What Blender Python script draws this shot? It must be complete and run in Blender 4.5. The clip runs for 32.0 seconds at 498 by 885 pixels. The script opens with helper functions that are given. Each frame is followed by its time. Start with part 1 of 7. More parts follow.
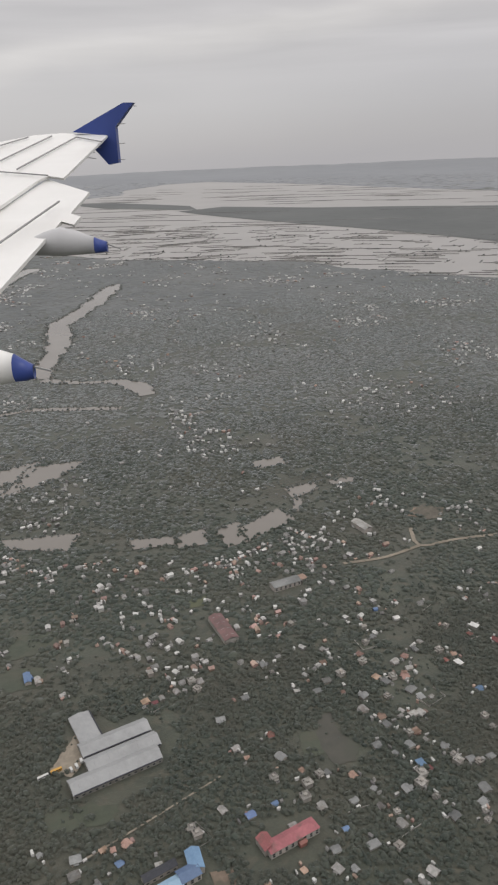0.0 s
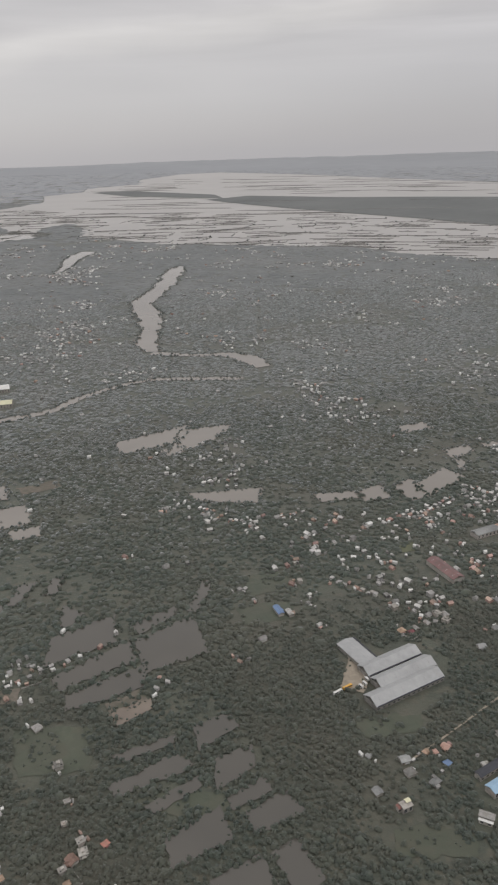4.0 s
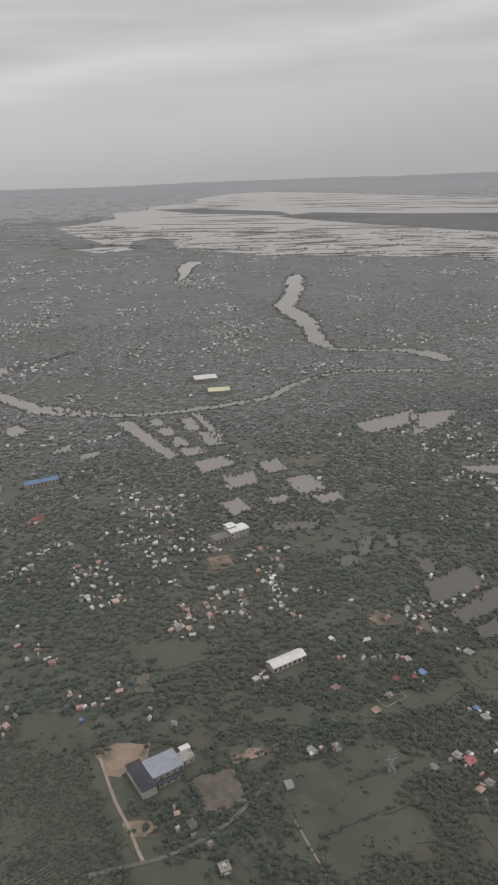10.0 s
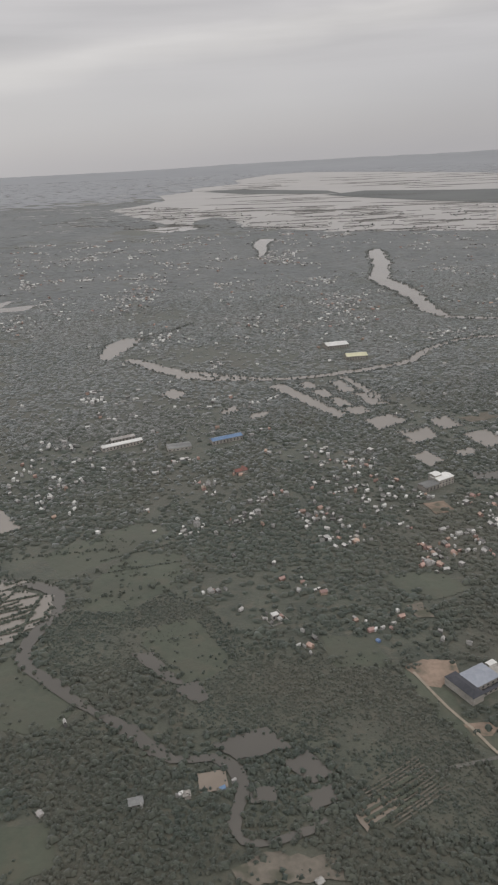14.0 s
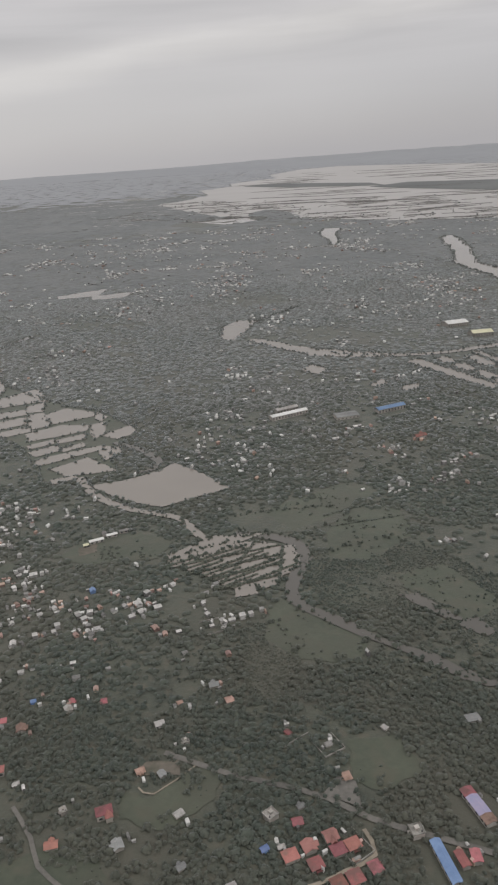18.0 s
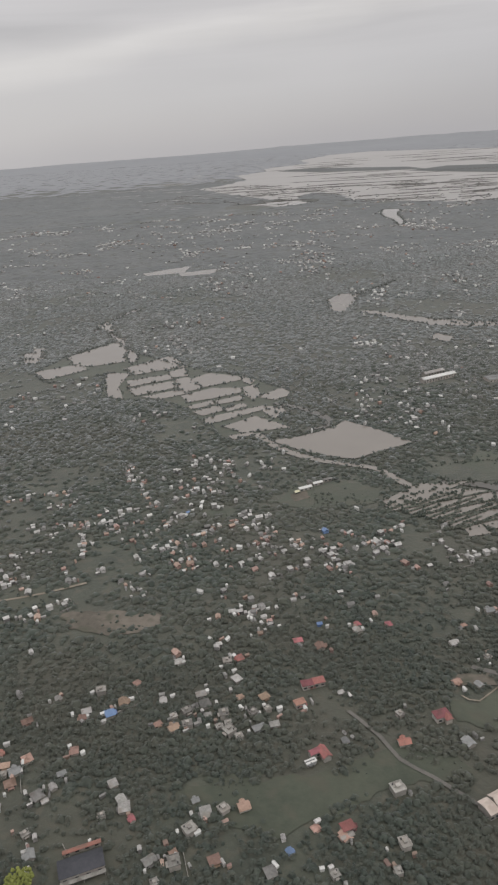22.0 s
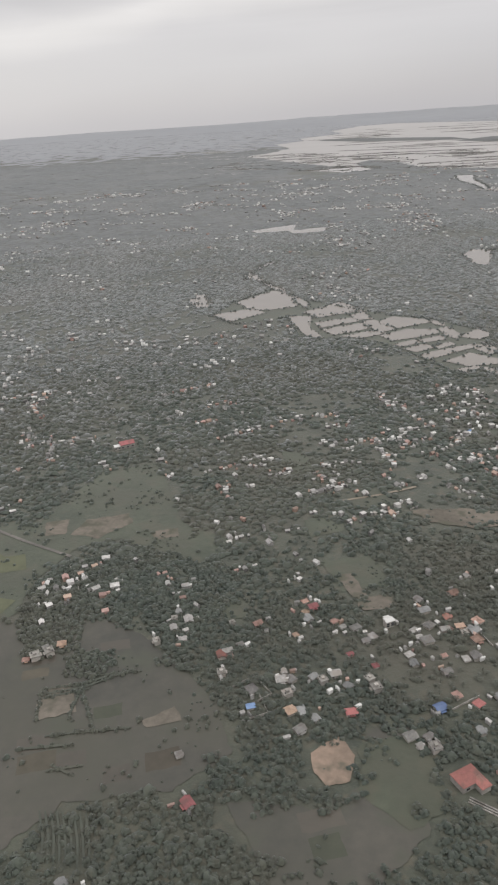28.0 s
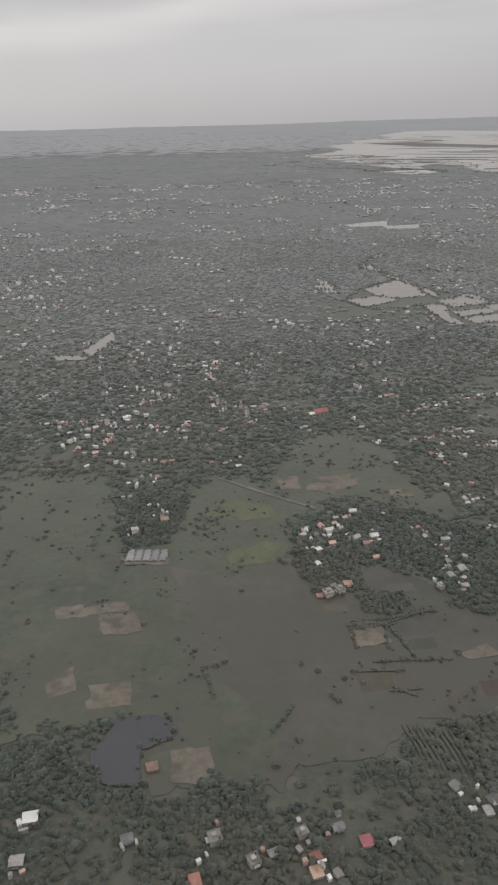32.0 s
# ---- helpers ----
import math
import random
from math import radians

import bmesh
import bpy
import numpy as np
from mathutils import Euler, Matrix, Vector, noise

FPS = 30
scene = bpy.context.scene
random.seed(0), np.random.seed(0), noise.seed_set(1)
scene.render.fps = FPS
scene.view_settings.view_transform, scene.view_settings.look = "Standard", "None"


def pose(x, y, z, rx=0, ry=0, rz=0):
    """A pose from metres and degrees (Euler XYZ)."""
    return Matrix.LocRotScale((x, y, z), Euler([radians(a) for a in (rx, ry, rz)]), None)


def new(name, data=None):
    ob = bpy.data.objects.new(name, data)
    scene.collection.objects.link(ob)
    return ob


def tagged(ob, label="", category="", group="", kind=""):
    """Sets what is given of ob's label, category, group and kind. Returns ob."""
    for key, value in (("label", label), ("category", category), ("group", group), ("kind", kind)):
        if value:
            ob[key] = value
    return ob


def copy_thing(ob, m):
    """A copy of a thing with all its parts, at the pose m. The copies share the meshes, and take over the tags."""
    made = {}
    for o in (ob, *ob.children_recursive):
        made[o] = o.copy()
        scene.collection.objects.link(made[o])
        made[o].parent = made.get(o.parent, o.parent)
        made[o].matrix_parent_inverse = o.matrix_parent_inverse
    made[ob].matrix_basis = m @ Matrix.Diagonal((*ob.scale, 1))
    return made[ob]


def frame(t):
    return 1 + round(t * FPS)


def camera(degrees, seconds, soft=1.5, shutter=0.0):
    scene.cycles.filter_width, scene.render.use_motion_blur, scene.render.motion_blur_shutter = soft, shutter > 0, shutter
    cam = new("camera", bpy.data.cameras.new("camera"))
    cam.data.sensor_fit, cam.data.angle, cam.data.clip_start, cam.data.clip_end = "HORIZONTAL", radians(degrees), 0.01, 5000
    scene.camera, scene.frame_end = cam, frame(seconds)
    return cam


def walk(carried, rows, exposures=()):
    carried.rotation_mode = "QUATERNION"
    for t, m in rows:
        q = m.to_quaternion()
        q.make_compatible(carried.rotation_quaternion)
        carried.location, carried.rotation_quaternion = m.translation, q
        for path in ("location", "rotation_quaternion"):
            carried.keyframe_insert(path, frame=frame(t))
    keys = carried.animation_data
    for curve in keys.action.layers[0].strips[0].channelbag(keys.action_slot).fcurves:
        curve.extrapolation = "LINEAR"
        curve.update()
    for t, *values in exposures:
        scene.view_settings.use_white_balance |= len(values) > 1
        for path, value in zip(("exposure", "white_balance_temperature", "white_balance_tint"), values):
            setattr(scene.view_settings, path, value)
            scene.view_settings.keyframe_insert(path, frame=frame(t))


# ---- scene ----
# The flight: seconds, eye, turn. The land is laid out at one fifth of its true size.
cam = camera(37.19, 32.0, soft=2.25)
PATH = [
    (0.0, 0.000, 0.000, 100.000, 68.969, 1.761, 0.000),
    (0.5, -6.832, -1.466, 99.313, 68.951, 1.552, -0.358),
    (1.0, -13.613, -2.937, 98.637, 68.783, 1.418, -0.150),
    (1.5, -20.344, -4.416, 97.971, 68.593, 1.499, -0.019),
    (2.0, -27.025, -5.900, 97.316, 68.595, 1.499, -0.054),
    (2.5, -33.658, -7.391, 96.670, 68.504, 1.452, -0.007),
    (3.0, -40.243, -8.888, 96.033, 68.431, 1.047, 0.258),
    (3.5, -46.781, -10.392, 95.406, 68.408, 1.227, 0.193),
    (5.5, -72.472, -16.471, 92.988, 68.643, 0.884, 0.069),
    (6.0, -78.784, -18.008, 92.405, 68.577, 0.892, 0.137),
    (6.5, -85.053, -19.551, 91.829, 68.441, 0.734, 0.390),
    (7.0, -91.279, -21.100, 91.262, 68.294, 0.892, 0.435),
    (7.5, -97.464, -22.657, 90.702, 68.226, 0.753, 0.619),
    (8.0, -103.608, -24.220, 90.150, 68.247, 0.819, 0.725),
    (8.5, -109.712, -25.789, 89.605, 68.100, 0.918, 0.880),
    (9.0, -115.776, -27.366, 89.066, 68.031, 1.045, 1.051),
    (9.5, -121.802, -28.950, 88.535, 68.947, 1.135, 1.699),
    (10.0, -127.790, -30.540, 88.010, 69.974, 1.348, 2.639),
    (10.5, -133.740, -32.137, 87.491, 70.129, 1.634, 3.174),
    (11.0, -139.654, -33.742, 86.978, 69.845, 1.479, 3.475),
    (11.5, -145.532, -35.353, 86.472, 69.755, 1.743, 3.568),
    (12.0, -151.374, -36.971, 85.970, 69.559, 1.855, 3.728),
    (12.5, -157.183, -38.596, 85.475, 69.373, 1.896, 3.939),
    (13.0, -162.957, -40.229, 84.984, 69.197, 1.853, 4.175),
    (13.5, -168.699, -41.868, 84.498, 68.997, 2.297, 4.378),
    (14.0, -174.408, -43.515, 84.018, 68.827, 2.441, 4.593),
    (14.5, -180.085, -45.169, 83.541, 68.751, 2.165, 4.858),
    (16.5, -202.493, -51.857, 81.676, 68.669, 3.077, 5.662),
    (17.0, -208.023, -53.548, 81.219, 68.567, 3.128, 5.895),
    (17.5, -213.526, -55.246, 80.766, 68.664, 3.294, 6.055),
    (18.0, -219.002, -56.951, 80.315, 68.673, 3.418, 6.202),
    (18.5, -224.452, -58.664, 79.866, 68.563, 3.401, 6.420),
    (19.0, -229.877, -60.384, 79.421, 68.792, 3.390, 6.514),
    (19.5, -235.278, -62.112, 78.978, 68.827, 3.456, 6.696),
    (20.0, -240.655, -63.847, 78.536, 68.608, 3.496, 6.860),
    (20.5, -246.008, -65.590, 78.097, 68.424, 3.564, 7.047),
    (21.0, -251.340, -67.341, 77.659, 68.272, 3.618, 7.232),
    (21.5, -256.649, -69.099, 77.223, 68.095, 3.650, 7.410),
    (22.0, -261.938, -70.865, 76.788, 67.908, 3.690, 7.535),
    (22.5, -267.207, -72.639, 76.354, 67.780, 3.476, 7.520),
    (23.0, -272.455, -74.420, 75.920, 67.626, 3.342, 7.698),
    (23.5, -277.686, -76.210, 75.487, 67.459, 3.419, 7.857),
    (24.0, -282.898, -78.007, 75.055, 68.511, 2.783, 8.084),
    (24.5, -288.093, -79.812, 74.623, 68.439, 2.447, 8.518),
    (25.0, -293.271, -81.625, 74.190, 68.457, 2.388, 9.017),
    (25.5, -298.433, -83.446, 73.757, 68.787, 2.681, 9.306),
    (27.5, -318.936, -90.811, 72.018, 66.247, 3.315, 8.320),
    (28.0, -324.029, -92.672, 71.580, 66.128, 3.075, 8.549),
    (28.5, -329.110, -94.542, 71.140, 66.170, 3.086, 8.023),
    (29.0, -334.181, -96.419, 70.699, 66.075, 2.969, 7.828),
    (29.5, -339.241, -98.305, 70.255, 65.857, 2.931, 7.995),
    (30.0, -344.292, -100.200, 69.809, 65.471, 2.716, 8.086),
    (30.5, -349.334, -102.102, 69.360, 64.979, 1.817, 8.700),
    (31.0, -354.367, -104.013, 68.909, 65.317, 1.461, 9.919),
    (31.5, -359.394, -105.933, 68.455, 65.983, 1.222, 10.755),
    (32.0, -364.413, -107.860, 67.997, 66.290, 0.913, 11.150),
]
EXPO = [(0.0, 0.37), (6.0, 0.35), (9.0, 0.31), (22.0, 0.35), (23.0, 0.44), (24.0, 0.21), (25.0, 0.34), (25.5, 0.36), (28.0, 0.63), (30.0, 0.76), (31.0, 0.61), (32.0, 0.38)]
walk(cam, [(t, pose(x, y, z, rx, ry, rz)) for t, x, y, z, rx, ry, rz in PATH], EXPO)

# ---- sky and sun ----
SUN_EL, SUN_ROT = radians(52), radians(120)
world = bpy.data.worlds.new("overcast_sky")
scene.world = world
world.use_nodes = True


def link_up(tree, a, b, out=0, into=0):
    tree.links.new(a.outputs[out], b.inputs[into])


def build_sky():
    tree = world.node_tree
    n = tree.nodes
    bg, outp = n["Background"], n["World Output"]
    sky = n.new("ShaderNodeTexSky")
    sky.sky_type, sky.sun_disc, sky.sun_elevation, sky.sun_rotation = "NISHITA", False, SUN_EL, SUN_ROT
    dim = n.new("ShaderNodeVectorMath"); dim.operation = "SCALE"; dim.inputs["Scale"].default_value = 0.10
    link_up(tree, sky, dim)
    co = n.new("ShaderNodeTexCoord")
    sep = n.new("ShaderNodeSeparateXYZ"); tree.links.new(co.outputs["Generated"], sep.inputs[0])
    # cloud deck: darker, bluer haze low down, a pale streak, mottled grey above
    ramp = n.new("ShaderNodeValToRGB")
    wob = n.new("ShaderNodeTexNoise"); wob.inputs["Scale"].default_value = 5.0; wob.inputs["Detail"].default_value = 5
    tree.links.new(co.outputs["Generated"], wob.inputs["Vector"])
    bent = n.new("ShaderNodeMath"); bent.operation = "MULTIPLY_ADD"; bent.inputs[1].default_value = 0.035
    lean = n.new("ShaderNodeMath"); lean.operation = "MULTIPLY_ADD"; lean.inputs[1].default_value = -0.12
    tree.links.new(sep.outputs["X"], lean.inputs[0]); tree.links.new(sep.outputs["Z"], lean.inputs[2])
    tree.links.new(wob.outputs[0], bent.inputs[0]); tree.links.new(lean.outputs[0], bent.inputs[2])
    tree.links.new(bent.outputs[0], ramp.inputs[0])
    e = ramp.color_ramp.elements
    e[0].position, e[0].color = 0.0, (0.343, 0.333, 0.345, 1)
    e[1].position, e[1].color = 1.0, (0.943, 0.910, 0.900, 1)
    for p, c in ((0.03, (0.364, 0.352, 0.362, 1)), (0.09, (0.430, 0.415, 0.420, 1)), (0.135, (0.455, 0.437, 0.437, 1)), (0.155, (0.52, 0.498, 0.488, 1)), (0.166, (0.545, 0.522, 0.51, 1)), (0.180, (0.47, 0.45, 0.446, 1)), (0.20, (0.425, 0.408, 0.406, 1)), (0.24, (0.47, 0.45, 0.446, 1)), (0.5, (0.758, 0.730, 0.720, 1))):
        k = e.new(p); k.color = c
    # streaks run nearly level and lean a little
    stretch = n.new("ShaderNodeMapping"); stretch.inputs["Scale"].default_value = (1.6, 1.6, 24.0)
    stretch.inputs["Rotation"].default_value = (0.0, radians(-3.0), 0.0)
    tree.links.new(co.outputs["Generated"], stretch.inputs[0])
    no = n.new("ShaderNodeTexNoise"); no.inputs["Scale"].default_value = 1.3; no.inputs["Detail"].default_value = 6; no.inputs["Roughness"].default_value = 0.5
    no.inputs["Distortion"].default_value = 0.6
    link_up(tree, stretch, no)
    band = n.new("ShaderNodeMapRange"); band.inputs["From Min"].default_value = 0.3; band.inputs["From Max"].default_value = 0.72
    band.inputs["To Min"].default_value = 0.90; band.inputs["To Max"].default_value = 1.12
    link_up(tree, no, band)
    # streaks fade out towards the haze at the horizon
    fade = n.new("ShaderNodeMapRange"); fade.inputs["From Min"].default_value = 0.05; fade.inputs["From Max"].default_value = 0.15
    tree.links.new(sep.outputs["Z"], fade.inputs[0])
    mixf = n.new("ShaderNodeMix"); mixf.data_type = "FLOAT"; mixf.inputs[2].default_value = 1.0
    link_up(tree, fade, mixf, 0, 0); link_up(tree, band, mixf, 0, 3)
    lit = n.new("ShaderNodeVectorMath"); lit.operation = "SCALE"
    tree.links.new(ramp.outputs[0], lit.inputs[0]); tree.links.new(mixf.outputs[0], lit.inputs["Scale"])
    mix = n.new("ShaderNodeMix"); mix.data_type = "RGBA"; mix.inputs[0].default_value = 0.93
    tree.links.new(dim.outputs[0], mix.inputs[6]); tree.links.new(lit.outputs[0], mix.inputs[7])
    tree.links.new(mix.outputs[2], bg.inputs["Color"])
    bg.inputs["Strength"].default_value = 1.0


build_sky()
sun = new("sun", bpy.data.lights.new("sun", "SUN"))
sun.data.energy, sun.data.angle, sun.data.color = 0.5, radians(30), (1.0, 0.96, 0.9)
sun.rotation_euler = (radians(90) - SUN_EL, 0, radians(180) - SUN_ROT)


# ---- materials ----
def material(name, dark, light, scale, rough=0.85, spots=None, bump=0.0, spec=0.4, island=0.0, per_object=0.0, metal=0.0, haze_sheen=0.0, detail=5.0, region=None, region_scale=0.03):
    """Two colours mixed by a coarse and a fine noise, with bump and some variation from piece to piece."""
    m = bpy.data.materials.new(name); m.use_nodes = True
    t = m.node_tree; n = t.nodes; b = n["Principled BSDF"]
    geo = n.new("ShaderNodeNewGeometry")
    fine = n.new("ShaderNodeTexNoise"); fine.inputs["Scale"].default_value = scale; fine.inputs["Detail"].default_value = detail; fine.inputs["Roughness"].default_value = 0.65
    wide = n.new("ShaderNodeTexNoise"); wide.inputs["Scale"].default_value = scale * 0.11; wide.inputs["Detail"].default_value = 4
    t.links.new(geo.outputs["Position"], fine.inputs["Vector"]); t.links.new(geo.outputs["Position"], wide.inputs["Vector"])
    add = n.new("ShaderNodeMath"); add.operation = "MULTIPLY_ADD"; add.inputs[1].default_value = 1.3
    t.links.new(wide.outputs[0], add.inputs[0]); t.links.new(fine.outputs[0], add.inputs[2])
    ramp = n.new("ShaderNodeMapRange"); ramp.inputs["From Min"].default_value = 0.84; ramp.inputs["From Max"].default_value = 1.46
    t.links.new(add.outputs[0], ramp.inputs[0])
    mix = n.new("ShaderNodeMix"); mix.data_type = "RGBA"
    mix.inputs[6].default_value, mix.inputs[7].default_value = (*dark, 1), (*light, 1)
    t.links.new(ramp.outputs[0], mix.inputs[0])
    colour = mix.outputs[2]
    if spots:
        sp = n.new("ShaderNodeTexNoise"); sp.inputs["Scale"].default_value = scale * 0.35; sp.inputs["Detail"].default_value = 3
        t.links.new(geo.outputs["Position"], sp.inputs["Vector"])
        r2 = n.new("ShaderNodeMapRange"); r2.inputs["From Min"].default_value = 0.52; r2.inputs["From Max"].default_value = 0.66
        t.links.new(sp.outputs[0], r2.inputs[0])
        m2 = n.new("ShaderNodeMix"); m2.data_type = "RGBA"; m2.inputs[7].default_value = (*spots, 1)
        t.links.new(r2.outputs[0], m2.inputs[0]); t.links.new(colour, m2.inputs[6]); colour = m2.outputs[2]
    if region:
        rg = n.new("ShaderNodeTexNoise"); rg.inputs["Scale"].default_value = region_scale; rg.inputs["Detail"].default_value = 4; rg.inputs["Roughness"].default_value = 0.6
        t.links.new(geo.outputs["Position"], rg.inputs["Vector"])
        r3 = n.new("ShaderNodeMapRange"); r3.inputs["From Min"].default_value = 0.44; r3.inputs["From Max"].default_value = 0.64; r3.inputs["To Max"].default_value = 0.85
        t.links.new(rg.outputs[0], r3.inputs[0])
        m3 = n.new("ShaderNodeMix"); m3.data_type = "RGBA"; m3.inputs[7].default_value = (*region, 1)
        t.links.new(r3.outputs[0], m3.inputs[0]); t.links.new(colour, m3.inputs[6]); colour = m3.outputs[2]
    rnd = None
    if island:
        rnd, amount = geo.outputs["Random Per Island"], island
    if per_object:
        info = n.new("ShaderNodeObjectInfo"); rnd, amount = info.outputs["Random"], per_object
    if rnd:
        hs = n.new("ShaderNodeHueSaturation")
        v = n.new("ShaderNodeMapRange"); v.inputs["To Min"].default_value = 1 - amount; v.inputs["To Max"].default_value = 1 + amount
        t.links.new(rnd, v.inputs[0]); t.links.new(v.outputs[0], hs.inputs["Value"])
        h = n.new("ShaderNodeMath"); h.operation = "MULTIPLY_ADD"; h.inputs[1].default_value = 7.13; h.inputs[2].default_value = 0.0
        t.links.new(rnd, h.inputs[0])
        fr = n.new("ShaderNodeMath"); fr.operation = "FRACT"; t.links.new(h.outputs[0], fr.inputs[0])
        v2 = n.new("ShaderNodeMapRange"); v2.inputs["To Min"].default_value = 0.5 - amount * 0.05; v2.inputs["To Max"].default_value = 0.5 + amount * 0.05
        t.links.new(fr.outputs[0], v2.inputs[0]); t.links.new(v2.outputs[0], hs.inputs["Hue"])
        t.links.new(colour, hs.inputs["Color"]); colour = hs.outputs[0]
    t.links.new(colour, b.inputs["Base Color"])
    b.inputs["Roughness"].default_value = rough
    b.inputs["Specular IOR Level"].default_value = spec
    b.inputs["Metallic"].default_value = metal
    # grey-blue sheen on slanting views stands in for haze
    if haze_sheen:
        b.inputs["Sheen Weight"].default_value = haze_sheen; b.inputs["Sheen Roughness"].default_value = 0.5
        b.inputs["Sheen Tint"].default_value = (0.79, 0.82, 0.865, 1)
    if bump:
        bp = n.new("ShaderNodeBump"); bp.inputs["Strength"].default_value = bump; bp.inputs["Distance"].default_value = 0.3
        t.links.new(fine.outputs[0], bp.inputs["Height"]); t.links.new(bp.outputs[0], b.inputs["Normal"])
    return m


GROUND = material("undergrowth", (0.042, 0.049, 0.038), (0.080, 0.086, 0.064), 1.3, 0.8, spots=(0.084, 0.081, 0.061), bump=0.6, spec=0.35, haze_sheen=0.2, detail=10.0, region=(0.072, 0.070, 0.054))
# Haze put into the crowns' colour: bluish greens, the two farther woods paler
FOREST = material("tree_crowns", (0.039, 0.050, 0.042), (0.068, 0.080, 0.064), 2.2, 0.8, spots=(0.065, 0.070, 0.055), bump=0.2, spec=0.25, island=0.17, haze_sheen=0.23, detail=6.0, region=(0.071, 0.073, 0.057))
MIDWOOD = material("haze_tinted_crowns", (0.054, 0.063, 0.057), (0.092, 0.102, 0.092), 1.0, 0.75, spots=(0.086, 0.089, 0.077), spec=0.3, island=0.14, haze_sheen=0.54, detail=6.0, region=(0.094, 0.097, 0.086), region_scale=0.018)
FARWOOD = material("haze_tinted_far_crowns", (0.050, 0.056, 0.054), (0.098, 0.104, 0.098), 0.45, 0.85, spec=0.2, island=0.10, haze_sheen=0.27, detail=4.0, region=(0.100, 0.103, 0.096), region_scale=0.010)
YELLOWTREE = material("yellow_blossom", (0.12, 0.14, 0.035), (0.24, 0.26, 0.07), 2.0, 0.8, bump=0.5)
GRASS = material("field_grass", (0.041, 0.050, 0.034), (0.072, 0.081, 0.056), 0.7, 0.8, spots=(0.070, 0.071, 0.050), bump=0.35, haze_sheen=0.2, detail=10.0, region=(0.061, 0.064, 0.046), region_scale=0.09)
MEADOW = material("pale_meadow", (0.075, 0.082, 0.052), (0.115, 0.122, 0.075), 0.5, 0.8, bump=0.1)
FLOODED = material("flooded_field", (0.042, 0.043, 0.036), (0.079, 0.074, 0.061), 0.4, 0.5, spots=(0.054, 0.059, 0.043), bump=0.1, spec=0.4, detail=9.0, region=(0.058, 0.058, 0.045), region_scale=0.06)
CLAY = material("orange_clay_soil", (0.13, 0.102, 0.080), (0.27, 0.205, 0.160), 0.9, 0.9, spots=(0.10, 0.092, 0.070), bump=0.3, detail=9.0)
SOIL = material("bare_soil", (0.080, 0.073, 0.060), (0.165, 0.146, 0.122), 0.9, 0.9, spots=(0.080, 0.080, 0.060), bump=0.3, detail=9.0)
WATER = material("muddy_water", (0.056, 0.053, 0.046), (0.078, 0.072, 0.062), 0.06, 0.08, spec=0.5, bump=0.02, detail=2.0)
# muddy water with low-sky reflection and haze put into its paler base
PALEWATER = material("sky_paled_water", (0.150, 0.136, 0.120), (0.195, 0.178, 0.158), 0.03, 0.12, spec=0.5, bump=0.02, detail=3.0)
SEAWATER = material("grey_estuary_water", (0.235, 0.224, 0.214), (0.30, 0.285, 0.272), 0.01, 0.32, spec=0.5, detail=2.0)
MUDWATER = material("clay_water", (0.13, 0.105, 0.085), (0.18, 0.15, 0.12), 0.2, 0.15, spec=0.5, detail=2.0)
DARKWATER = material("dark_pool_water", (0.025, 0.026, 0.032), (0.035, 0.035, 0.042), 0.2, 0.05, spec=0.5, detail=2.0)
ROAD = material("worn_asphalt", (0.085, 0.082, 0.076), (0.16, 0.152, 0.138), 1.5, 0.85, bump=0.1)
TRACK = material("dirt_track", (0.16, 0.14, 0.11), (0.30, 0.26, 0.21), 1.0, 0.9, bump=0.2)
# hill base lightened and greyed, with strong sheen, to carry the haze
HILL = material("haze_tinted_far_hill", (0.086, 0.089, 0.093), (0.128, 0.131, 0.135), 0.01, 0.8, spec=0.25, haze_sheen=0.5)
WALL = material("limewashed_wall", (0.20, 0.19, 0.172), (0.38, 0.362, 0.335), 2.0, 0.9, spots=(0.32, 0.29, 0.26), per_object=0.2)
CONCRETE = material("stained_concrete", (0.15, 0.146, 0.135), (0.33, 0.318, 0.295), 3.0, 0.85, spots=(0.16, 0.15, 0.135), per_object=0.3)
PALE = material("weathered_pale_roof", (0.13, 0.127, 0.12), (0.31, 0.302, 0.29), 2.5, 0.6, spots=(0.17, 0.155, 0.14), per_object=0.5)
WHITE = material("white_sheet_roof", (0.46, 0.46, 0.45), (0.64, 0.64, 0.62), 1.5, 0.45, per_object=0.06)
GREYROOF = material("grey_sheet_roof", (0.12, 0.124, 0.124), (0.23, 0.234, 0.23), 2.0, 0.6, per_object=0.3)
RED = material("red_tile_roof", (0.19, 0.075, 0.07), (0.31, 0.12, 0.112), 2.0, 0.7, spots=(0.17, 0.09, 0.08), per_object=0.4)
RUST = material("faded_clay_tile_roof", (0.19, 0.125, 0.098), (0.36, 0.25, 0.20), 2.2, 0.8, spots=(0.18, 0.12, 0.09), per_object=0.4)
ORANGE = material("orange_tile_roof", (0.23, 0.115, 0.095), (0.32, 0.17, 0.14), 2.0, 0.7, spots=(0.20, 0.11, 0.09), per_object=0.25)
BLUE = material("blue_sheet_roof", (0.09, 0.15, 0.27), (0.15, 0.23, 0.37), 1.5, 0.5, per_object=0.3)
SKYBLUE = material("light_blue_sheet_roof", (0.20, 0.31, 0.42), (0.28, 0.40, 0.51), 1.5, 0.5, per_object=0.1)
SLATE = material("dark_slate_roof", (0.042, 0.045, 0.052), (0.075, 0.076, 0.086), 2.0, 0.9, spec=0.2)
BLUEGREY = material("blue_grey_sheet_roof", (0.20, 0.22, 0.26), (0.30, 0.32, 0.36), 1.0, 0.5)
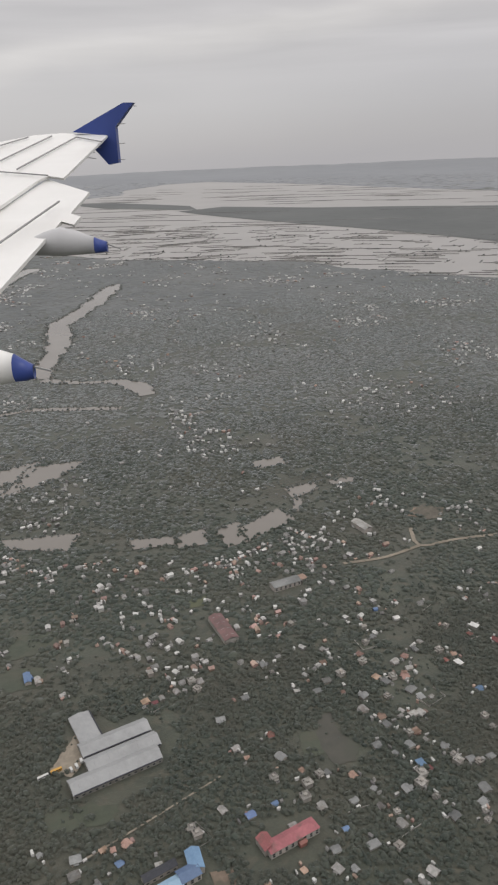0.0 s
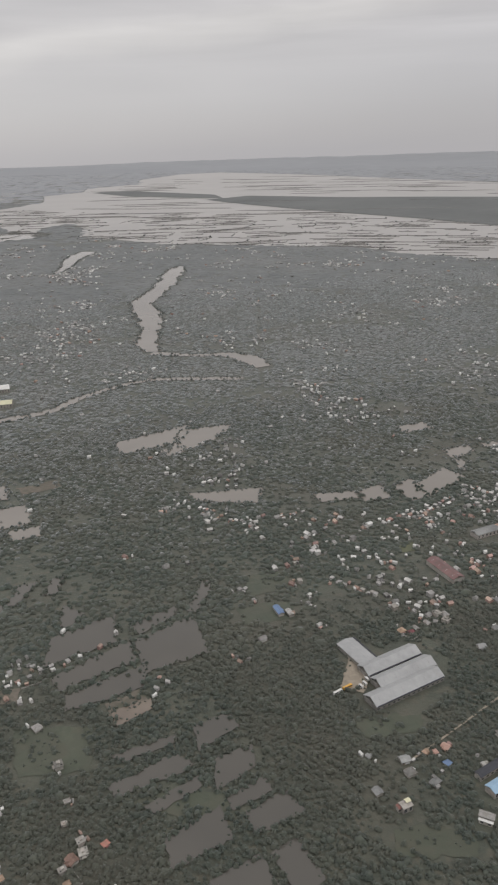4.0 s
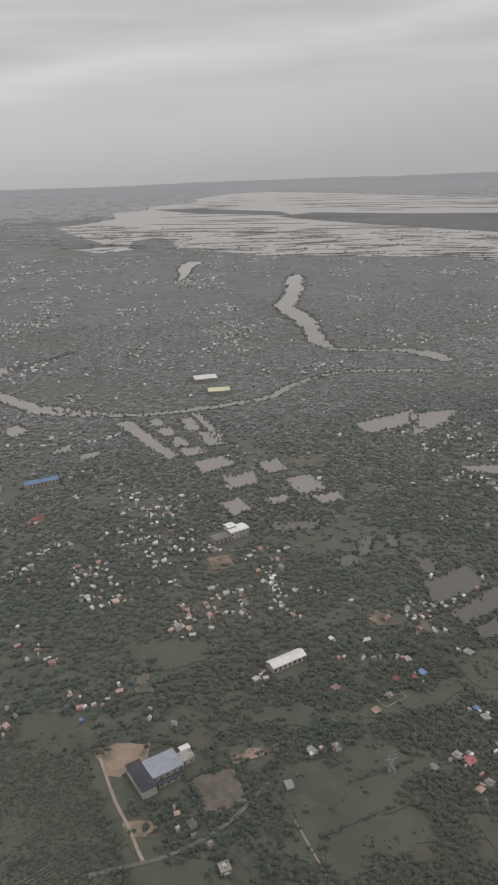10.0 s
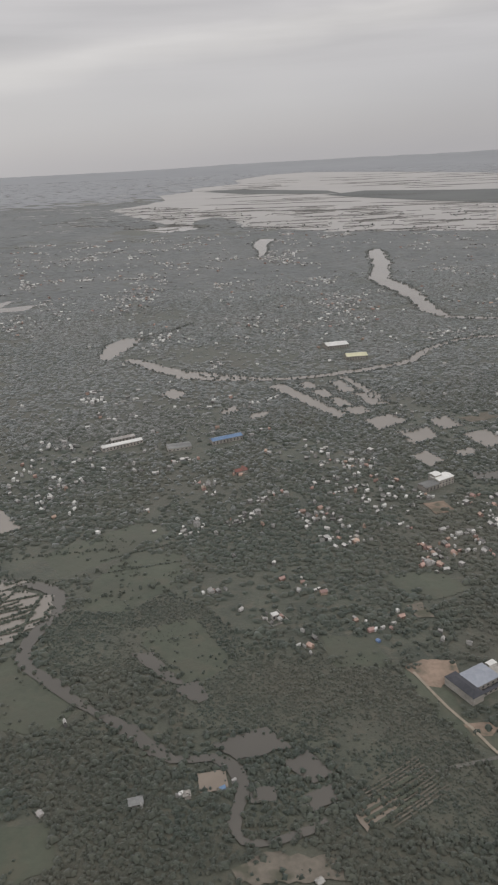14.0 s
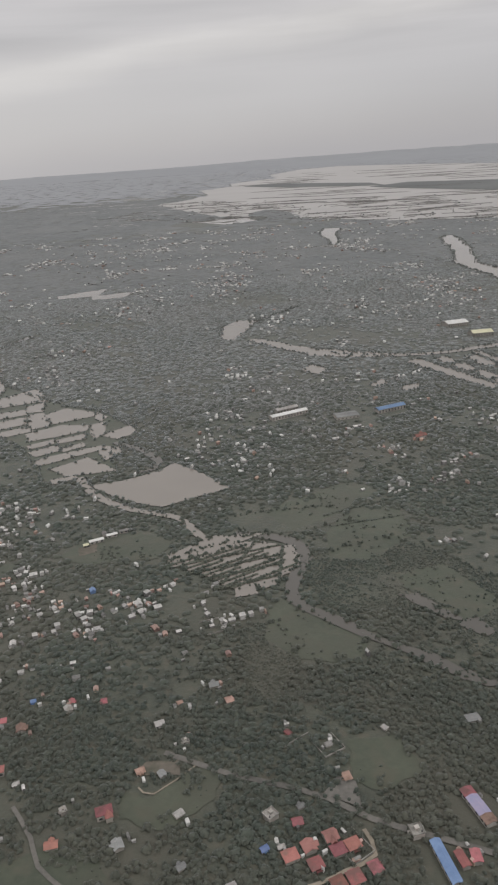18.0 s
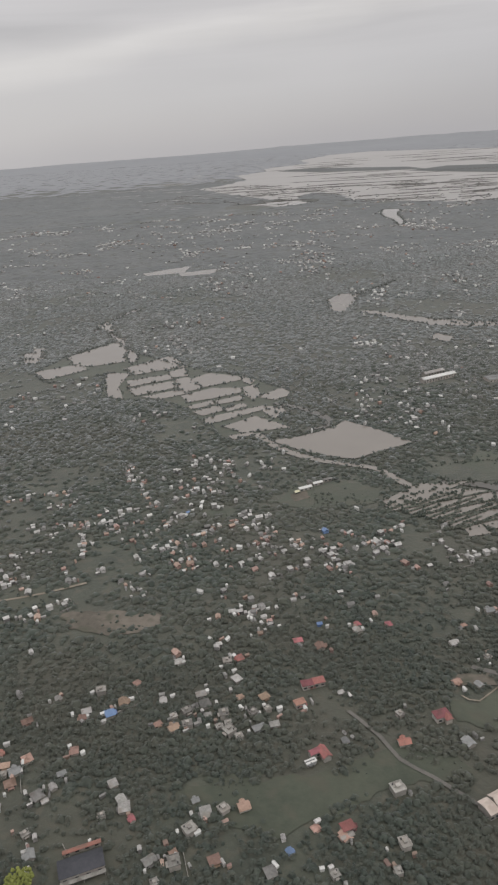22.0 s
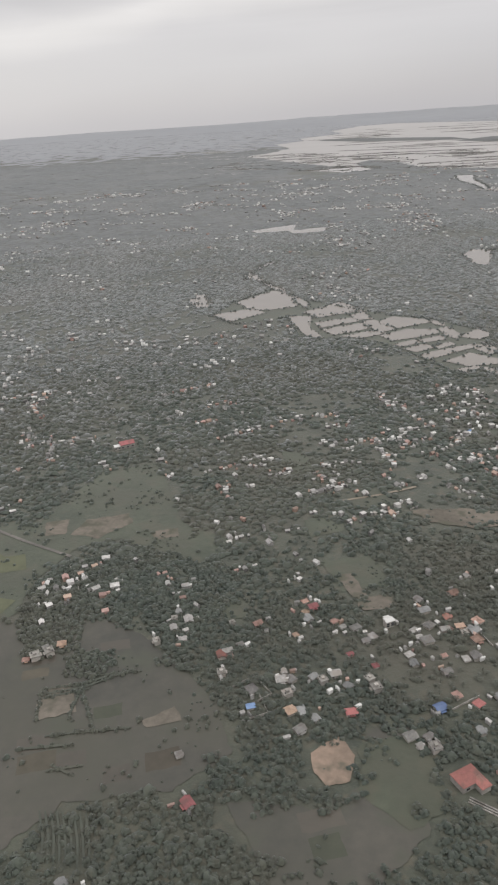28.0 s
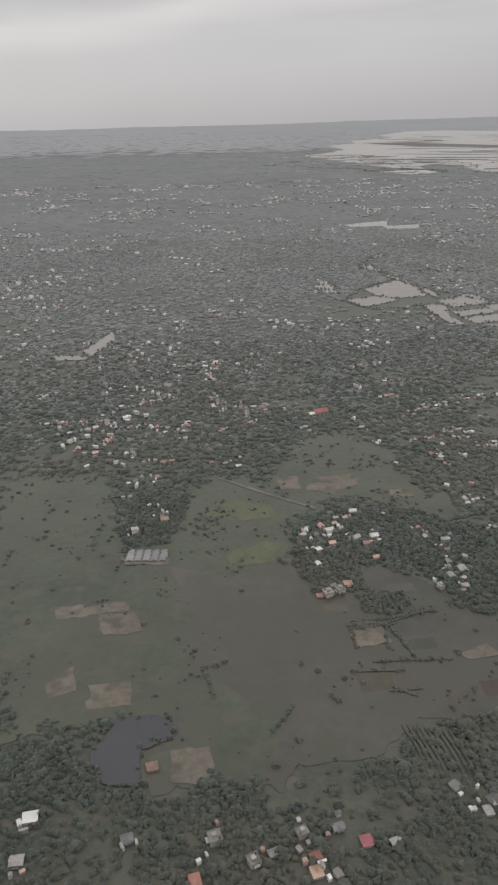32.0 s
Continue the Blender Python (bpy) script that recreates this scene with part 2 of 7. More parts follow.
GLASS = material("dark_window", (0.03, 0.035, 0.04), (0.05, 0.055, 0.06), 3.0, 0.1, spec=0.6)
WOOD = material("brown_door", (0.10, 0.06, 0.04), (0.18, 0.11, 0.07), 4.0, 0.7)
BLACK = material("black_tank_plastic", (0.02, 0.02, 0.022), (0.04, 0.04, 0.042), 4.0, 0.5)
STEEL = material("galvanised_steel", (0.30, 0.31, 0.32), (0.46, 0.47, 0.48), 5.0, 0.5, metal=0.6)
WINGWHITE = material("wing_paint", (0.70, 0.695, 0.68), (0.80, 0.795, 0.78), 6.0, 0.35, spots=(0.66, 0.65, 0.63))
WINGGREY = material("wing_grey_paint", (0.40, 0.40, 0.41), (0.52, 0.52, 0.53), 6.0, 0.4)
WINGBLUE = material("wing_blue_paint", (0.030, 0.055, 0.22), (0.045, 0.075, 0.28), 5.0, 0.35)
SEAM = material("panel_gap", (0.24, 0.24, 0.24), (0.34, 0.34, 0.34), 8.0, 0.7)
DIKEGREEN = material("muddy_dike_grass", (0.105, 0.102, 0.095), (0.155, 0.150, 0.140), 0.05, 0.9, spec=0.2, haze_sheen=0.25)
# grey-green base and sheen put haze over the island
ISLANDWOOD = material("island_woods", (0.050, 0.054, 0.049), (0.086, 0.090, 0.083), 0.05, 0.9, bump=0.1, spec=0.2, haze_sheen=0.2)
PLOT_WET = material("wet_plot", (0.048, 0.044, 0.035), (0.072, 0.064, 0.051), 0.3, 0.4, spec=0.45, per_object=0.15)
PLOT_GREEN = material("green_plot", (0.048, 0.054, 0.040), (0.072, 0.077, 0.056), 0.4, 0.8, per_object=0.1)
PLOT_DRY = material("dry_plot", (0.058, 0.053, 0.041), (0.088, 0.079, 0.062), 0.5, 0.85, per_object=0.15)
PALEGREY = material("pale_grey_sheet_roof", (0.25, 0.255, 0.258), (0.34, 0.346, 0.35), 0.8, 0.5)
CREAM = material("cream_sheet_roof", (0.45, 0.44, 0.30), (0.58, 0.56, 0.40), 0.8, 0.5)
LILAC = material("faded_blue_pink_roof", (0.24, 0.24, 0.36), (0.38, 0.30, 0.38), 0.8, 0.6)
YELLOW = material("yellow_bus_paint", (0.50, 0.27, 0.05), (0.62, 0.36, 0.08), 5.0, 0.4)


# ---- helpers ----
def mesh_of(name, verts, faces, mat, smooth=False):
    me = bpy.data.meshes.new(name)
    me.from_pydata(verts, [], faces)
    me.materials.append(mat)
    if smooth:
        me.polygons.foreach_set("use_smooth", [True] * len(me.polygons))
    me.update()
    return me


def part(name, me, parent, m=None, label=""):
    ob = new(name, me)
    ob.parent = parent
    if m is not None:
        ob.matrix_basis = m
    return tagged(ob, label) if label else ob


def box(x0, y0, z0, x1, y1, z1):
    v = [(x, y, z) for z in (z0, z1) for y in (y0, y1) for x in (x0, x1)]
    f = [(0, 2, 3, 1), (4, 5, 7, 6), (0, 1, 5, 4), (2, 6, 7, 3), (0, 4, 6, 2), (1, 3, 7, 5)]
    return v, f


def joined(*pieces):
    V, F = [], []
    for v, f in pieces:
        k = len(V); V += v; F += [tuple(i + k for i in q) for q in f]
    return V, F


def gable(x0, x1, y0, y1, z, rise, th=0.05):
    """A pitched roof with thickness, its ridge along x."""
    ym = (y0 + y1) / 2
    prof = [(y0, z), (ym, z + rise), (y1, z), (y1, z + th), (ym, z + rise + th * 1.3), (y0, z + th)]
    v = [(x, y, q) for x in (x0, x1) for y, q in prof]
    f = [(i, (i + 1) % 6, (i + 1) % 6 + 6, i + 6) for i in range(6)] + [(0, 5, 4, 1), (1, 4, 3, 2), (6, 7, 10, 11), (7, 8, 9, 10)]
    return v, f


def hip(x0, x1, y0, y1, z, rise, th=0.05):
    k = min(x1 - x0, y1 - y0) / 2
    ym = (y0 + y1) / 2
    v = [(x0, y0, z), (x1, y0, z), (x1, y1, z), (x0, y1, z), (x0, y0, z + th), (x1, y0, z + th), (x1, y1, z + th), (x0, y1, z + th), (x0 + k, ym, z + rise), (x1 - k, ym, z + rise)]
    f = [(0, 3, 2, 1), (0, 1, 5, 4), (1, 2, 6, 5), (2, 3, 7, 6), (3, 0, 4, 7), (4, 5, 9, 8), (5, 6, 9), (6, 7, 8, 9), (7, 4, 8)]
    return v, f


def inside(px, py, poly):
    """Which points lie inside a polygon."""
    hit = np.zeros(len(px), bool)
    k = len(poly)
    for i in range(k):
        (x0, y0), (x1, y1) = poly[i], poly[(i + 1) % k]
        if y0 == y1:
            continue
        c = ((y0 > py) != (y1 > py)) & (px < (x1 - x0) * (py - y0) / (y1 - y0) + x0)
        hit ^= c
    return hit


AREAS, LINES, DRY, WET, PLOTS, PADDIES, BANKS, SCRUB, BASINS = [], [], [], [], [], [], [], [], []          # what keeps the woods off: open ground, water, ways


def uneven(poly, step, amount):
    """The outline with its sides cut up and pushed in and out."""
    out = []
    k = len(poly)
    for i in range(k):
        a, b = Vector(poly[i]), Vector(poly[(i + 1) % k])
        n = max(2, min(48, int((b - a).length / step)))
        nor = Vector((b.y - a.y, a.x - b.x)).normalized()
        for j in range(n):
            p = a.lerp(b, j / n)
            out.append(p + nor * amount * noise.noise((p.x * 0.6, p.y * 0.6, 3.1)) + nor.orthogonal() * amount * 0.4 * noise.noise((p.x * 0.9, p.y * 0.9, 8.1)))
    return [(p.x, p.y) for p in out]


def sheet(name, poly, z, mat, label, category):
    bm = bmesh.new()
    bm.faces.new([bm.verts.new((x, y, z)) for x, y in poly])
    bm.normal_update()
    bm.faces.ensure_lookup_table()
    if bm.faces[0].normal.z < 0:
        bmesh.ops.reverse_faces(bm, faces=bm.faces[:])
    bmesh.ops.triangulate(bm, faces=bm.faces[:])
    me = bpy.data.meshes.new(name); bm.to_mesh(me); bm.free()
    me.materials.append(mat)
    return tagged(new(name, me), label, category, "", "structure")


LEVEL = [0]


def lay(name, poly, base, mat, label, category, keep_off=True, step=2.5, amount=0.9):
    LEVEL[0] += 1
    size = max(max(p[0] for p in poly) - min(p[0] for p in poly), 4)
    out = uneven(poly, max(step * size / 25, 0.5) if size > 200 else min(max(step * size / 25, 0.5), 0.8), amount * min(1.0, size / 14))
    if keep_off:
        AREAS.append(poly)
    return sheet(name, out, base + 0.0002 * LEVEL[0], mat, label, category)


def grown(p, k=1.16):
    cx, cy = sum(q[0] for q in p) / len(p), sum(q[1] for q in p) / len(p)
    return p if max(abs(q[0] - cx) for q in p) > 14 else [(cx + (x - cx) * k, cy + (y - cy) * k) for x, y in p]


def pond(*p):
    p = grown(p)
    # farther ponds get the base colour paled for sky glare and haze
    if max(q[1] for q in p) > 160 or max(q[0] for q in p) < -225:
        lay("pond", p, 0.20, PALEWATER, "muddy fish pond paled for sky glare, with wooded banks", "pond")
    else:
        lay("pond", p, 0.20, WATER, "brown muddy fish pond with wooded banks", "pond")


def basin(*p):
    cx, cy = sum(q[0] for q in p) / len(p), sum(q[1] for q in p) / len(p)
    k = 1.12 if len(p) < 9 else 1.0
    p = [(cx + (x - cx) * k, cy + (y - cy) * k) for x, y in p]
    BASINS.append(p)
    # basins use the water with sky glare in its colour
    lay("fish_basin", p, 0.20, PALEWATER, "fish farm basin paled for sky glare, between planted banks", "pond", True, 2.0, 0.45)


def mud_pond(*p):
    lay("pond", p, 0.20, MUDWATER, "shallow clay-coloured pond with bare banks", "pond")


def dark_pond(*p):
    lay("pond", p, 0.20, DARKWATER, "still dark pool beside the fields", "pond")


def plots(field, outline, level):
    """Paddy plots of differing tone inside a large field, parted by narrow bunds."""
    pick = random.Random(int(abs(outline[0][0]) * 10))
    before = list(PLOTS)
    c, s = math.cos(radians(20)), math.sin(radians(20))
    xs, ys = [q[0] for q in outline], [q[1] for q in outline]
    cx, cy = sum(xs) / len(xs), sum(ys) / len(ys)
    for i in range(-9, 10):
        for j in range(-12, 13):
            if pick.random() < 0.8:
                continue
            u0, v0 = i * 5.2 + pick.uniform(-0.6, 0.6), j * 3.4 + pick.uniform(-0.4, 0.4)
            u1, v1 = u0 + pick.uniform(3.2, 5.0), v0 + pick.uniform(2.0, 3.2)
            q = [(cx + u * c - v * s, cy + u * s + v * c) for u, v in ((u0, v0), (u1, v0), (u1, v1), (u0, v1))]
            if not inside(np.array([w[0] for w in q]), np.array([w[1] for w in q]), outline).all():
                continue
            if any((x - q[0][0]) ** 2 + (y - q[0][1]) ** 2 < 49 for x, y in before):
                continue
            near = np.array([((w[0] * (1 - k) + v[0] * k), (w[1] * (1 - k) + v[1] * k)) for w, v in zip(q, q[1:] + q[:1]) for k in (0.0, 0.33, 0.67)])
            if any(other is not outline and inside(near[:, 0], near[:, 1], other).any() for other in AREAS):
                continue
            PLOTS.append(q[0])
            q = uneven(q, 0.9, 0.35)
            mt = pick.choice((PLOT_WET, PLOT_WET, PLOT_GREEN, PLOT_DRY))
            z = level + 0.0003 * (len(field.children) + 1)
            part("plot", mesh_of("plot", [(x, y, z) for x, y in q], [tuple(range(len(q)))], mt), field)


def field_grass(*p):
    DRY.append(p)
    lay("field", p, 0.04, GRASS, "rough green grass field between trees", "field")


def scrub(*p):
    SCRUB.append(p)
    lay("scrubland", p, 0.02, GROUND, "open scrubland with low olive-brown bushes", "field")


def crop_rows(a, b, c, d, n, mat, label):
    """Parallel planted rows from the side a-b across to d-c."""
    for k in range(n):
        u = (k + 0.5) / n
        p, q = [a[i] + (d[i] - a[i]) * u for i in (0, 1)], [b[i] + (c[i] - b[i]) * u for i in (0, 1)]
        strip("crop_row", [(*p, 0.18), ((p[0] + q[0]) / 2 + 0.2, (p[1] + q[1]) / 2, 0.26), (*q, 0.16)], 0.16, mat, label, "crop row", 0.5)


def field_meadow(*p):
    DRY.append(p)
    lay("field", p, 0.06, MEADOW, "pale yellow-green patch of young crop", "field", amount=0.5)


def field_soil(*p):
    DRY.append(p)
    lay("bare_ground", p, 0.08, SOIL, "bare reddish-brown soil clearing", "ground", amount=0.9)


def field_clay(*p):
    DRY.append(p)
    lay("bare_ground", p, 0.08, CLAY, "bare orange clay soil clearing", "ground", amount=0.9)


def field_flooded(*p):
    DRY.append(p); WET.append(p)
    PADDIES.append((lay("field", p, 0.03, FLOODED, "dark wet paddy field, partly under water", "field"), p, 0.031 + 0.0002 * LEVEL[0]))


def ribbon(pts):
    """The outline of a bent strip from centre points with widths."""
    fine = []
    for i in range(len(pts) - 1):
        a, b = pts[i], pts[i + 1]
        n = max(2, min(6, int(math.hypot(b[0] - a[0], b[1] - a[1]) / 3)))
        p0, p3 = pts[max(i - 1, 0)], pts[min(i + 2, len(pts) - 1)]
        for j in range(n):
            u = j / n
            fine.append([0.5 * (2 * a[k] + (b[k] - p0[k]) * u + (2 * p0[k] - 5 * a[k] + 4 * b[k] - p3[k]) * u * u + (3 * a[k] - p0[k] - 3 * b[k] + p3[k]) * u ** 3) for k in range(3)])
    fine.append(list(pts[-1]))
    return fine


def strip(name, pts, z, mat, label, category, ragged=0.15, keep=1.0):
    c = ribbon(pts)
    left, right = [], []
    for i, (x, y, w) in enumerate(c):
        a, b = c[max(i - 1, 0)], c[min(i + 1, len(c) - 1)]
        d = Vector((b[0] - a[0], b[1] - a[1]))
        d = d.normalized() if d.length else Vector((1, 0))
        k = max(w, 0.1) / 2
        kl = k * (1 + ragged * 2 * noise.noise((x * 0.4, y * 0.4, 1.0))); kr = k * (1 + ragged * 2 * noise.noise((x * 0.4, y * 0.4, 7.0)))
        left.append((x - d.y * kl, y + d.x * kl, z)); right.append((x + d.y * kr, y - d.x * kr, z))
        LINES.append((x, y, w / 2 * keep + 0.2 + 0.0012 * min(max(y - 60, 0), 400)))
    n = len(c)
    LEVEL[0] += 1
    if name in ("river", "creek"):
        BANKS.append([q[:2] for q in left]); BANKS.append([q[:2] for q in right])
    v = [(x, y, q + 0.0002 * LEVEL[0]) for x, y, q in left + right]
    me = mesh_of(name, v, [(i, n + i, n + i + 1, i + 1) for i in range(n - 1)], mat)
    return tagged(new(name, me), label, category, "", "structure")


def river(pts):
    pts = [(x, y, w * (1 + 0.38 * min(1, max(0, y - 60 - 0.36 * x) / 200))) for x, y, w in pts]
    # rivers reaching farther out get the same glare-paled water
    strip("river", pts, 0.18, PALEWATER if max(p[1] for p in pts) > 100 else WATER, "winding brown river between wooded banks", "river", 0.3)


def creek(pts):
    strip("creek", pts, 0.18, WATER, "narrow muddy creek in the woods", "creek", 0.3)


HEDGES = []


def dike(*pts):
    strip("dike", [(x, y, 0.5) for x, y in pts], 0.34, GRASS, "narrow grassy dike between fish ponds", "dike", 0.3)
    HEDGES.append((pts, 0.35))


def hedge(*pts):
    strip("bund", [(x, y, 0.32) for x, y in pts], 0.16, FOREST, "narrow overgrown earth bund between plots", "bund", 0.4)
    HEDGES.append((pts, 0.6))


def road(pts, width=0.9, mat=None, label="narrow worn asphalt road through the village"):
    strip("road", [(x, y, width) for x, y in pts], 0.10, mat or ROAD, label, "road", 0.05)


# ---- the plain, the estuary and the far hills ----
def build_plain():
    verts, faces = [(-160.0, 0.0, 0.0)], []
    rings, spokes = [60, 150, 320, 700, 1500, 2800, 4700], 72
    for r in rings:
        for k in range(spokes):
            a = 2 * math.pi * k / spokes
            verts.append((-160 + r * math.cos(a), r * math.sin(a), 0.0))
    for k in range(spokes):
        faces.append((0, 1 + k, 1 + (k + 1) % spokes))
    for i in range(len(rings) - 1):
        for k in range(spokes):
            a, b = 1 + i * spokes + k, 1 + i * spokes + (k + 1) % spokes
            faces.append((a, a + spokes, b + spokes, b))
    tagged(new("ground", mesh_of("ground", verts, faces, GROUND)), "flat wooded lowland with dark green undergrowth", "ground", "", "structure")


build_plain()


def build_hills():
    """A long low ridge closing the view all along the far side."""
    rows, cols = 7, 220
    verts, faces = [], []
    for i in range(rows):
        u = i / (rows - 1)
        for k in range(cols + 1):
            az = radians(-60 + 130 * k / cols)
            r = 3950 + 800 * u
            x, y = -160 + r * math.sin(az), r * math.cos(az)
            deg = math.degrees(az)
            top = 44 + 0.95 * max(-25, min(deg, 24)) + 7 * noise.noise((deg * 0.12, 0.3, 5.0)) + 3 * noise.noise((deg * 0.7, 1.0, 2.0)) + 1.2 * noise.noise((deg * 4, 1.0, 2.0))
            z = -0.5 + (top + 0.5) * u ** 1.1 * (1 + 0.10 * noise.noise((deg * 1.1, u * 3, 9.0)) * (1 - u))
            verts.append((x, y, z))
    for i in range(rows - 1):
        for k in range(cols):
            a = i * (cols + 1) + k
            faces.append((a, a + 1, a + cols + 2, a + cols + 1))
    tagged(new("far_hills", mesh_of("far_hills", verts, faces, HILL, True)), "long low wooded hills tinted for grey haze", "hills", "", "structure")


build_hills()
ESTUARY = [(-380, 3500), (-470, 2900), (-420, 2500), (-530, 2250), (-500, 2050), (-560, 1882), (-500, 1650), (-520, 1480), (-560, 1390), (-500, 1250), (-450, 1150), (-385, 1010), (-357, 985), (-345, 908), (-327, 897), (-341, 1049), (-325, 1110), (-286, 1041), (-270, 930), (-246, 905), (-159, 832), (-36, 797), (50, 772), (85, 715), (120, 692), (195, 632), (420, 560), (1100, 430),
           (2600, 900), (2600, 1700), (1300, 1760), (649, 2046), (456, 2455), (132, 3172), (-200, 3700)]
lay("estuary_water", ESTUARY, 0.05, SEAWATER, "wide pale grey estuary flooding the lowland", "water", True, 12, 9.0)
for k in range(70):
    y = 940 + 2600 * (k / 70) ** 1.3
    x = np.interp(y, [920, 1010, 1250, 1480, 1880, 2250, 3300], [-380, -400, -490, -520, -560, -540, -480]) - random.Random(k).uniform(-40, 150) * (0.5 + y / 1900)
    ln, w = random.Random(k + 99).uniform(50, 190), random.Random(k + 7).uniform(4.0, 13.0) * y / 1100
    lay("flood_water", [(x - ln / 2, y), (x, y - w / 2), (x + ln / 2, y - 0.1 * w), (x + 0.2 * ln, y + w / 2), (x - 0.3 * ln, y + 0.4 * w)], 0.06, SEAWATER, "thin sheet of flood water on the far lowland", "water", True, 10, 4.0)
ISLAND = [(-150, 1611), (-60, 1730), (133, 1600), (300, 1560), (472, 1490), (900, 1330), (1500, 1000), (1500, 800), (700, 760), (288, 891), (197, 1051), (94, 1200), (6, 1327), (-70, 1450)]
lay("island", ISLAND, 0.4, ISLANDWOOD, "long wooded island in the estuary", "island", False, 10, 8.0)
lay("island", [(-464, 1998), (-420, 2060), (-367, 2053), (-139, 1798), (-113, 1650), (-150, 1660), (-333, 1790)], 0.4, ISLANDWOOD, "narrow wooded island in the estuary", "island", False, 10, 6.0)
for k, (x, y, ln, w, a) in enumerate([(380, 2900, 420, 30, -32), (620, 2500, 330, 22, -30), (200, 3500, 380, 26, -36), (900, 2750, 500, 40, -25), (1200, 2350, 420, 30, -22), (1500, 3100, 700, 45, -24), (760, 3400, 500, 30, -30), (-620, 2050, 170, 14, -12), (-585, 1330, 150, 9, -6), (-560, 1120, 150, 10, -22), (-470, 1010, 160, 16, -36), (-660, 1620, 150, 12, -6), (-700, 2500, 220, 16, -14), (-640, 1240, 110, 7, -8), (-800, 1420, 130, 7, -4), (-840, 1900, 150, 9, -5)]):
    d, s = Vector((math.cos(radians(a)), math.sin(radians(a)))), Vector((-math.sin(radians(a)), math.cos(radians(a))))
    c = Vector((x, y))
    q = [c - d * ln / 2 - s * w * 0.3, c - s * w / 2, c + d * ln / 2 - s * w * 0.2, c + d * ln * 0.42 + s * w * 0.4, c + s * w * 0.3, c - d * ln * 0.45 + s * w / 2]
    lay("flood_water", [(p.x, p.y) for p in q], 0.06, SEAWATER, "sheet of flood water on the far lowland", "water", True, 10, 8.0)


# ---- plan of ponds, rivers and fields ----
# ponds
pond((-192.6, 231.2), (-187.5, 236.2), (-163.7, 199.0), (-166.3, 193.1))
pond((-181.0, 235.9), (-175.9, 237.1), (-173.3, 229.2), (-178.5, 229.4))
pond((-175.7, 225.6), (-170.7, 226.6), (-167.7, 218.1), (-173.0, 217.2))
pond((-168.3, 236.8), (-163.6, 238.0), (-159.5, 225.0), (-164.7, 224.0))
pond((-169.6, 215.3), (-164.9, 216.9), (-161.4, 207.8), (-166.1, 206.9))
pond((-164.6, 204.2), (-158.3, 206.7), (-155.8, 200.3), (-161.6, 197.4))
pond((-160.5, 220.9), (-153.6, 221.8), (-149.0, 209.1), (-154.7, 208.2))
pond((-157.8, 191.5), (-149.4, 197.1), (-145.0, 190.2), (-153.8, 183.0))
pond((-148.1, 179.8), (-139.0, 184.0), (-136.6, 176.5), (-144.4, 170.1))
pond((-136.9, 190.9), (-130.8, 194.1), (-127.7, 186.0), (-133.6, 182.6))
pond((-128.1, 177.2), (-120.5, 180.5), (-116.6, 170.7), (-123.6, 166.9))
pond((-120.3, 164.9), (-113.0, 167.8), (-111.9, 162.8), (-117.8, 160.3))
pond((-146.3, 159.8), (-142.0, 163.4), (-138.1, 157.1), (-142.3, 152.6))
pond((-133.9, 163.3), (-128.4, 166.2), (-127.4, 162.0), (-132.0, 159.5))
pond((-132.0, 147.4), (-120.0, 148.8), (-120.7, 144.6), (-130.7, 143.5))
pond((-101.6, 229.3), (-79.0, 245.8), (-82.1, 228.6), (-98.1, 220.6))
pond((-79.7, 240.3), (-62.9, 245.2), (-68.3, 232.0), (-82.6, 216.6))
pond((-72.2, 186.9), (-53.1, 189.7), (-54.5, 180.6), (-69.5, 182.3))
pond((-116.6, 127.9), (-112.2, 130.5), (-110.3, 127.0), (-114.3, 123.9))
pond((-109.9, 137.7), (-106.3, 139.1), (-108.1, 130.5), (-110.2, 130.5))
pond((-102.6, 140.6), (-100.4, 141.2), (-100.2, 135.2), (-103.1, 134.1))
pond((-97.3, 129.0), (-92.3, 126.2), (-94.2, 121.6), (-97.0, 122.4))
pond((-96.6, 117.5), (-85.9, 124.8), (-84.1, 116.1), (-95.7, 109.4))
pond((-93.2, 105.1), (-81.1, 115.6), (-79.4, 109.3), (-90.8, 102.0))
pond((-89.4, 100.0), (-76.6, 108.1), (-76.3, 101.9), (-88.3, 96.2))
pond((-80.4, 122.2), (-71.8, 128.6), (-72.7, 124.7), (-78.5, 118.9))
pond((-78.5, 116.1), (-68.3, 123.8), (-64.6, 112.4), (-75.1, 107.1))
pond((-66.3, 140.0), (-64.6, 135.5), (-67.1, 127.2), (-69.2, 127.2))
pond((-77.4, 78.7), (-68.3, 84.4), (-65.0, 82.3), (-75.9, 76.5))
pond((-78.1, 85.2), (-69.1, 89.2), (-68.6, 87.5), (-76.5, 83.6))
pond((-71.4, 74.5), (-64.2, 79.8), (-63.4, 77.9), (-69.6, 73.3))
pond((-64.9, 91.4), (-59.5, 94.3), (-57.8, 91.2), (-63.7, 86.3))
pond((-61.0, 83.6), (-55.3, 86.5), (-54.9, 82.2), (-60.2, 77.9))
pond((-58.6, 76.0), (-53.4, 79.6), (-52.0, 77.1), (-57.5, 73.7))
pond((-55.3, 73.1), (-49.8, 76.5), (-47.3, 73.0), (-54.1, 69.5))
pond((-67.2, 68.4), (-60.2, 73.7), (-58.6, 68.3), (-66.2, 63.8))
pond((-60.3, 61.4), (-54.0, 65.0), (-49.9, 57.2), (-57.9, 55.4))
pond((-51.8, 65.6), (-48.0, 67.9), (-45.2, 61.7), (-48.3, 59.0))
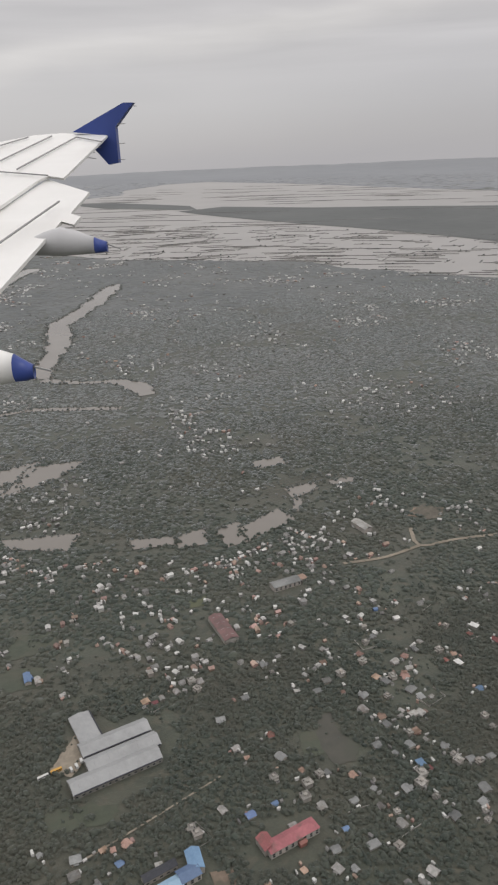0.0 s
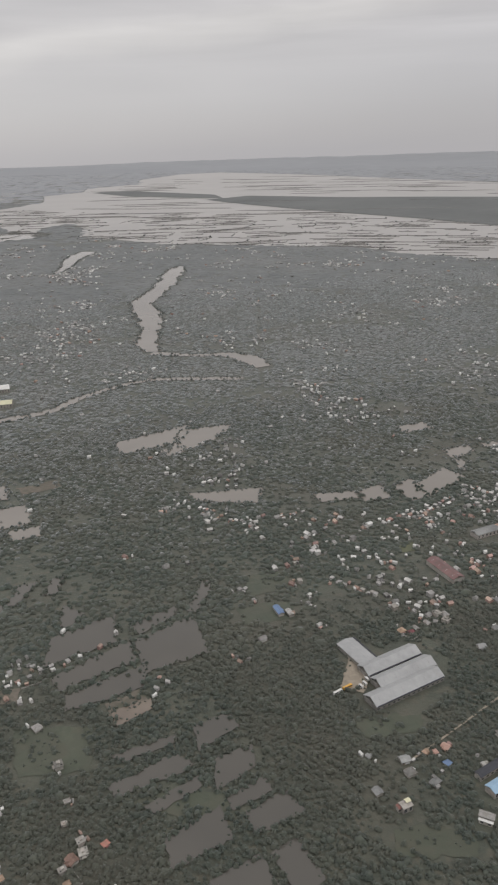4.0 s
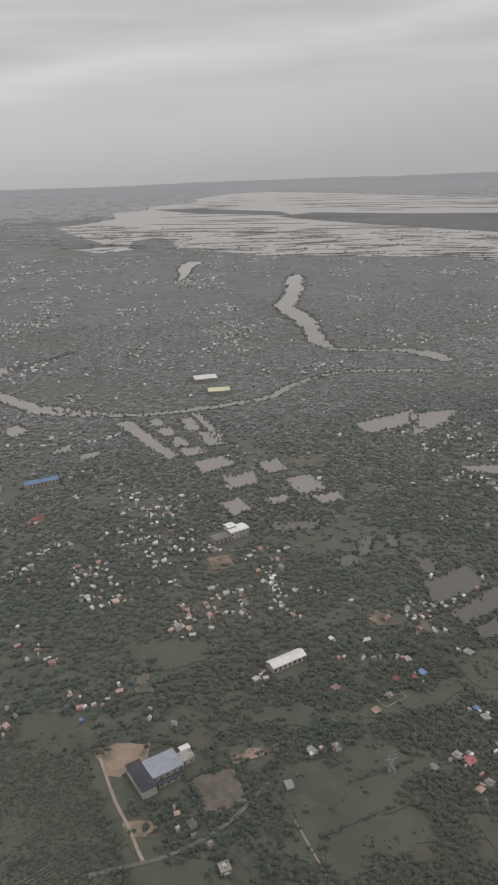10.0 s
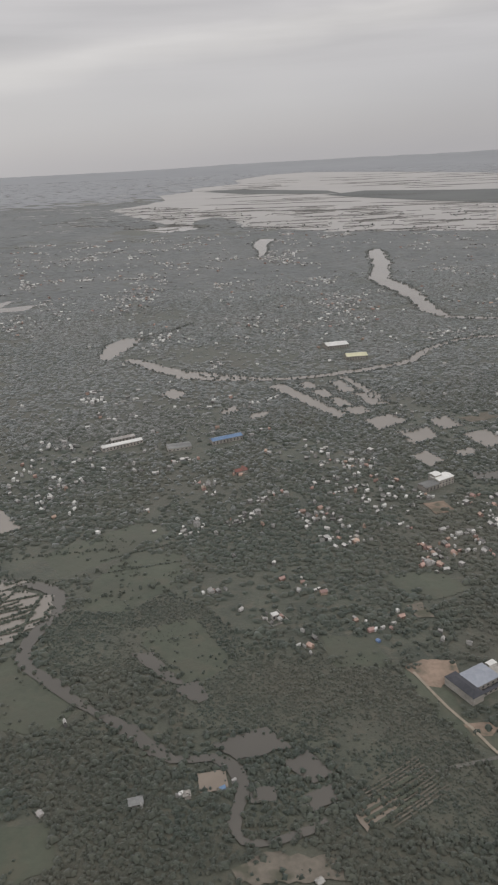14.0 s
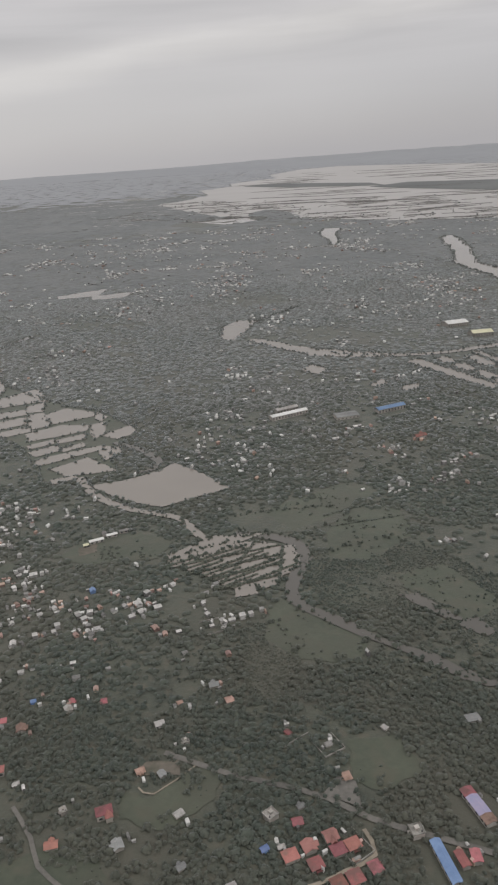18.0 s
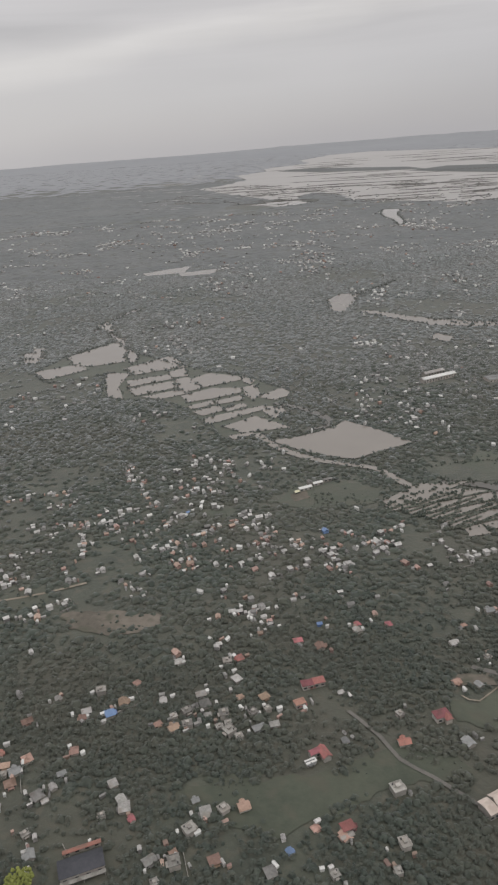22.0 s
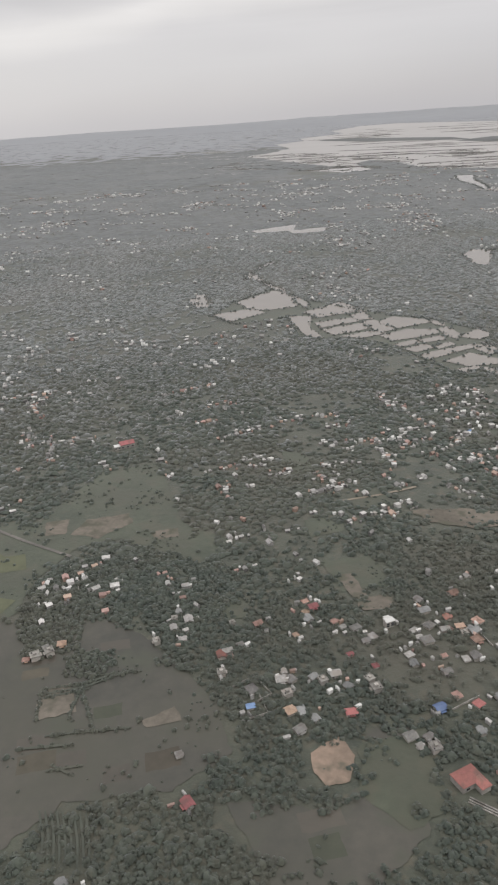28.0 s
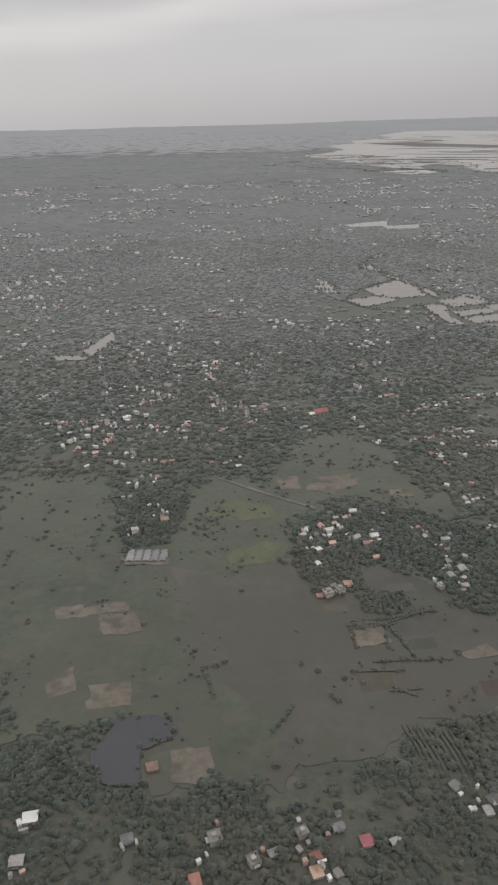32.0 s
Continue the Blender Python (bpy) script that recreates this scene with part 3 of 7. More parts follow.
pond((-164.6, 241.5), (-161.9, 243.2), (-149.0, 215.8), (-152.1, 213.4))
pond((-5.0, 190.8), (5.0, 201.7), (9.6, 195.6), (-2.9, 183.7))
pond((-12.4, 189.4), (-6.5, 194.6), (-3.7, 183.7), (-8.6, 180.6))
pond((-23.0, 186.4), (-16.5, 191.4), (-14.9, 182.6), (-22.0, 180.3))
pond((-35.9, 185.3), (-24.6, 186.5), (-24.5, 182.4), (-34.6, 180.2))
pond((-2.6, 239.9), (7.8, 244.6), (10.3, 239.1), (0.1, 235.0))
pond((9.1, 217.1), (17.9, 221.2), (18.8, 216.6), (11.2, 210.8))
pond((11.2, 210.8), (13.6, 208.2), (11.9, 201.3), (10.2, 201.4))
pond((23.8, 223.2), (31.7, 225.1), (31.0, 221.3), (24.2, 219.9))
pond((-85.9, 221.7), (-78.1, 224.5), (-78.7, 219.0), (-83.6, 216.2))
pond((-255.6, 81.2), (-247.8, 88.4), (-237.4, 89.9), (-248.1, 81.3), (-254.4, 78.0))
pond((-240.1, 69.5), (-237.2, 70.7), (-235.6, 66.3), (-239.6, 65.1))
pond((-236.0, 70.7), (-232.5, 73.0), (-232.1, 69.6), (-235.2, 67.8))
pond((-255.3, 78.9), (-244.3, 86.9), (-243.1, 84.2), (-253.9, 76.4))
pond((-403.3, 414.6), (-374.2, 441.1), (-373.7, 410.3), (-397.4, 404.1))
pond((-375.6, 410.6), (-354.0, 419.6), (-354.0, 402.6), (-371.9, 398.2))
pond((-400.3, 215.4), (-393.9, 219.2), (-388.6, 202.7), (-393.7, 201.9))
pond((-189.8, 44.6), (-182.9, 48.2), (-179.4, 44.5), (-186.2, 41.9))
pond((-179.4, 41.0), (-176.0, 43.4), (-172.8, 39.7), (-175.3, 38.0))
pond((-207.7, 65.7), (-204.3, 66.2), (-197.8, 58.2), (-200.9, 59.3))
pond((-198.6, 57.0), (-195.0, 59.1), (-192.8, 54.8), (-194.8, 53.8))
pond((-176.2, 35.4), (-172.9, 37.6), (-171.9, 35.1), (-175.1, 33.0))
pond((-184.2, 36.0), (-180.6, 36.9), (-180.6, 34.5), (-183.7, 34.0))
pond((-233.2, 223.0), (-230.0, 230.2), (-223.6, 224.8), (-225.8, 217.8))
pond((-208.2, 202.1), (-203.7, 208.3), (-201.7, 203.7), (-204.9, 198.9))
pond((-147.3, 178.1), (-137.5, 184.6), (-137.3, 175.3), (-143.1, 170.6))
pond((-197.9, 198.7), (-191.2, 202.2), (-191.0, 197.3), (-195.7, 194.5))
pond((-461.9, 107.4), (-461.2, 130.9), (-456.7, 120.7), (-457.2, 103.0))
pond((-469.2, 100.1), (-458.5, 101.6), (-458.0, 98.1), (-466.3, 95.8))
# large pond, several-sided
# fish farm: basins parted by planted banks
lay("fish_farm_ground", [(-385.1, 188.9), (-379.3, 212.7), (-366.3, 233.5), (-349.0, 211.3), (-325.3, 193.3), (-315.8, 184.8), (-303.4, 180.7), (-282.8, 159.8), (-286.9, 142.1), (-280.6, 126.3), (-291.5, 120.5), (-298.0, 117.5), (-308.0, 133.6), (-316.4, 145.7), (-325.6, 153.9), (-338.3, 154.5), (-348.2, 158.1), (-355.0, 184.1), (-373.3, 174.9)], 0.05, GRASS, "low grassy ground between fish farm basins", "ground")
basin((-377.3, 209.8), (-365.3, 229.3), (-361.2, 231.1), (-353.4, 201.8), (-364.2, 197.1), (-370.3, 198.2))
basin((-358.2, 226.9), (-348.3, 205.9), (-348.8, 197.4), (-354.2, 211.5))
basin((-384.2, 188.8), (-369.4, 199.0), (-365.2, 190.6), (-375.8, 179.3))
basin((-399.0, 223.2), (-395.0, 224.9), (-388.8, 209.4), (-393.6, 207.8))
basin((-384.4, 264.0), (-381.4, 273.9), (-372.9, 253.6), (-379.6, 256.5))
basin((-369.5, 242.2), (-362.6, 237.5), (-360.6, 233.2), (-365.3, 231.4))
basin((-353.9, 184.8), (-345.6, 183.1), (-345.1, 169.3), (-340.1, 156.8), (-345.5, 159.4), (-351.3, 174.4))
basin((-348.0, 190.9), (-336.4, 200.3), (-325.4, 190.9), (-333.6, 190.4), (-344.8, 186.1))
basin((-347.9, 191.9), (-335.2, 206.3), (-329.6, 197.6), (-329.4, 191.2), (-342.2, 184.0))
basin((-330.5, 185.2), (-326.1, 189.6), (-322.6, 180.0), (-327.6, 179.1))
basin((-342.9, 175.6), (-330.3, 181.8), (-328.2, 176.6), (-340.8, 168.8))
basin((-340.0, 165.8), (-327.2, 173.4), (-324.3, 166.6), (-335.2, 159.2))
basin((-332.8, 156.9), (-322.9, 163.7), (-318.3, 160.0), (-325.9, 155.0))
basin((-326.1, 175.8), (-321.7, 177.4), (-315.0, 165.5), (-320.4, 161.8))
basin((-319.4, 175.4), (-315.1, 182.1), (-304.9, 178.2), (-302.4, 174.3), (-313.7, 167.2))
basin((-319.0, 157.3), (-310.5, 164.7), (-301.6, 164.2), (-301.0, 159.7), (-307.2, 155.6), (-315.3, 151.3))
basin((-315.0, 147.2), (-308.8, 152.0), (-307.4, 148.4), (-313.2, 144.1))
basin((-307.0, 151.4), (-299.9, 156.9), (-298.5, 152.1), (-305.4, 148.8))
basin((-312.4, 141.7), (-305.7, 146.8), (-303.1, 142.7), (-308.8, 138.2))
basin((-303.4, 143.2), (-298.1, 149.0), (-296.5, 145.9), (-301.4, 141.7))
basin((-306.9, 135.8), (-302.8, 138.9), (-292.0, 145.7), (-287.6, 144.1), (-294.3, 140.0), (-305.1, 130.9))
basin((-300.1, 128.5), (-292.6, 136.3), (-281.9, 127.2), (-293.9, 123.8))
basin((-297.8, 121.0), (-292.3, 123.7), (-290.9, 122.1), (-296.1, 118.2))
basin((-299.8, 164.7), (-296.5, 167.4), (-293.6, 157.7), (-295.2, 152.4), (-298.0, 156.8))
basin((-293.4, 155.0), (-287.1, 163.4), (-283.1, 157.1), (-287.9, 152.1))
basin((-290.8, 141.8), (-285.7, 145.4), (-283.7, 141.0), (-286.4, 135.1))
basin((-302.8, 178.1), (-297.2, 172.8), (-297.9, 168.6), (-300.7, 171.2))
basin((-285.7, 117.2), (-277.2, 120.2), (-268.6, 126.8), (-265.6, 132.2), (-257.4, 125.7), (-247.4, 114.9), (-257.6, 108.0), (-263.0, 104.0), (-272.1, 107.1), (-281.4, 113.4))
creek([(-288.1, 148.5, 1.6), (-282.3, 145.8, 2.0), (-277.3, 141.7, 2.2), (-271.6, 135.5, 2.6), (-270.4, 130.7, 2.4), (-271.8, 126.9, 1.6), (-275.7, 125.8, 1.2)])
creek([(-377.2, 258.7, 3.0), (-368.9, 242.2, 3.0), (-363.2, 233.3, 3.0)])
basin((-275.7, 304.7), (-270.6, 317.1), (-260.4, 318.4), (-265.3, 289.3), (-266.8, 276.7), (-273.4, 282.7))
creek([(-262.5, 314.2, 3.0), (-255.7, 326.9, 2.2), (-250.0, 335.6, 2.0), (-240.7, 352.7, 1.6)])
# muddy ponds
mud_pond((-80.7, 95.2), (-73.7, 98.9), (-73.3, 96.1), (-78.8, 91.6))
mud_pond((-170.1, 33.2), (-165.2, 35.9), (-162.6, 35.3), (-168.2, 29.8))
mud_pond((-192.2, 38.8), (-188.1, 39.6), (-187.4, 35.9), (-191.4, 35.2))
# rivers
river([(-117.0, 655.0, 4.0), (-120.5, 632.0, 12.0), (-119.9, 579.8, 11.5), (-125.4, 519.7, 11.0), (-128.7, 484.7, 11.7), (-119.3, 448.8, 12.8), (-113.1, 404.3, 8.7), (-111.4, 378.3, 8.8), (-105.5, 356.1, 5.7)])
river([(-105.5, 353.5, 5.1), (-84.0, 347.2, 3.3), (-66.6, 347.4, 5.8), (-56.5, 338.3, 8.0), (-49.1, 324.1, 6.0)])
river([(-58.8, 305.6, 3.4), (-82.0, 306.7, 3.4), (-100.3, 305.6, 3.0), (-113.4, 296.5, 2.5), (-125.8, 282.4, 2.9), (-134.7, 266.0, 3.5), (-147.8, 256.5, 3.8), (-162.7, 249.7, 3.2), (-175.1, 244.5, 2.9), (-190.0, 242.3, 2.4), (-206.3, 245.7, 3.5), (-221.7, 252.0, 4.7)])
river([(-190.6, 241.6, 3.2), (-206.7, 243.2, 3.8), (-218.7, 247.1, 7.4), (-234.0, 254.8, 6.6), (-247.4, 267.4, 4.6), (-259.0, 277.5, 4.0)])
river([(-224.8, 773.9, 14.0), (-227.0, 717.3, 12.1), (-221.9, 659.3, 6.5), (-222.0, 626.7, 4.4)])
river([(-290.4, 122.5, 1.7), (-281.7, 110.8, 1.9), (-270.0, 102.7, 1.6), (-258.2, 98.7, 1.7), (-253.7, 93.2, 1.9), (-248.8, 86.9, 1.6)])
river([(-242.9, 90.9, 1.2), (-236.2, 89.4, 1.7), (-229.6, 87.0, 2.8), (-226.9, 80.6, 2.7), (-228.5, 72.6, 2.4), (-228.9, 67.0, 2.3), (-226.1, 61.6, 2.4), (-218.9, 56.6, 2.5), (-211.7, 51.3, 1.3), (-204.2, 47.1, 2.1), (-199.0, 42.8, 2.2)])
river([(-207.6, 48.8, 2.1), (-201.4, 45.0, 2.2), (-196.4, 41.2, 1.3), (-190.4, 41.9, 1.4), (-186.9, 40.2, 2.2), (-185.3, 35.0, 1.8), (-186.0, 31.1, 1.9), (-184.5, 27.6, 1.0), (-179.4, 28.0, 1.2), (-173.3, 31.2, 1.2)])
river([(-385.0, 917.5, 63.9), (-343.0, 954.8, 54.3)])
creek([(-382.0, 254.5, 1.9), (-379.0, 283.0, 2.3), (-373.0, 299.9, 5.1)])
pond((-256.4, 78.5), (-250.0, 83.2), (-243.8, 87.3), (-235.9, 86.3), (-229.2, 85.1), (-227.6, 77.7), (-232.3, 70.7), (-240.5, 67.4), (-245.7, 71.5), (-251.2, 75.2))
# dikes and hedges
dike((-254.7, 76.7), (-248.1, 81.4))
dike((-253.3, 75.8), (-239.8, 85.3))
dike((-251.8, 74.8), (-238.5, 84.4))
dike((-250.4, 73.9), (-243.9, 78.6))
dike((-249.0, 73.0), (-235.9, 82.6))
dike((-247.6, 72.1), (-234.6, 81.7))
dike((-246.2, 71.2), (-239.9, 75.9))
dike((-244.9, 70.4), (-232.1, 79.9))
dike((-243.5, 69.5), (-230.9, 79.0))
dike((-242.2, 68.6), (-236.1, 73.3))
dike((-240.9, 67.8), (-228.4, 77.3))
hedge((-368.4, -18.2), (-362.9, -16.5), (-359.9, -14.7))
hedge((-362.9, -16.5), (-362.5, -23.2))
hedge((-368.4, -18.2), (-366.7, -23.8))
hedge((-364.4, -26.3), (-358.4, -24.7))
hedge((-361.9, -30.6), (-358.9, -31.8))
hedge((-369.2, -34.1), (-367.9, -34.7))
hedge((-368.0, -19.1), (-362.4, -17.1), (-356.7, -13.0))
hedge((-362.4, -18.1), (-358.5, -24.6))
hedge((-362.1, -31.6), (-357.8, -30.3))
hedge((-387.0, -31.1), (-384.0, -37.0))
hedge((-375.9, -41.3), (-373.9, -36.2))
hedge((-363.2, -15.1), (-355.4, -13.3))
hedge((-367.9, -20.0), (-361.6, -17.3))
hedge((-360.9, -25.4), (-353.9, -23.8))
hedge((-367.1, -28.8), (-360.2, -27.2))
hedge((-119.1, 58.4), (-108.4, 63.0))
hedge((-123.6, 48.4), (-112.3, 54.2))
hedge((-115.6, 60.7), (-112.1, 61.2))
hedge((-223.1, 99.5), (-207.3, 108.2))
hedge((-221.4, 94.1), (-204.8, 99.5))
hedge((-207.7, 69.4), (-199.5, 62.2))
dike((-252.7, 76.4), (-231.8, 85.5))
dike((-251.2, 72.8), (-230.8, 81.6))
dike((-247.6, 70.5), (-231.0, 77.8))
dike((-244.1, 67.2), (-231.3, 73.0))
dike((-238.0, 86.9), (-242.9, 69.4))
dike((-231.8, 85.5), (-231.5, 70.7))
dike((-168.7, 32.4), (-160.1, 38.7))
dike((-168.4, 31.4), (-159.8, 37.7))
dike((-167.3, 30.6), (-160.5, 35.8))
dike((-169.3, 33.3), (-160.7, 39.7))
# fields
field_flooded((-394.3, -17.8), (-379.1, -3.7), (-368.6, 0.2), (-357.6, -5.2), (-343.6, -17.2), (-340.0, -26.6), (-346.2, -32.8), (-358.2, -35.8), (-363.6, -42.8), (-376.6, -47.0), (-387.1, -52.3), (-402.5, -38.2))
field_grass((-383.2, 48.6), (-371.2, 55.3), (-359.2, 28.3), (-347.9, 22.2), (-351.7, 13.8), (-361.0, 15.2), (-369.5, 22.0), (-376.5, 18.4), (-380.4, 8.2), (-379.6, -2.2), (-393.7, -15.1), (-407.8, -7.4), (-403.7, 10.5), (-399.4, 26.1), (-387.7, 26.8))
field_flooded((-329.1, -33.9), (-324.2, -29.6), (-323.6, -21.8), (-325.7, -21.1), (-318.0, -20.3), (-317.0, -35.5), (-324.0, -43.8), (-331.8, -44.7), (-339.5, -33.5), (-334.3, -33.0))
field_soil((-386.5, 26.8), (-382.2, 28.3), (-380.9, 22.9), (-384.6, 21.8))
field_soil((-378.7, 28.4), (-371.1, 31.3), (-368.8, 27.8), (-373.9, 21.8), (-379.7, 22.6))
field_soil((-364.4, 24.6), (-359.6, 26.4), (-358.7, 23.3), (-362.9, 22.0))
field_meadow((-398.6, 8.9), (-392.5, 16.4), (-386.9, 12.6), (-391.3, 9.4))
field_meadow((-389.4, -2.1), (-383.9, 0.8), (-382.2, -4.7), (-388.0, -5.9))
field_soil((-352.6, -22.6), (-348.9, -19.5), (-347.3, -22.1), (-351.7, -23.6))
field_soil((-368.4, -18.2), (-364.6, -16.6), (-362.0, -21.7), (-366.7, -23.8))
field_flooded((-398.8, -7.8), (-383.3, 2.1), (-375.9, -8.9), (-368.3, -35.2), (-373.3, -49.2), (-384.8, -49.7), (-389.1, -39.9), (-391.6, -25.9))
field_grass((-436.7, 5.6), (-416.8, 13.6), (-406.7, -9.2), (-405.5, -18.7), (-408.7, -37.2), (-415.1, -48.4), (-441.6, -5.9))
field_soil((-412.4, -22.1), (-402.4, -19.6), (-401.3, -21.5), (-411.1, -25.1))
field_soil((-405.2, -22.9), (-399.6, -21.2), (-397.6, -25.6), (-403.1, -27.3))
field_soil((-406.5, -38.5), (-404.4, -34.2), (-402.1, -38.7), (-405.0, -40.8))
field_soil((-400.2, -40.4), (-395.9, -35.5), (-394.0, -39.8), (-399.3, -41.6))
dark_pond((-396.1, -48.5), (-394.9, -42.4), (-388.9, -40.7), (-387.1, -44.3), (-390.5, -46.6), (-389.1, -51.7), (-393.9, -52.2))
field_grass((-390.1, -47.8), (-385.5, -44.9), (-380.2, -50.0), (-384.4, -51.2))
field_flooded((-275.0, -1.6), (-266.2, 2.0), (-257.9, 4.6), (-254.6, 1.9), (-263.6, -1.6), (-268.0, -4.6), (-274.2, -7.2), (-276.4, -5.3))
field_grass((-282.6, 0.7), (-275.1, 3.3), (-274.3, -0.1), (-279.3, -2.8))
field_grass((-284.4, -1.1), (-270.6, 1.5), (-263.6, 2.8), (-261.0, 0.5), (-265.3, -4.9), (-282.1, -6.1))
field_grass((-218.6, 28.1), (-211.3, 29.6), (-208.1, 23.1), (-214.1, 19.1), (-217.9, 20.7))
field_grass((-120.8, 59.5), (-111.0, 66.6), (-106.5, 65.4), (-108.7, 58.5), (-118.1, 52.2), (-124.5, 49.3), (-127.0, 51.2))
field_grass((-123.6, 47.5), (-116.5, 52.2), (-109.1, 53.2), (-107.8, 48.5), (-121.7, 40.7))
field_grass((-157.6, 59.7), (-154.0, 59.8), (-150.6, 51.9), (-144.3, 44.1), (-146.6, 43.1), (-155.7, 51.7))
field_grass((-148.6, 40.5), (-139.7, 46.0), (-135.2, 41.1), (-138.5, 33.6), (-146.4, 29.9))
field_grass((-58.6, 140.8), (-47.2, 142.6), (-46.1, 136.0), (-55.4, 132.3))
field_grass((-55.9, 129.3), (-46.3, 130.0), (-45.1, 123.3), (-53.8, 122.7))
field_grass((-37.2, 91.6), (-29.4, 93.8), (-24.5, 92.5), (-25.3, 90.1), (-35.3, 88.1))
field_meadow((-17.9, 154.7), (-13.7, 155.8), (-13.0, 152.0), (-17.2, 150.9))
field_grass((-133.4, 138.0), (-120.7, 142.4), (-117.7, 139.3), (-126.0, 132.1))
field_soil((-127.1, 193.1), (-116.2, 199.2), (-112.5, 194.1), (-123.3, 188.2))
field_grass((-237.7, 101.7), (-216.9, 118.8), (-209.4, 111.4), (-221.9, 98.5), (-230.1, 92.5))
field_grass((-232.9, 65.2), (-225.5, 63.3), (-214.1, 54.9), (-215.8, 45.5), (-227.2, 46.7), (-232.7, 51.7))
field_grass((-222.5, 91.5), (-215.4, 103.8), (-206.0, 103.8), (-202.5, 91.6), (-212.2, 79.7), (-221.6, 79.6))
field_grass((-208.8, 73.4), (-198.5, 77.7), (-189.2, 64.2), (-195.9, 57.3), (-203.6, 62.1))
field_grass((-173.8, 69.6), (-165.8, 73.1), (-160.8, 64.0), (-171.4, 63.6))
field_grass((-162.3, 93.9), (-149.2, 95.7), (-146.3, 86.8), (-156.0, 86.9))
field_grass((-278.6, 88.2), (-267.0, 91.1), (-263.9, 88.2), (-269.3, 80.0), (-275.4, 78.7))
field_soil((-277.5, 82.7), (-274.2, 86.2), (-272.8, 81.9), (-276.4, 80.5))
field_clay((43.2, 195.7), (46.3, 201.4), (55.7, 200.9), (52.8, 194.1))
field_clay((-146.9, 128.3), (-143.6, 129.1), (-142.7, 124.3), (-145.4, 123.0))
field_clay((-111.6, 104.2), (-105.7, 105.2), (-104.2, 101.1), (-109.5, 100.2))
field_clay((-158.6, 63.5), (-153.7, 65.6), (-153.4, 62.3), (-156.3, 59.7))
field_clay((-141.4, 57.8), (-136.0, 59.2), (-134.5, 54.1), (-138.8, 52.3))
field_clay((-152.1, 50.2), (-149.2, 50.8), (-148.6, 48.3), (-151.0, 47.7))
field_clay((-330.4, -25.6), (-327.1, -22.6), (-324.9, -25.5), (-325.5, -29.3), (-328.1, -30.4), (-329.8, -28.6))
field_soil((-325.1, 6.5), (-320.2, 7.9), (-319.3, 5.7), (-324.2, 4.3))
field_clay((-9.0, 80.6), (-5.9, 81.0), (-4.9, 78.1), (-7.5, 76.7))
field_soil((-248.4, 22.4), (-242.6, 23.3), (-241.8, 20.5), (-247.4, 20.1))
field_grass((-335.8, 29.1), (-331.5, 31.4), (-328.8, 28.8), (-333.5, 26.5))
field_grass((-331.8, 16.5), (-322.7, 19.0), (-320.1, 10.3), (-327.8, 8.1))
field_grass((-297.4, 75.7), (-289.7, 77.3), (-289.2, 71.7), (-295.3, 70.2))
field_flooded((-426.0, -14.2), (-398.5, -8.7), (-377.5, -10.7), (-373.0, -18.7), (-373.3, -40.9), (-379.6, -49.5), (-387.2, -46.0), (-396.8, -43.2), (-407.4, -48.8))
field_grass((-442.8, 16.8), (-421.2, 25.3), (-410.2, -1.6), (-406.8, -9.2), (-426.4, -13.6))
field_grass((-390.1, -33.9), (-384.9, -33.0), (-374.7, -40.2), (-375.3, -48.8), (-380.1, -50.4), (-386.0, -43.2))
field_grass((-349.0, 3.9), (-346.1, 5.5), (-342.0, 0.8), (-346.0, -2.1))
field_grass((-344.0, 62.5), (-338.1, 60.2), (-334.8, 52.6), (-339.5, 49.7))
field_clay((-159.4, 64.4), (-156.1, 65.9), (-150.4, 66.1), (-150.6, 61.9), (-154.1, 58.6), (-156.8, 59.2))
field_clay((-151.8, 49.8), (-148.4, 51.0), (-146.4, 49.4), (-148.1, 47.8), (-151.0, 48.0))
field_clay((-137.2, 64.1), (-129.4, 66.6), (-129.5, 64.8), (-136.6, 61.7))
field_grass((-426.0, -14.2), (-398.5, -8.7), (-391.4, -20.5), (-387.2, -46.0), (-396.8, -43.2), (-407.4, -48.8))
crop_rows((-3.6, 219.2), (23.2, 232.0), (31.5, 224.1), (5.6, 208.6), 7, SOIL, "pale strips of wet plots between hedges")
# clearings, scrub and planted rows
scrub((-201.7, 63.3), (-189.7, 66.5), (-174.6, 65.4), (-160.8, 63.4), (-156.7, 54.8), (-151.0, 44.6), (-156.9, 40.0), (-164.3, 42.6), (-179.2, 47.3), (-189.7, 47.5), (-198.1, 48.9))
scrub((-180.1, 47.3), (-167.4, 55.4), (-158.1, 57.0), (-151.6, 43.7), (-150.0, 35.6), (-151.7, 28.4), (-160.0, 30.6), (-168.5, 37.8))
scrub((-229.1, 79.8), (-208.7, 89.6), (-195.2, 80.1), (-186.2, 67.9), (-195.5, 60.4), (-203.5, 62.0), (-218.0, 59.9), (-223.4, 63.4))
scrub((-248.6, 98.7), (-237.7, 101.7), (-221.2, 104.8), (-216.7, 98.4), (-227.7, 91.1), (-240.5, 91.1))
scrub((-237.2, 55.1), (-231.3, 57.5), (-226.2, 46.8), (-229.5, 33.9), (-234.4, 38.2))
field_grass((-280.9, 80.0), (-276.6, 88.2), (-265.6, 91.1), (-256.6, 86.8), (-258.4, 79.4), (-274.4, 76.7))
field_grass((-278.2, -6.4), (-275.5, -1.2), (-264.8, 3.3), (-256.2, 8.8), (-250.0, 7.2), (-247.0, 2.8), (-257.7, 1.0), (-264.7, -3.8), (-272.6, -8.2))
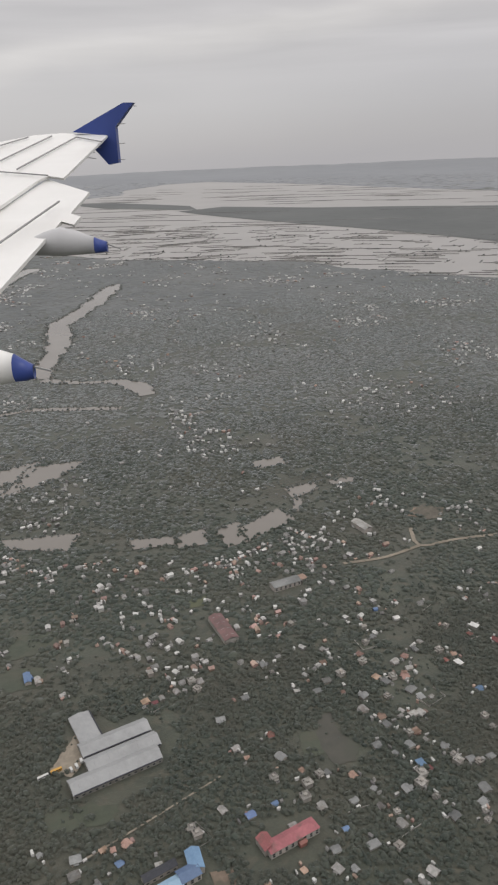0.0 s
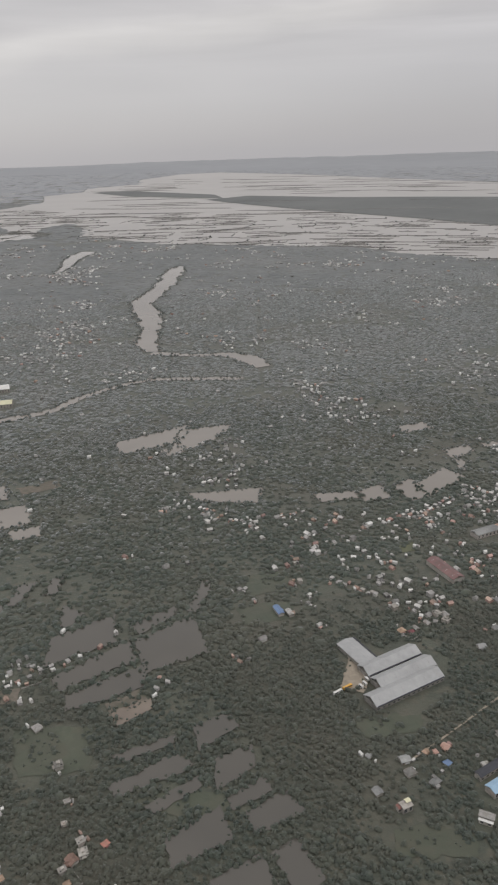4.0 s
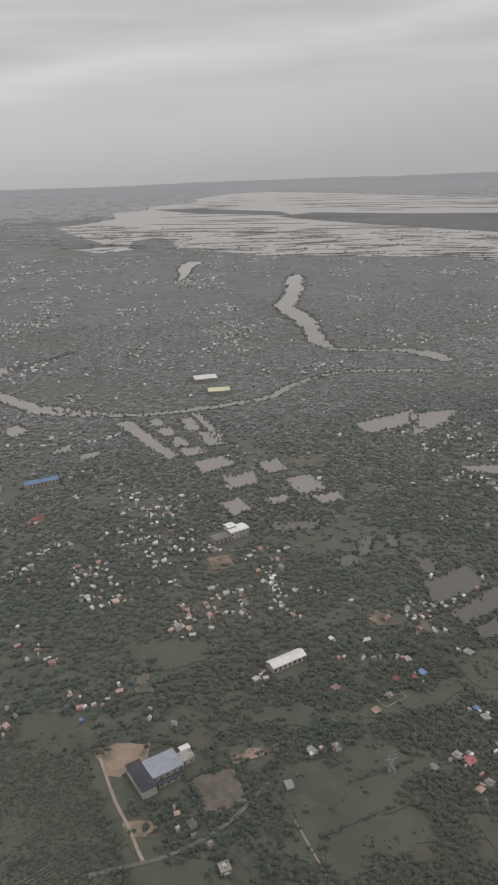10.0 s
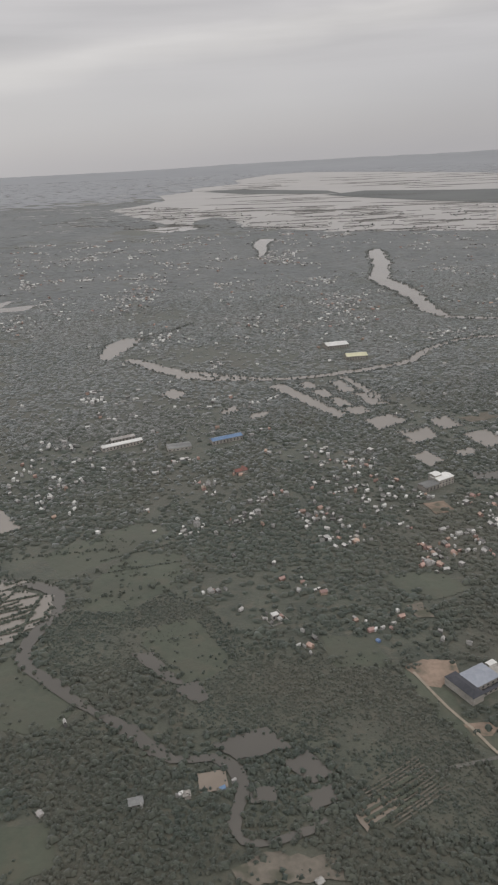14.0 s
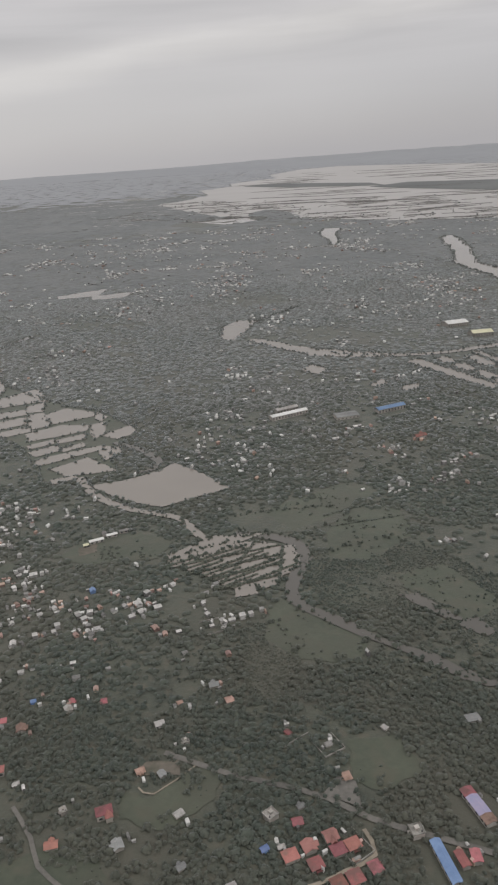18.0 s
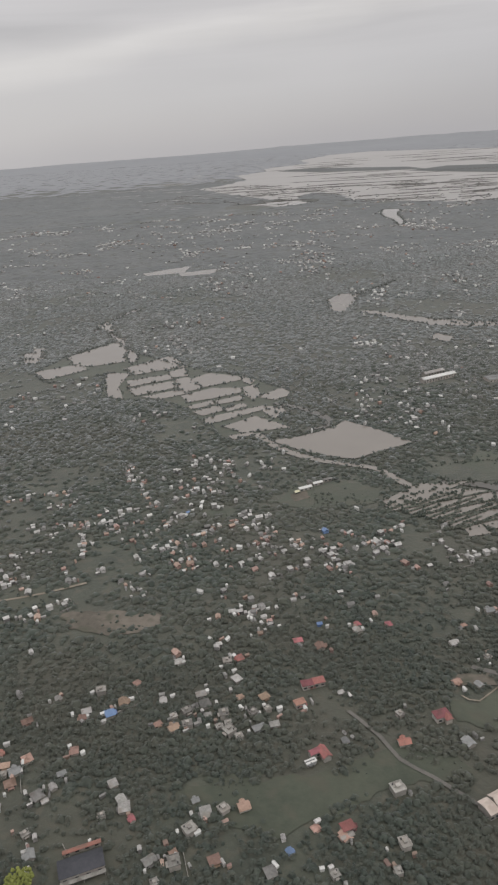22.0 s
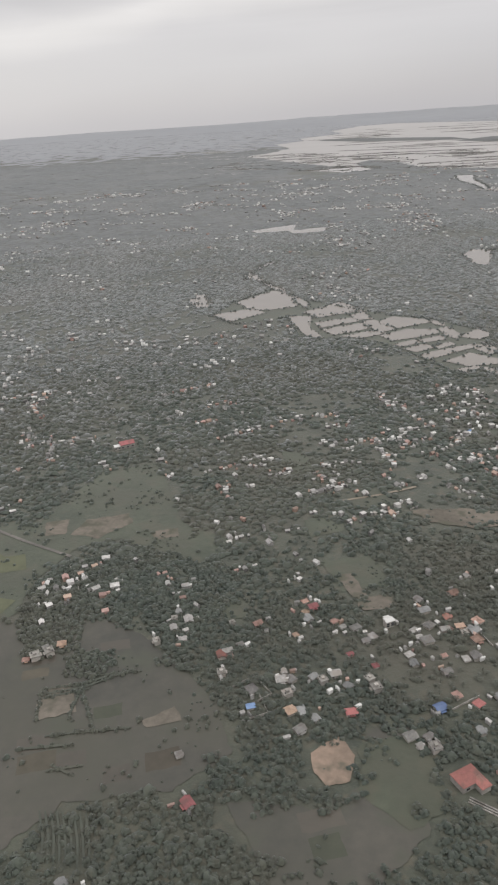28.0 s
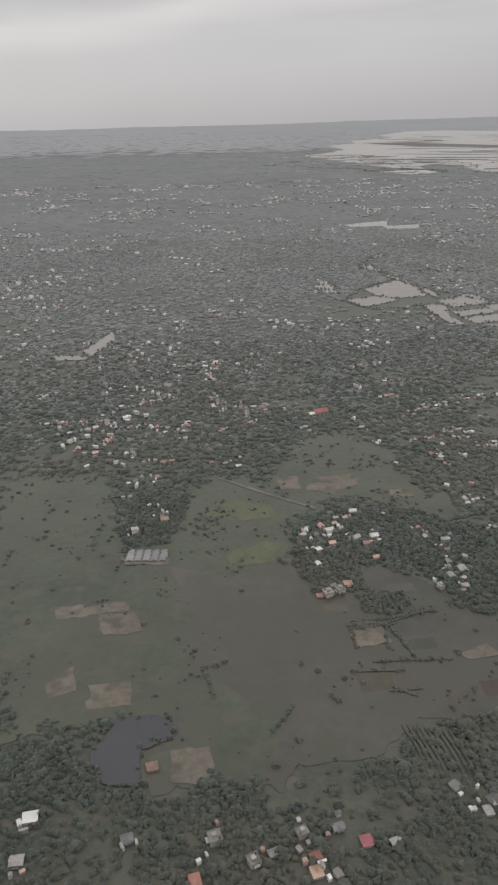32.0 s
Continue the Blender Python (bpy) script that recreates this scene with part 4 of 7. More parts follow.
field_grass((-249.7, 17.3), (-245.7, 16.2), (-239.3, 22.3), (-235.4, 20.8), (-236.4, 16.5), (-242.5, 11.2), (-248.6, 12.8))
field_grass((-156.9, 93.2), (-148.2, 94.8), (-143.1, 88.9), (-151.2, 84.6))
field_grass((-173.9, 72.5), (-163.4, 72.2), (-164.7, 66.4), (-171.6, 65.4))
field_grass((-159.7, 63.5), (-156.3, 59.6), (-149.6, 47.2), (-151.4, 45.9), (-158.1, 57.0))
field_grass((-149.5, 43.0), (-143.4, 45.2), (-136.2, 39.7), (-135.8, 32.6), (-147.2, 32.2))
field_grass((-129.1, 53.1), (-121.7, 55.9), (-124.6, 44.0), (-128.9, 45.8))
field_grass((-135.0, 74.9), (-122.5, 73.8), (-104.3, 79.9), (-98.8, 84.1), (-95.7, 81.2), (-103.9, 74.9), (-122.6, 70.4), (-133.7, 70.9))
field_grass((-97.4, 91.7), (-83.1, 91.8), (-81.6, 81.6), (-93.6, 80.4))
field_grass((-130.3, 60.5), (-112.1, 67.6), (-101.6, 64.2), (-109.1, 58.8), (-109.7, 54.6), (-119.2, 49.5), (-126.7, 49.0))
field_grass((-76.1, 75.7), (-66.7, 78.1), (-59.3, 77.1), (-57.4, 73.5), (-66.0, 72.1))
field_grass((-101.0, 52.3), (-93.1, 51.3), (-86.1, 47.6), (-88.3, 42.5), (-99.1, 44.1))
field_grass((-58.6, 141.1), (-48.2, 142.3), (-46.7, 136.5), (-55.5, 135.4))
field_grass((-35.4, 93.0), (-24.6, 93.6), (-25.9, 89.7), (-34.9, 87.9))
field_grass((-58.6, 127.6), (-51.2, 128.7), (-50.9, 122.5), (-56.8, 121.5))
field_grass((-33.8, 69.6), (-29.1, 70.9), (-21.3, 68.1), (-22.6, 64.9), (-34.5, 65.0))
field_grass((6.0, 108.9), (12.1, 109.9), (12.9, 104.6), (6.8, 102.5))
field_grass((-299.5, -20.3), (-289.5, -17.6), (-289.3, -21.1), (-290.2, -23.7), (-299.0, -24.8))
field_grass((-324.2, -23.2), (-317.5, -21.4), (-313.7, -31.2), (-319.0, -35.3), (-324.7, -30.6))
field_grass((-335.9, 30.7), (-328.9, 32.6), (-327.8, 27.3), (-334.0, 24.5))
field_grass((-329.1, 44.7), (-321.3, 44.0), (-318.2, 37.6), (-326.1, 35.5))
field_soil((-315.8, 35.8), (-302.9, 37.0), (-296.8, 35.5), (-296.1, 32.6), (-303.6, 29.1), (-312.0, 31.2))
field_soil((-277.8, 84.0), (-275.1, 85.1), (-273.7, 81.9), (-276.5, 81.0))
field_soil((-328.8, 12.7), (-326.3, 13.2), (-323.5, 6.9), (-326.0, 6.3))
field_soil((-325.1, 4.9), (-319.9, 6.2), (-320.2, 4.4), (-324.2, 3.2))
field_soil((-325.2, 6.6), (-319.6, 7.9), (-319.8, 4.8), (-325.1, 4.0))
field_soil((-328.8, 13.0), (-326.9, 13.1), (-324.1, 8.4), (-325.2, 7.5))
field_soil((-110.0, 105.9), (-105.7, 106.6), (-104.5, 101.5), (-108.3, 100.6))
field_soil((-103.9, 102.0), (-99.2, 102.0), (-98.7, 97.7), (-102.5, 97.9))
field_clay((-147.5, 128.4), (-142.3, 130.0), (-140.2, 124.3), (-145.2, 122.5))
field_soil((-82.2, 97.6), (-75.7, 102.0), (-74.1, 98.4), (-79.9, 91.8))
field_soil((-157.0, 82.8), (-153.9, 83.9), (-152.1, 79.0), (-155.4, 78.7))
field_clay((-8.2, 79.9), (-5.5, 81.0), (-4.3, 77.1), (-7.6, 76.2))
field_soil((-412.5, -22.8), (-402.1, -19.2), (-400.7, -21.3), (-410.8, -24.7))
field_soil((-405.2, -23.6), (-400.4, -22.1), (-397.2, -25.6), (-402.9, -27.6))
field_soil((-407.8, -6.2), (-400.2, -3.6), (-398.8, -8.2), (-406.1, -9.4))
field_soil((-401.0, -37.5), (-395.8, -35.8), (-395.0, -39.0), (-399.3, -39.8))
field_soil((-387.2, -46.0), (-382.8, -44.8), (-380.2, -50.0), (-385.5, -50.6))
field_soil((-185.6, 23.6), (-181.5, 26.1), (-172.1, 26.0), (-170.8, 22.7), (-184.7, 21.6))
field_meadow((-393.1, 13.0), (-385.9, 15.3), (-383.3, 10.7), (-389.9, 8.2))
field_meadow((-390.0, -3.7), (-384.2, 1.9), (-381.2, 1.5), (-383.0, -5.1), (-388.4, -6.7))
crop_rows((-168.5, 36.8), (-160.3, 43.4), (-156.0, 37.3), (-164.5, 30.4), 13, SOIL, "pale plank-edged rows of a vegetable plot")
crop_rows((-360.9, -37.1), (-358.0, -43.3), (-352.0, -43.4), (-354.7, -36.9), 9, FOREST, "planted rows of young trees beside the wet fields")
for field, outline, level in PADDIES:
    plots(field, outline, level)


# ---- roads and tracks ----
road([(-245.0, 24.5), (-235.6, 21.2), (-227.6, 19.4), (-221.4, 17.6), (-215.6, 14.6), (-208.8, 12.6), (-199.8, 10.0), (-190.0, 7.0)], 0.9)
road([(-216.8, 13.0), (-215.5, 9.4), (-219.3, 6.9), (-222.6, 5.0), (-228.0, 3.0)], 0.55, TRACK, "pale concrete lane between the villas")
road([(-263.7, 13.9), (-259.3, 9.2), (-256.8, 5.3), (-252.9, 2.7), (-249.5, 0.1), (-244.0, -4.0)], 0.6)
road([(43.0, 188.3), (43.4, 178.1), (53.6, 180.9), (70.0, 184.0)], 1.1, TRACK, "light dirt track across the fields")
road([(43.4, 178.1), (32.8, 172.2), (21.7, 169.7)], 1.1, TRACK, "light dirt track across the fields")
road([(-398.4, 25.0), (-388.0, 19.9), (-376.9, 15.2)], 0.7, ROAD, "dark raised path across the wet fields")
road([(-158.1, 62.5), (-153.8, 54.0), (-151.0, 49.7), (-148.8, 45.6), (-147.6, 43.7)], 0.5, TRACK, "sandy track beside the large hall")
road([(-157.7, 40.6), (-147.6, 43.7), (-143.6, 45.3), (-136.9, 50.1), (-130.9, 58.2)], 0.6)
road([(-247.3, 18.0), (-244.9, 17.0), (-240.1, 22.2)], 0.25, TRACK, "pale boundary lane of a house plot")
road([(-127.0, 51.2), (-122.9, 42.3)], 0.3, TRACK, "straight earth path across a field")
road([(-328.8, 38.8), (-321.4, 41.6), (-314.0, 45.5)], 0.6, TRACK, "light dirt track among houses")
road([(-8.0, 99.0), (-22.0, 88.0), (-30.0, 82.0)], 0.35, TRACK, "narrow dirt lane through the trees")
lay("factory_yard", [(-38.5, 101.0), (-34.0, 99.5), (-30.5, 108.0), (-35.0, 111.5)], 0.10, TRACK, "trodden brown yard in front of the factory", "yard")
lay("forecourt", [(-222.0, 18.2), (-216.8, 16.2), (-217.6, 20.6), (-220.0, 21.5)], 0.12, ROAD, "paved grey forecourt beside the road", "yard", True, 2.5, 0.2)
lay("building_site", [(-143.0, 58.8), (-136.5, 61.0), (-134.0, 54.5), (-140.0, 52.0)], 0.11, SOIL, "cleared building plot of brown soil", "yard", True, 2.5, 0.4)

# ---- houses ----
HOUSES = []
rnd = random.Random(4)


def windows(parent, spots):
    me = bpy.data.meshes.get("small_window") or mesh_of("small_window", *box(-0.11, -0.02, 0, 0.11, 0.02, 0.2), GLASS)
    for x, y, z, a in spots:
        part("window", me, parent, pose(x, y, z, 0, 0, a))


def cottage(name, roof_mat, wall_mat, L, W, H, rise, style, label):
    """A house: walls, roof with eaves, porch, door and windows."""
    ob = tagged(new(name, mesh_of(name + "_walls", *box(-L / 2, -W / 2, 0, L / 2, W / 2, H), wall_mat)), label, "house", "village houses")
    o = 0.16
    if style == "gable":
        me = mesh_of("gable_roof", *gable(-L / 2 - o, L / 2 + o, -W / 2 - o, W / 2 + o, H, rise), roof_mat)
    elif style == "hip":
        me = mesh_of("hip_roof", *hip(-L / 2 - o, L / 2 + o, -W / 2 - o, W / 2 + o, H, rise), roof_mat)
    elif style == "cross":
        me = mesh_of("cross_roof", *joined(gable(-L / 2 - o, L / 2 + o, -W / 2 - o, W / 2 + o, H, rise),
                     ([(y, -x, z) for x, y, z in gable(0.02, W / 2 + 0.6, -0.55, 0.55, H + 0.01, rise * 0.8)[0]], gable(0.02, W / 2 + 0.6, -0.55, 0.55, H, rise * 0.8)[1])), roof_mat)
    else:
        me = mesh_of("slab_roof", *joined(box(-L / 2 - 0.1, -W / 2 - 0.1, H, L / 2 + 0.1, W / 2 + 0.1, H + 0.05), box(-L / 2 - 0.1, -W / 2 - 0.1, H + 0.05, L / 2 + 0.1, -W / 2, H + 0.18),
                     box(-L / 2 - 0.1, W / 2, H + 0.05, L / 2 + 0.1, W / 2 + 0.1, H + 0.18), box(-L / 2 - 0.1, -W / 2, H + 0.05, -L / 2, W / 2, H + 0.18), box(L / 2, -W / 2, H + 0.05, L / 2 + 0.1, W / 2, H + 0.18)), roof_mat)
    part("roof", me, ob)
    if style == "slab":
        part("stair_head", mesh_of("stair_head", *joined(box(-0.35, -0.3, H + 0.05, 0.25, 0.3, H + 0.5), box(-0.42, -0.37, H + 0.5, 0.32, 0.37, H + 0.55)), wall_mat), ob)
        t = bmesh.new(); bmesh.ops.create_cone(t, cap_ends=True, segments=10, radius1=0.13, radius2=0.11, depth=0.26)
        bmesh.ops.translate(t, verts=t.verts, vec=(L / 2 - 0.35, W / 2 - 0.35, H + 0.18))
        me = bpy.data.meshes.new("tank"); t.to_mesh(me); t.free(); me.materials.append(BLACK)
        part("water_tank", me, ob, None, "black plastic water tank")
    y = -W / 2 - 0.45
    part("porch", mesh_of("porch", *joined(box(-0.5, y, H * 0.62, 0.6, -W / 2 - 0.002, H * 0.68), box(-0.46, y + 0.04, 0, -0.40, y + 0.1, H * 0.62), box(0.50, y + 0.04, 0, 0.56, y + 0.1, H * 0.62)), wall_mat if style == "slab" else roof_mat), ob)
    part("door", mesh_of("door", *box(-0.1, -W / 2 - 0.03, 0.0, 0.12, -W / 2 - 0.001, 0.42), WOOD), ob)
    windows(ob, [(-L * 0.36, -W / 2 - 0.01, 0.2, 0), (L * 0.36, -W / 2 - 0.01, 0.2, 0)] + ([(-L * 0.3, -W / 2 - 0.01, H * 0.68, 0), (L * 0.3, -W / 2 - 0.01, H * 0.68, 0)] if H > 0.9 else []))
    return ob


DESIGNS = {
    "pale": [("house", PALE, WALL, 1.9, 1.5, 0.62, 0.42, "gable", "small house with a weathered pale sheet roof"), ("house", PALE, WALL, 2.1, 1.7, 0.64, 0.45, "hip", "white-walled house with a pale hipped roof"),
             ("house", PALE, CONCRETE, 1.6, 1.3, 0.6, 0.3, "gable", "small concrete house with a faded pale roof"), ("house", CONCRETE, WALL, 1.9, 1.7, 1.1, 0, "slab", "two-storey house with a stained flat concrete roof"),
             ("house", GREYROOF, WALL, 2.0, 1.5, 0.62, 0.45, "cross", "house with a grey cross-gabled roof"), ("house", RUST, WALL, 1.8, 1.5, 0.6, 0.45, "hip", "house with a brown faded tile roof")],
    "white": [("house", WHITE, WALL, 2.5, 2.0, 1.0, 0.4, "hip", "large white house with a bright white roof")],
    "grey": [("house", GREYROOF, WALL, 2.2, 1.8, 0.64, 0.45, "gable", "house with a dull grey sheet roof"), ("house", GREYROOF, CONCRETE, 2.5, 1.6, 0.62, 0.35, "hip", "low house with a grey hipped roof")],
    "flat": [("house", CONCRETE, WALL, 2.0, 1.9, 1.15, 0, "slab", "white two-storey house with a flat concrete roof"), ("house", CONCRETE, CONCRETE, 1.8, 1.6, 0.68, 0, "slab", "unfinished grey concrete house with a flat roof")],
    "red": [("house", RED, WALL, 2.0, 1.6, 0.64, 0.5, "hip", "house with a red tiled hipped roof"), ("house", RED, WALL, 2.1, 1.5, 0.64, 0.5, "cross", "house with a red cross-gabled tile roof"), ("house", RED, WALL, 1.8, 1.4, 0.62, 0.42, "gable", "small house with a bright red sheet roof")],
    "rust": [("house", RUST, WALL, 2.0, 1.6, 0.64, 0.5, "cross", "house with a faded clay tile roof"), ("house", RUST, WALL, 1.9, 1.5, 0.62, 0.46, "hip", "house with a brownish-pink hipped tile roof"), ("house", WALL, WALL, 1.8, 1.5, 0.95, 0, "slab", "cream two-storey house with a flat roof")],
    "blue": [("house", BLUE, WALL, 1.9, 1.5, 0.62, 0.4, "gable", "house with a bright blue sheet roof"), ("house", BLUE, WALL, 1.8, 1.6, 0.62, 0.42, "hip", "house with a blue hipped roof")],
    "estate": [("villa", ORANGE, WALL, 2.0, 1.9, 0.68, 0.55, "cross", "villa with an orange tiled cross-gabled roof"), ("villa", RED, WALL, 2.1, 1.9, 0.68, 0.55, "hip", "villa with a red tiled hipped roof")],
}
BUILT, DISTANT, NEAR_BELT = {}, [], 66


def houses(kind, places):
    """Stands one house on each place, turned roughly along the lanes."""
    for x, y in places:
        d = rnd.choice(DESIGNS[kind])
        s = rnd.uniform(0.44, 0.78)
        a = 32 + rnd.choice((0, 90, 180, 270)) + rnd.uniform(-16, 16)
        if kind == "estate":
            s, a = rnd.uniform(0.74, 0.84), 30 + rnd.choice((0, 90, 180)) + rnd.uniform(-4, 4)
        s *= 1 + 0.0009 * max(0, y - 60)
        m = pose(x, y, 0.0, 0, 0, a) @ Matrix.Diagonal((s, s * rnd.uniform(0.9, 1.1), s, 1))
        HOUSES.append((x, y, 1.05 * s))
        if y - 62 - 0.361 * (x + 4) > NEAR_BELT and kind != "estate":
            DISTANT.append((x, y, a, s, d))
            continue
        key = (kind, d[7], d[1].name)
        if key not in BUILT:
            BUILT[key] = cottage(*d)
            BUILT[key].matrix_basis = m
        else:
            copy_thing_plain(BUILT[key], m)


def copy_thing_plain(ob, m):
    """A copy at the pose m, taking no scale over from the first one."""
    made = copy_thing(ob, m)
    made.matrix_basis = m
    return made


houses("pale", [(68.1, 197.5), (64.3, 203.9), (58.7, 175.3), (58.0, 200.8), (57.1, 158.1), (57.1, 188.4), (53.6, 152.5), (53.0, 163.7), (48.4, 155.7), (41.5, 112.0), (40.1, 181.4), (37.5, 150.1), (34.3, 135.3), (33.2, 164.7), (32.7, 117.8), (32.0, 104.5), (31.8, 150.3), (30.1, 126.5), (29.7, 113.3), (29.3, 173.5), (29.2, 106.4), (28.5, 189.4), (28.1, 112.9), (27.8, 146.4), (27.7, 108.4), (27.5, 128.6), (26.5, 150.9), (26.5, 108.0), (26.3, 123.8), (26.2, 114.0), (25.7, 112.6), (24.3, 79.7), (24.0, 156.9), (23.5, 95.1), (23.1, 180.7), (22.9, 123.9), (22.7, 145.4), (22.5, 78.2), (21.4, 88.2), (21.0, 90.6), (20.9, 157.6), (20.8, 128.9), (20.6, 131.6), (20.2, 78.1), (20.0, 105.2)])
houses("pale", [(19.5, 118.3), (19.0, 114.5), (18.6, 91.8), (18.3, 177.8), (16.8, 75.3), (16.6, 168.1), (16.3, 164.4), (15.8, 125.1), (15.6, 119.7), (14.5, 171.8), (14.3, 142.7), (13.6, 136.6), (12.9, 80.5), (12.8, 133.6), (12.8, 177.8), (12.7, 123.1), (12.6, 129.0), (12.4, 168.8), (12.0, 181.3), (11.6, 178.3), (11.5, 156.7), (10.6, 172.4), (10.6, 99.2), (10.3, 80.5), (9.9, 151.4), (9.4, 180.0), (9.3, 172.1), (9.1, 175.2), (9.0, 92.0), (8.5, 134.2), (7.6, 185.2), (7.0, 181.6), (6.5, 120.4), (6.2, 99.8), (5.8, 175.4), (5.1, 169.2), (3.9, 88.4), (2.7, 179.6), (1.7, 126.2), (0.3, 145.1), (-0.1, 128.5), (-0.6, 166.4), (-2.0, 128.9), (-3.9, 118.6), (-4.4, 149.2)])
houses("pale", [(-4.8, 160.4), (-4.9, 129.7), (-5.5, 105.2), (-5.5, 176.0), (-5.8, 142.1), (-7.4, 91.6), (-7.7, 164.0), (-8.5, 112.5), (-11.9, 137.7), (-12.2, 88.2), (-12.4, 130.0), (-13.1, 123.9), (-14.6, 131.4), (-14.6, 128.1), (-16.8, 81.9), (-17.6, 120.8), (-18.3, 126.9), (-18.4, 137.3), (-20.4, 119.1), (-20.8, 157.6), (-21.0, 146.3), (-21.1, 143.2), (-24.1, 171.5), (-24.4, 131.4), (-24.9, 139.1), (-25.2, 163.4), (-25.3, 136.5), (-25.8, 84.7), (-26.8, 151.5), (-29.3, 80.2), (-30.5, 169.6), (-31.2, 159.3), (-31.6, 171.7), (-32.3, 167.6), (-32.7, 146.8), (-33.7, 155.9), (-35.5, 163.8), (-35.5, 83.9), (-38.1, 168.6), (-38.4, 161.3), (-38.5, 150.8), (-38.7, 155.6), (-39.3, 166.2), (-39.3, 153.3), (-40.4, 160.8)])
houses("pale", [(-40.6, 120.7), (-40.7, 158.6), (-40.7, 174.0), (-41.9, 132.2), (-42.4, 128.8), (-42.9, 168.9), (-43.1, 172.3), (-44.1, 147.8), (-44.6, 156.4), (-45.8, 165.9), (-46.3, 171.0), (-48.2, 170.6), (-48.3, 242.3), (-49.4, 143.8), (-51.9, 171.9), (-52.2, 159.1), (-52.8, 116.0), (-53.0, 170.8), (-53.8, 164.4), (-54.0, 168.3), (-55.2, 166.4), (-56.6, 135.2), (-56.6, 163.4), (-57.6, 169.0), (-57.8, 134.6), (-58.5, 232.5), (-59.2, 169.2), (-60.8, 169.8), (-63.5, 172.5), (-65.2, 170.0), (-65.7, 175.3), (-66.3, 164.0), (-67.1, 168.4), (-67.6, 169.6), (-67.9, 176.3), (-68.5, 172.8), (-69.5, 54.9), (-73.7, 58.7), (-76.1, 145.5), (-79.4, 177.2), (-80.6, 175.3), (-84.1, 75.5), (-86.8, 150.3), (-87.1, 82.5), (-89.3, 57.1)])
houses("pale", [(-93.1, 91.3), (-93.5, 66.7), (-94.4, 73.1), (-97.5, 58.4), (-98.1, 98.0), (-101.7, 109.7), (-105.1, 89.1), (-109.9, 78.3), (-112.7, 74.5), (-114.2, 109.5), (-118.1, 89.2), (-119.2, 95.2), (-119.3, 80.5), (-120.1, 65.5), (-121.1, 113.3), (-124.0, 64.7), (-132.0, 82.9), (-133.8, 82.0), (-134.4, 132.5), (-137.4, 104.0), (-141.8, 50.1), (-144.2, 52.0), (-144.5, 109.8), (-145.8, 226.9), (-149.1, 95.3), (-150.1, 99.6), (-158.2, 163.6), (-160.6, 75.0), (-170.1, 106.0), (-172.1, 109.4), (-173.6, 125.8), (-174.5, 22.3), (-174.9, 119.5), (-176.6, 121.0), (-176.6, 118.1), (-181.7, 77.5), (-182.4, 133.8), (-182.9, 78.1), (-190.7, 122.5), (-193.2, 117.8), (-196.2, 117.8), (-196.3, 18.4), (-196.4, 87.0), (-203.8, 135.2)])
houses("pale", [(-203.9, 119.2), (-204.6, 112.5), (-206.6, 113.2), (-213.1, 30.8), (-213.6, 113.1), (-218.8, 21.2), (-221.4, 27.1), (-224.9, 16.0), (-227.1, 9.8), (-228.1, 182.4), (-232.0, -0.1), (-232.6, 3.7), (-237.0, 35.7), (-238.7, 47.2), (-239.0, 6.2), (-240.0, 39.1), (-240.8, 13.8), (-242.3, 26.6), (-244.2, 58.6), (-244.8, 34.9), (-245.6, 62.2), (-245.7, 66.3), (-246.4, 47.3), (-247.0, 30.0), (-247.6, 8.7), (-248.7, 53.4), (-254.3, 60.8), (-256.2, 61.8), (-257.9, -11.2), (-258.3, 61.8), (-258.6, 57.7), (-258.8, 42.7), (-262.3, 32.6), (-263.5, 40.0), (-264.1, 53.7), (-264.8, 17.6), (-264.9, -12.2), (-265.4, 43.9), (-267.4, 56.3), (-267.4, -6.2), (-268.6, 3.8), (-271.9, 54.2), (-272.2, -12.5), (-273.7, 41.2), (-274.0, 10.4)])
houses("pale", [(-275.3, 13.3), (-275.8, 62.5), (-276.1, 15.9), (-277.3, 12.4), (-278.3, 48.7), (-278.5, 31.2), (-278.8, -11.5), (-278.9, -19.9), (-279.1, 38.6), (-279.7, 15.6), (-280.8, 19.6), (-281.0, -5.1), (-282.3, -15.9), (-282.7, -3.3), (-282.9, 37.1), (-283.6, 72.1), (-283.9, 11.7), (-284.7, 13.8), (-284.9, 27.5), (-285.7, 66.8), (-285.7, 15.8), (-286.4, 9.4), (-286.4, -12.2), (-286.7, 43.2), (-286.7, -18.7), (-287.0, 12.0), (-287.1, 73.8), (-288.8, 11.0), (-289.8, 52.6), (-290.7, 23.1), (-290.8, 9.4), (-291.1, 14.1), (-291.5, -5.1), (-292.2, -4.0), (-294.0, -6.5), (-294.1, -1.5), (-294.4, 67.8), (-294.6, 77.5), (-296.2, 17.8), (-300.9, -12.6), (-301.2, 15.5), (-301.2, 3.6), (-301.9, -2.6), (-302.1, 11.2), (-302.2, -4.8)])
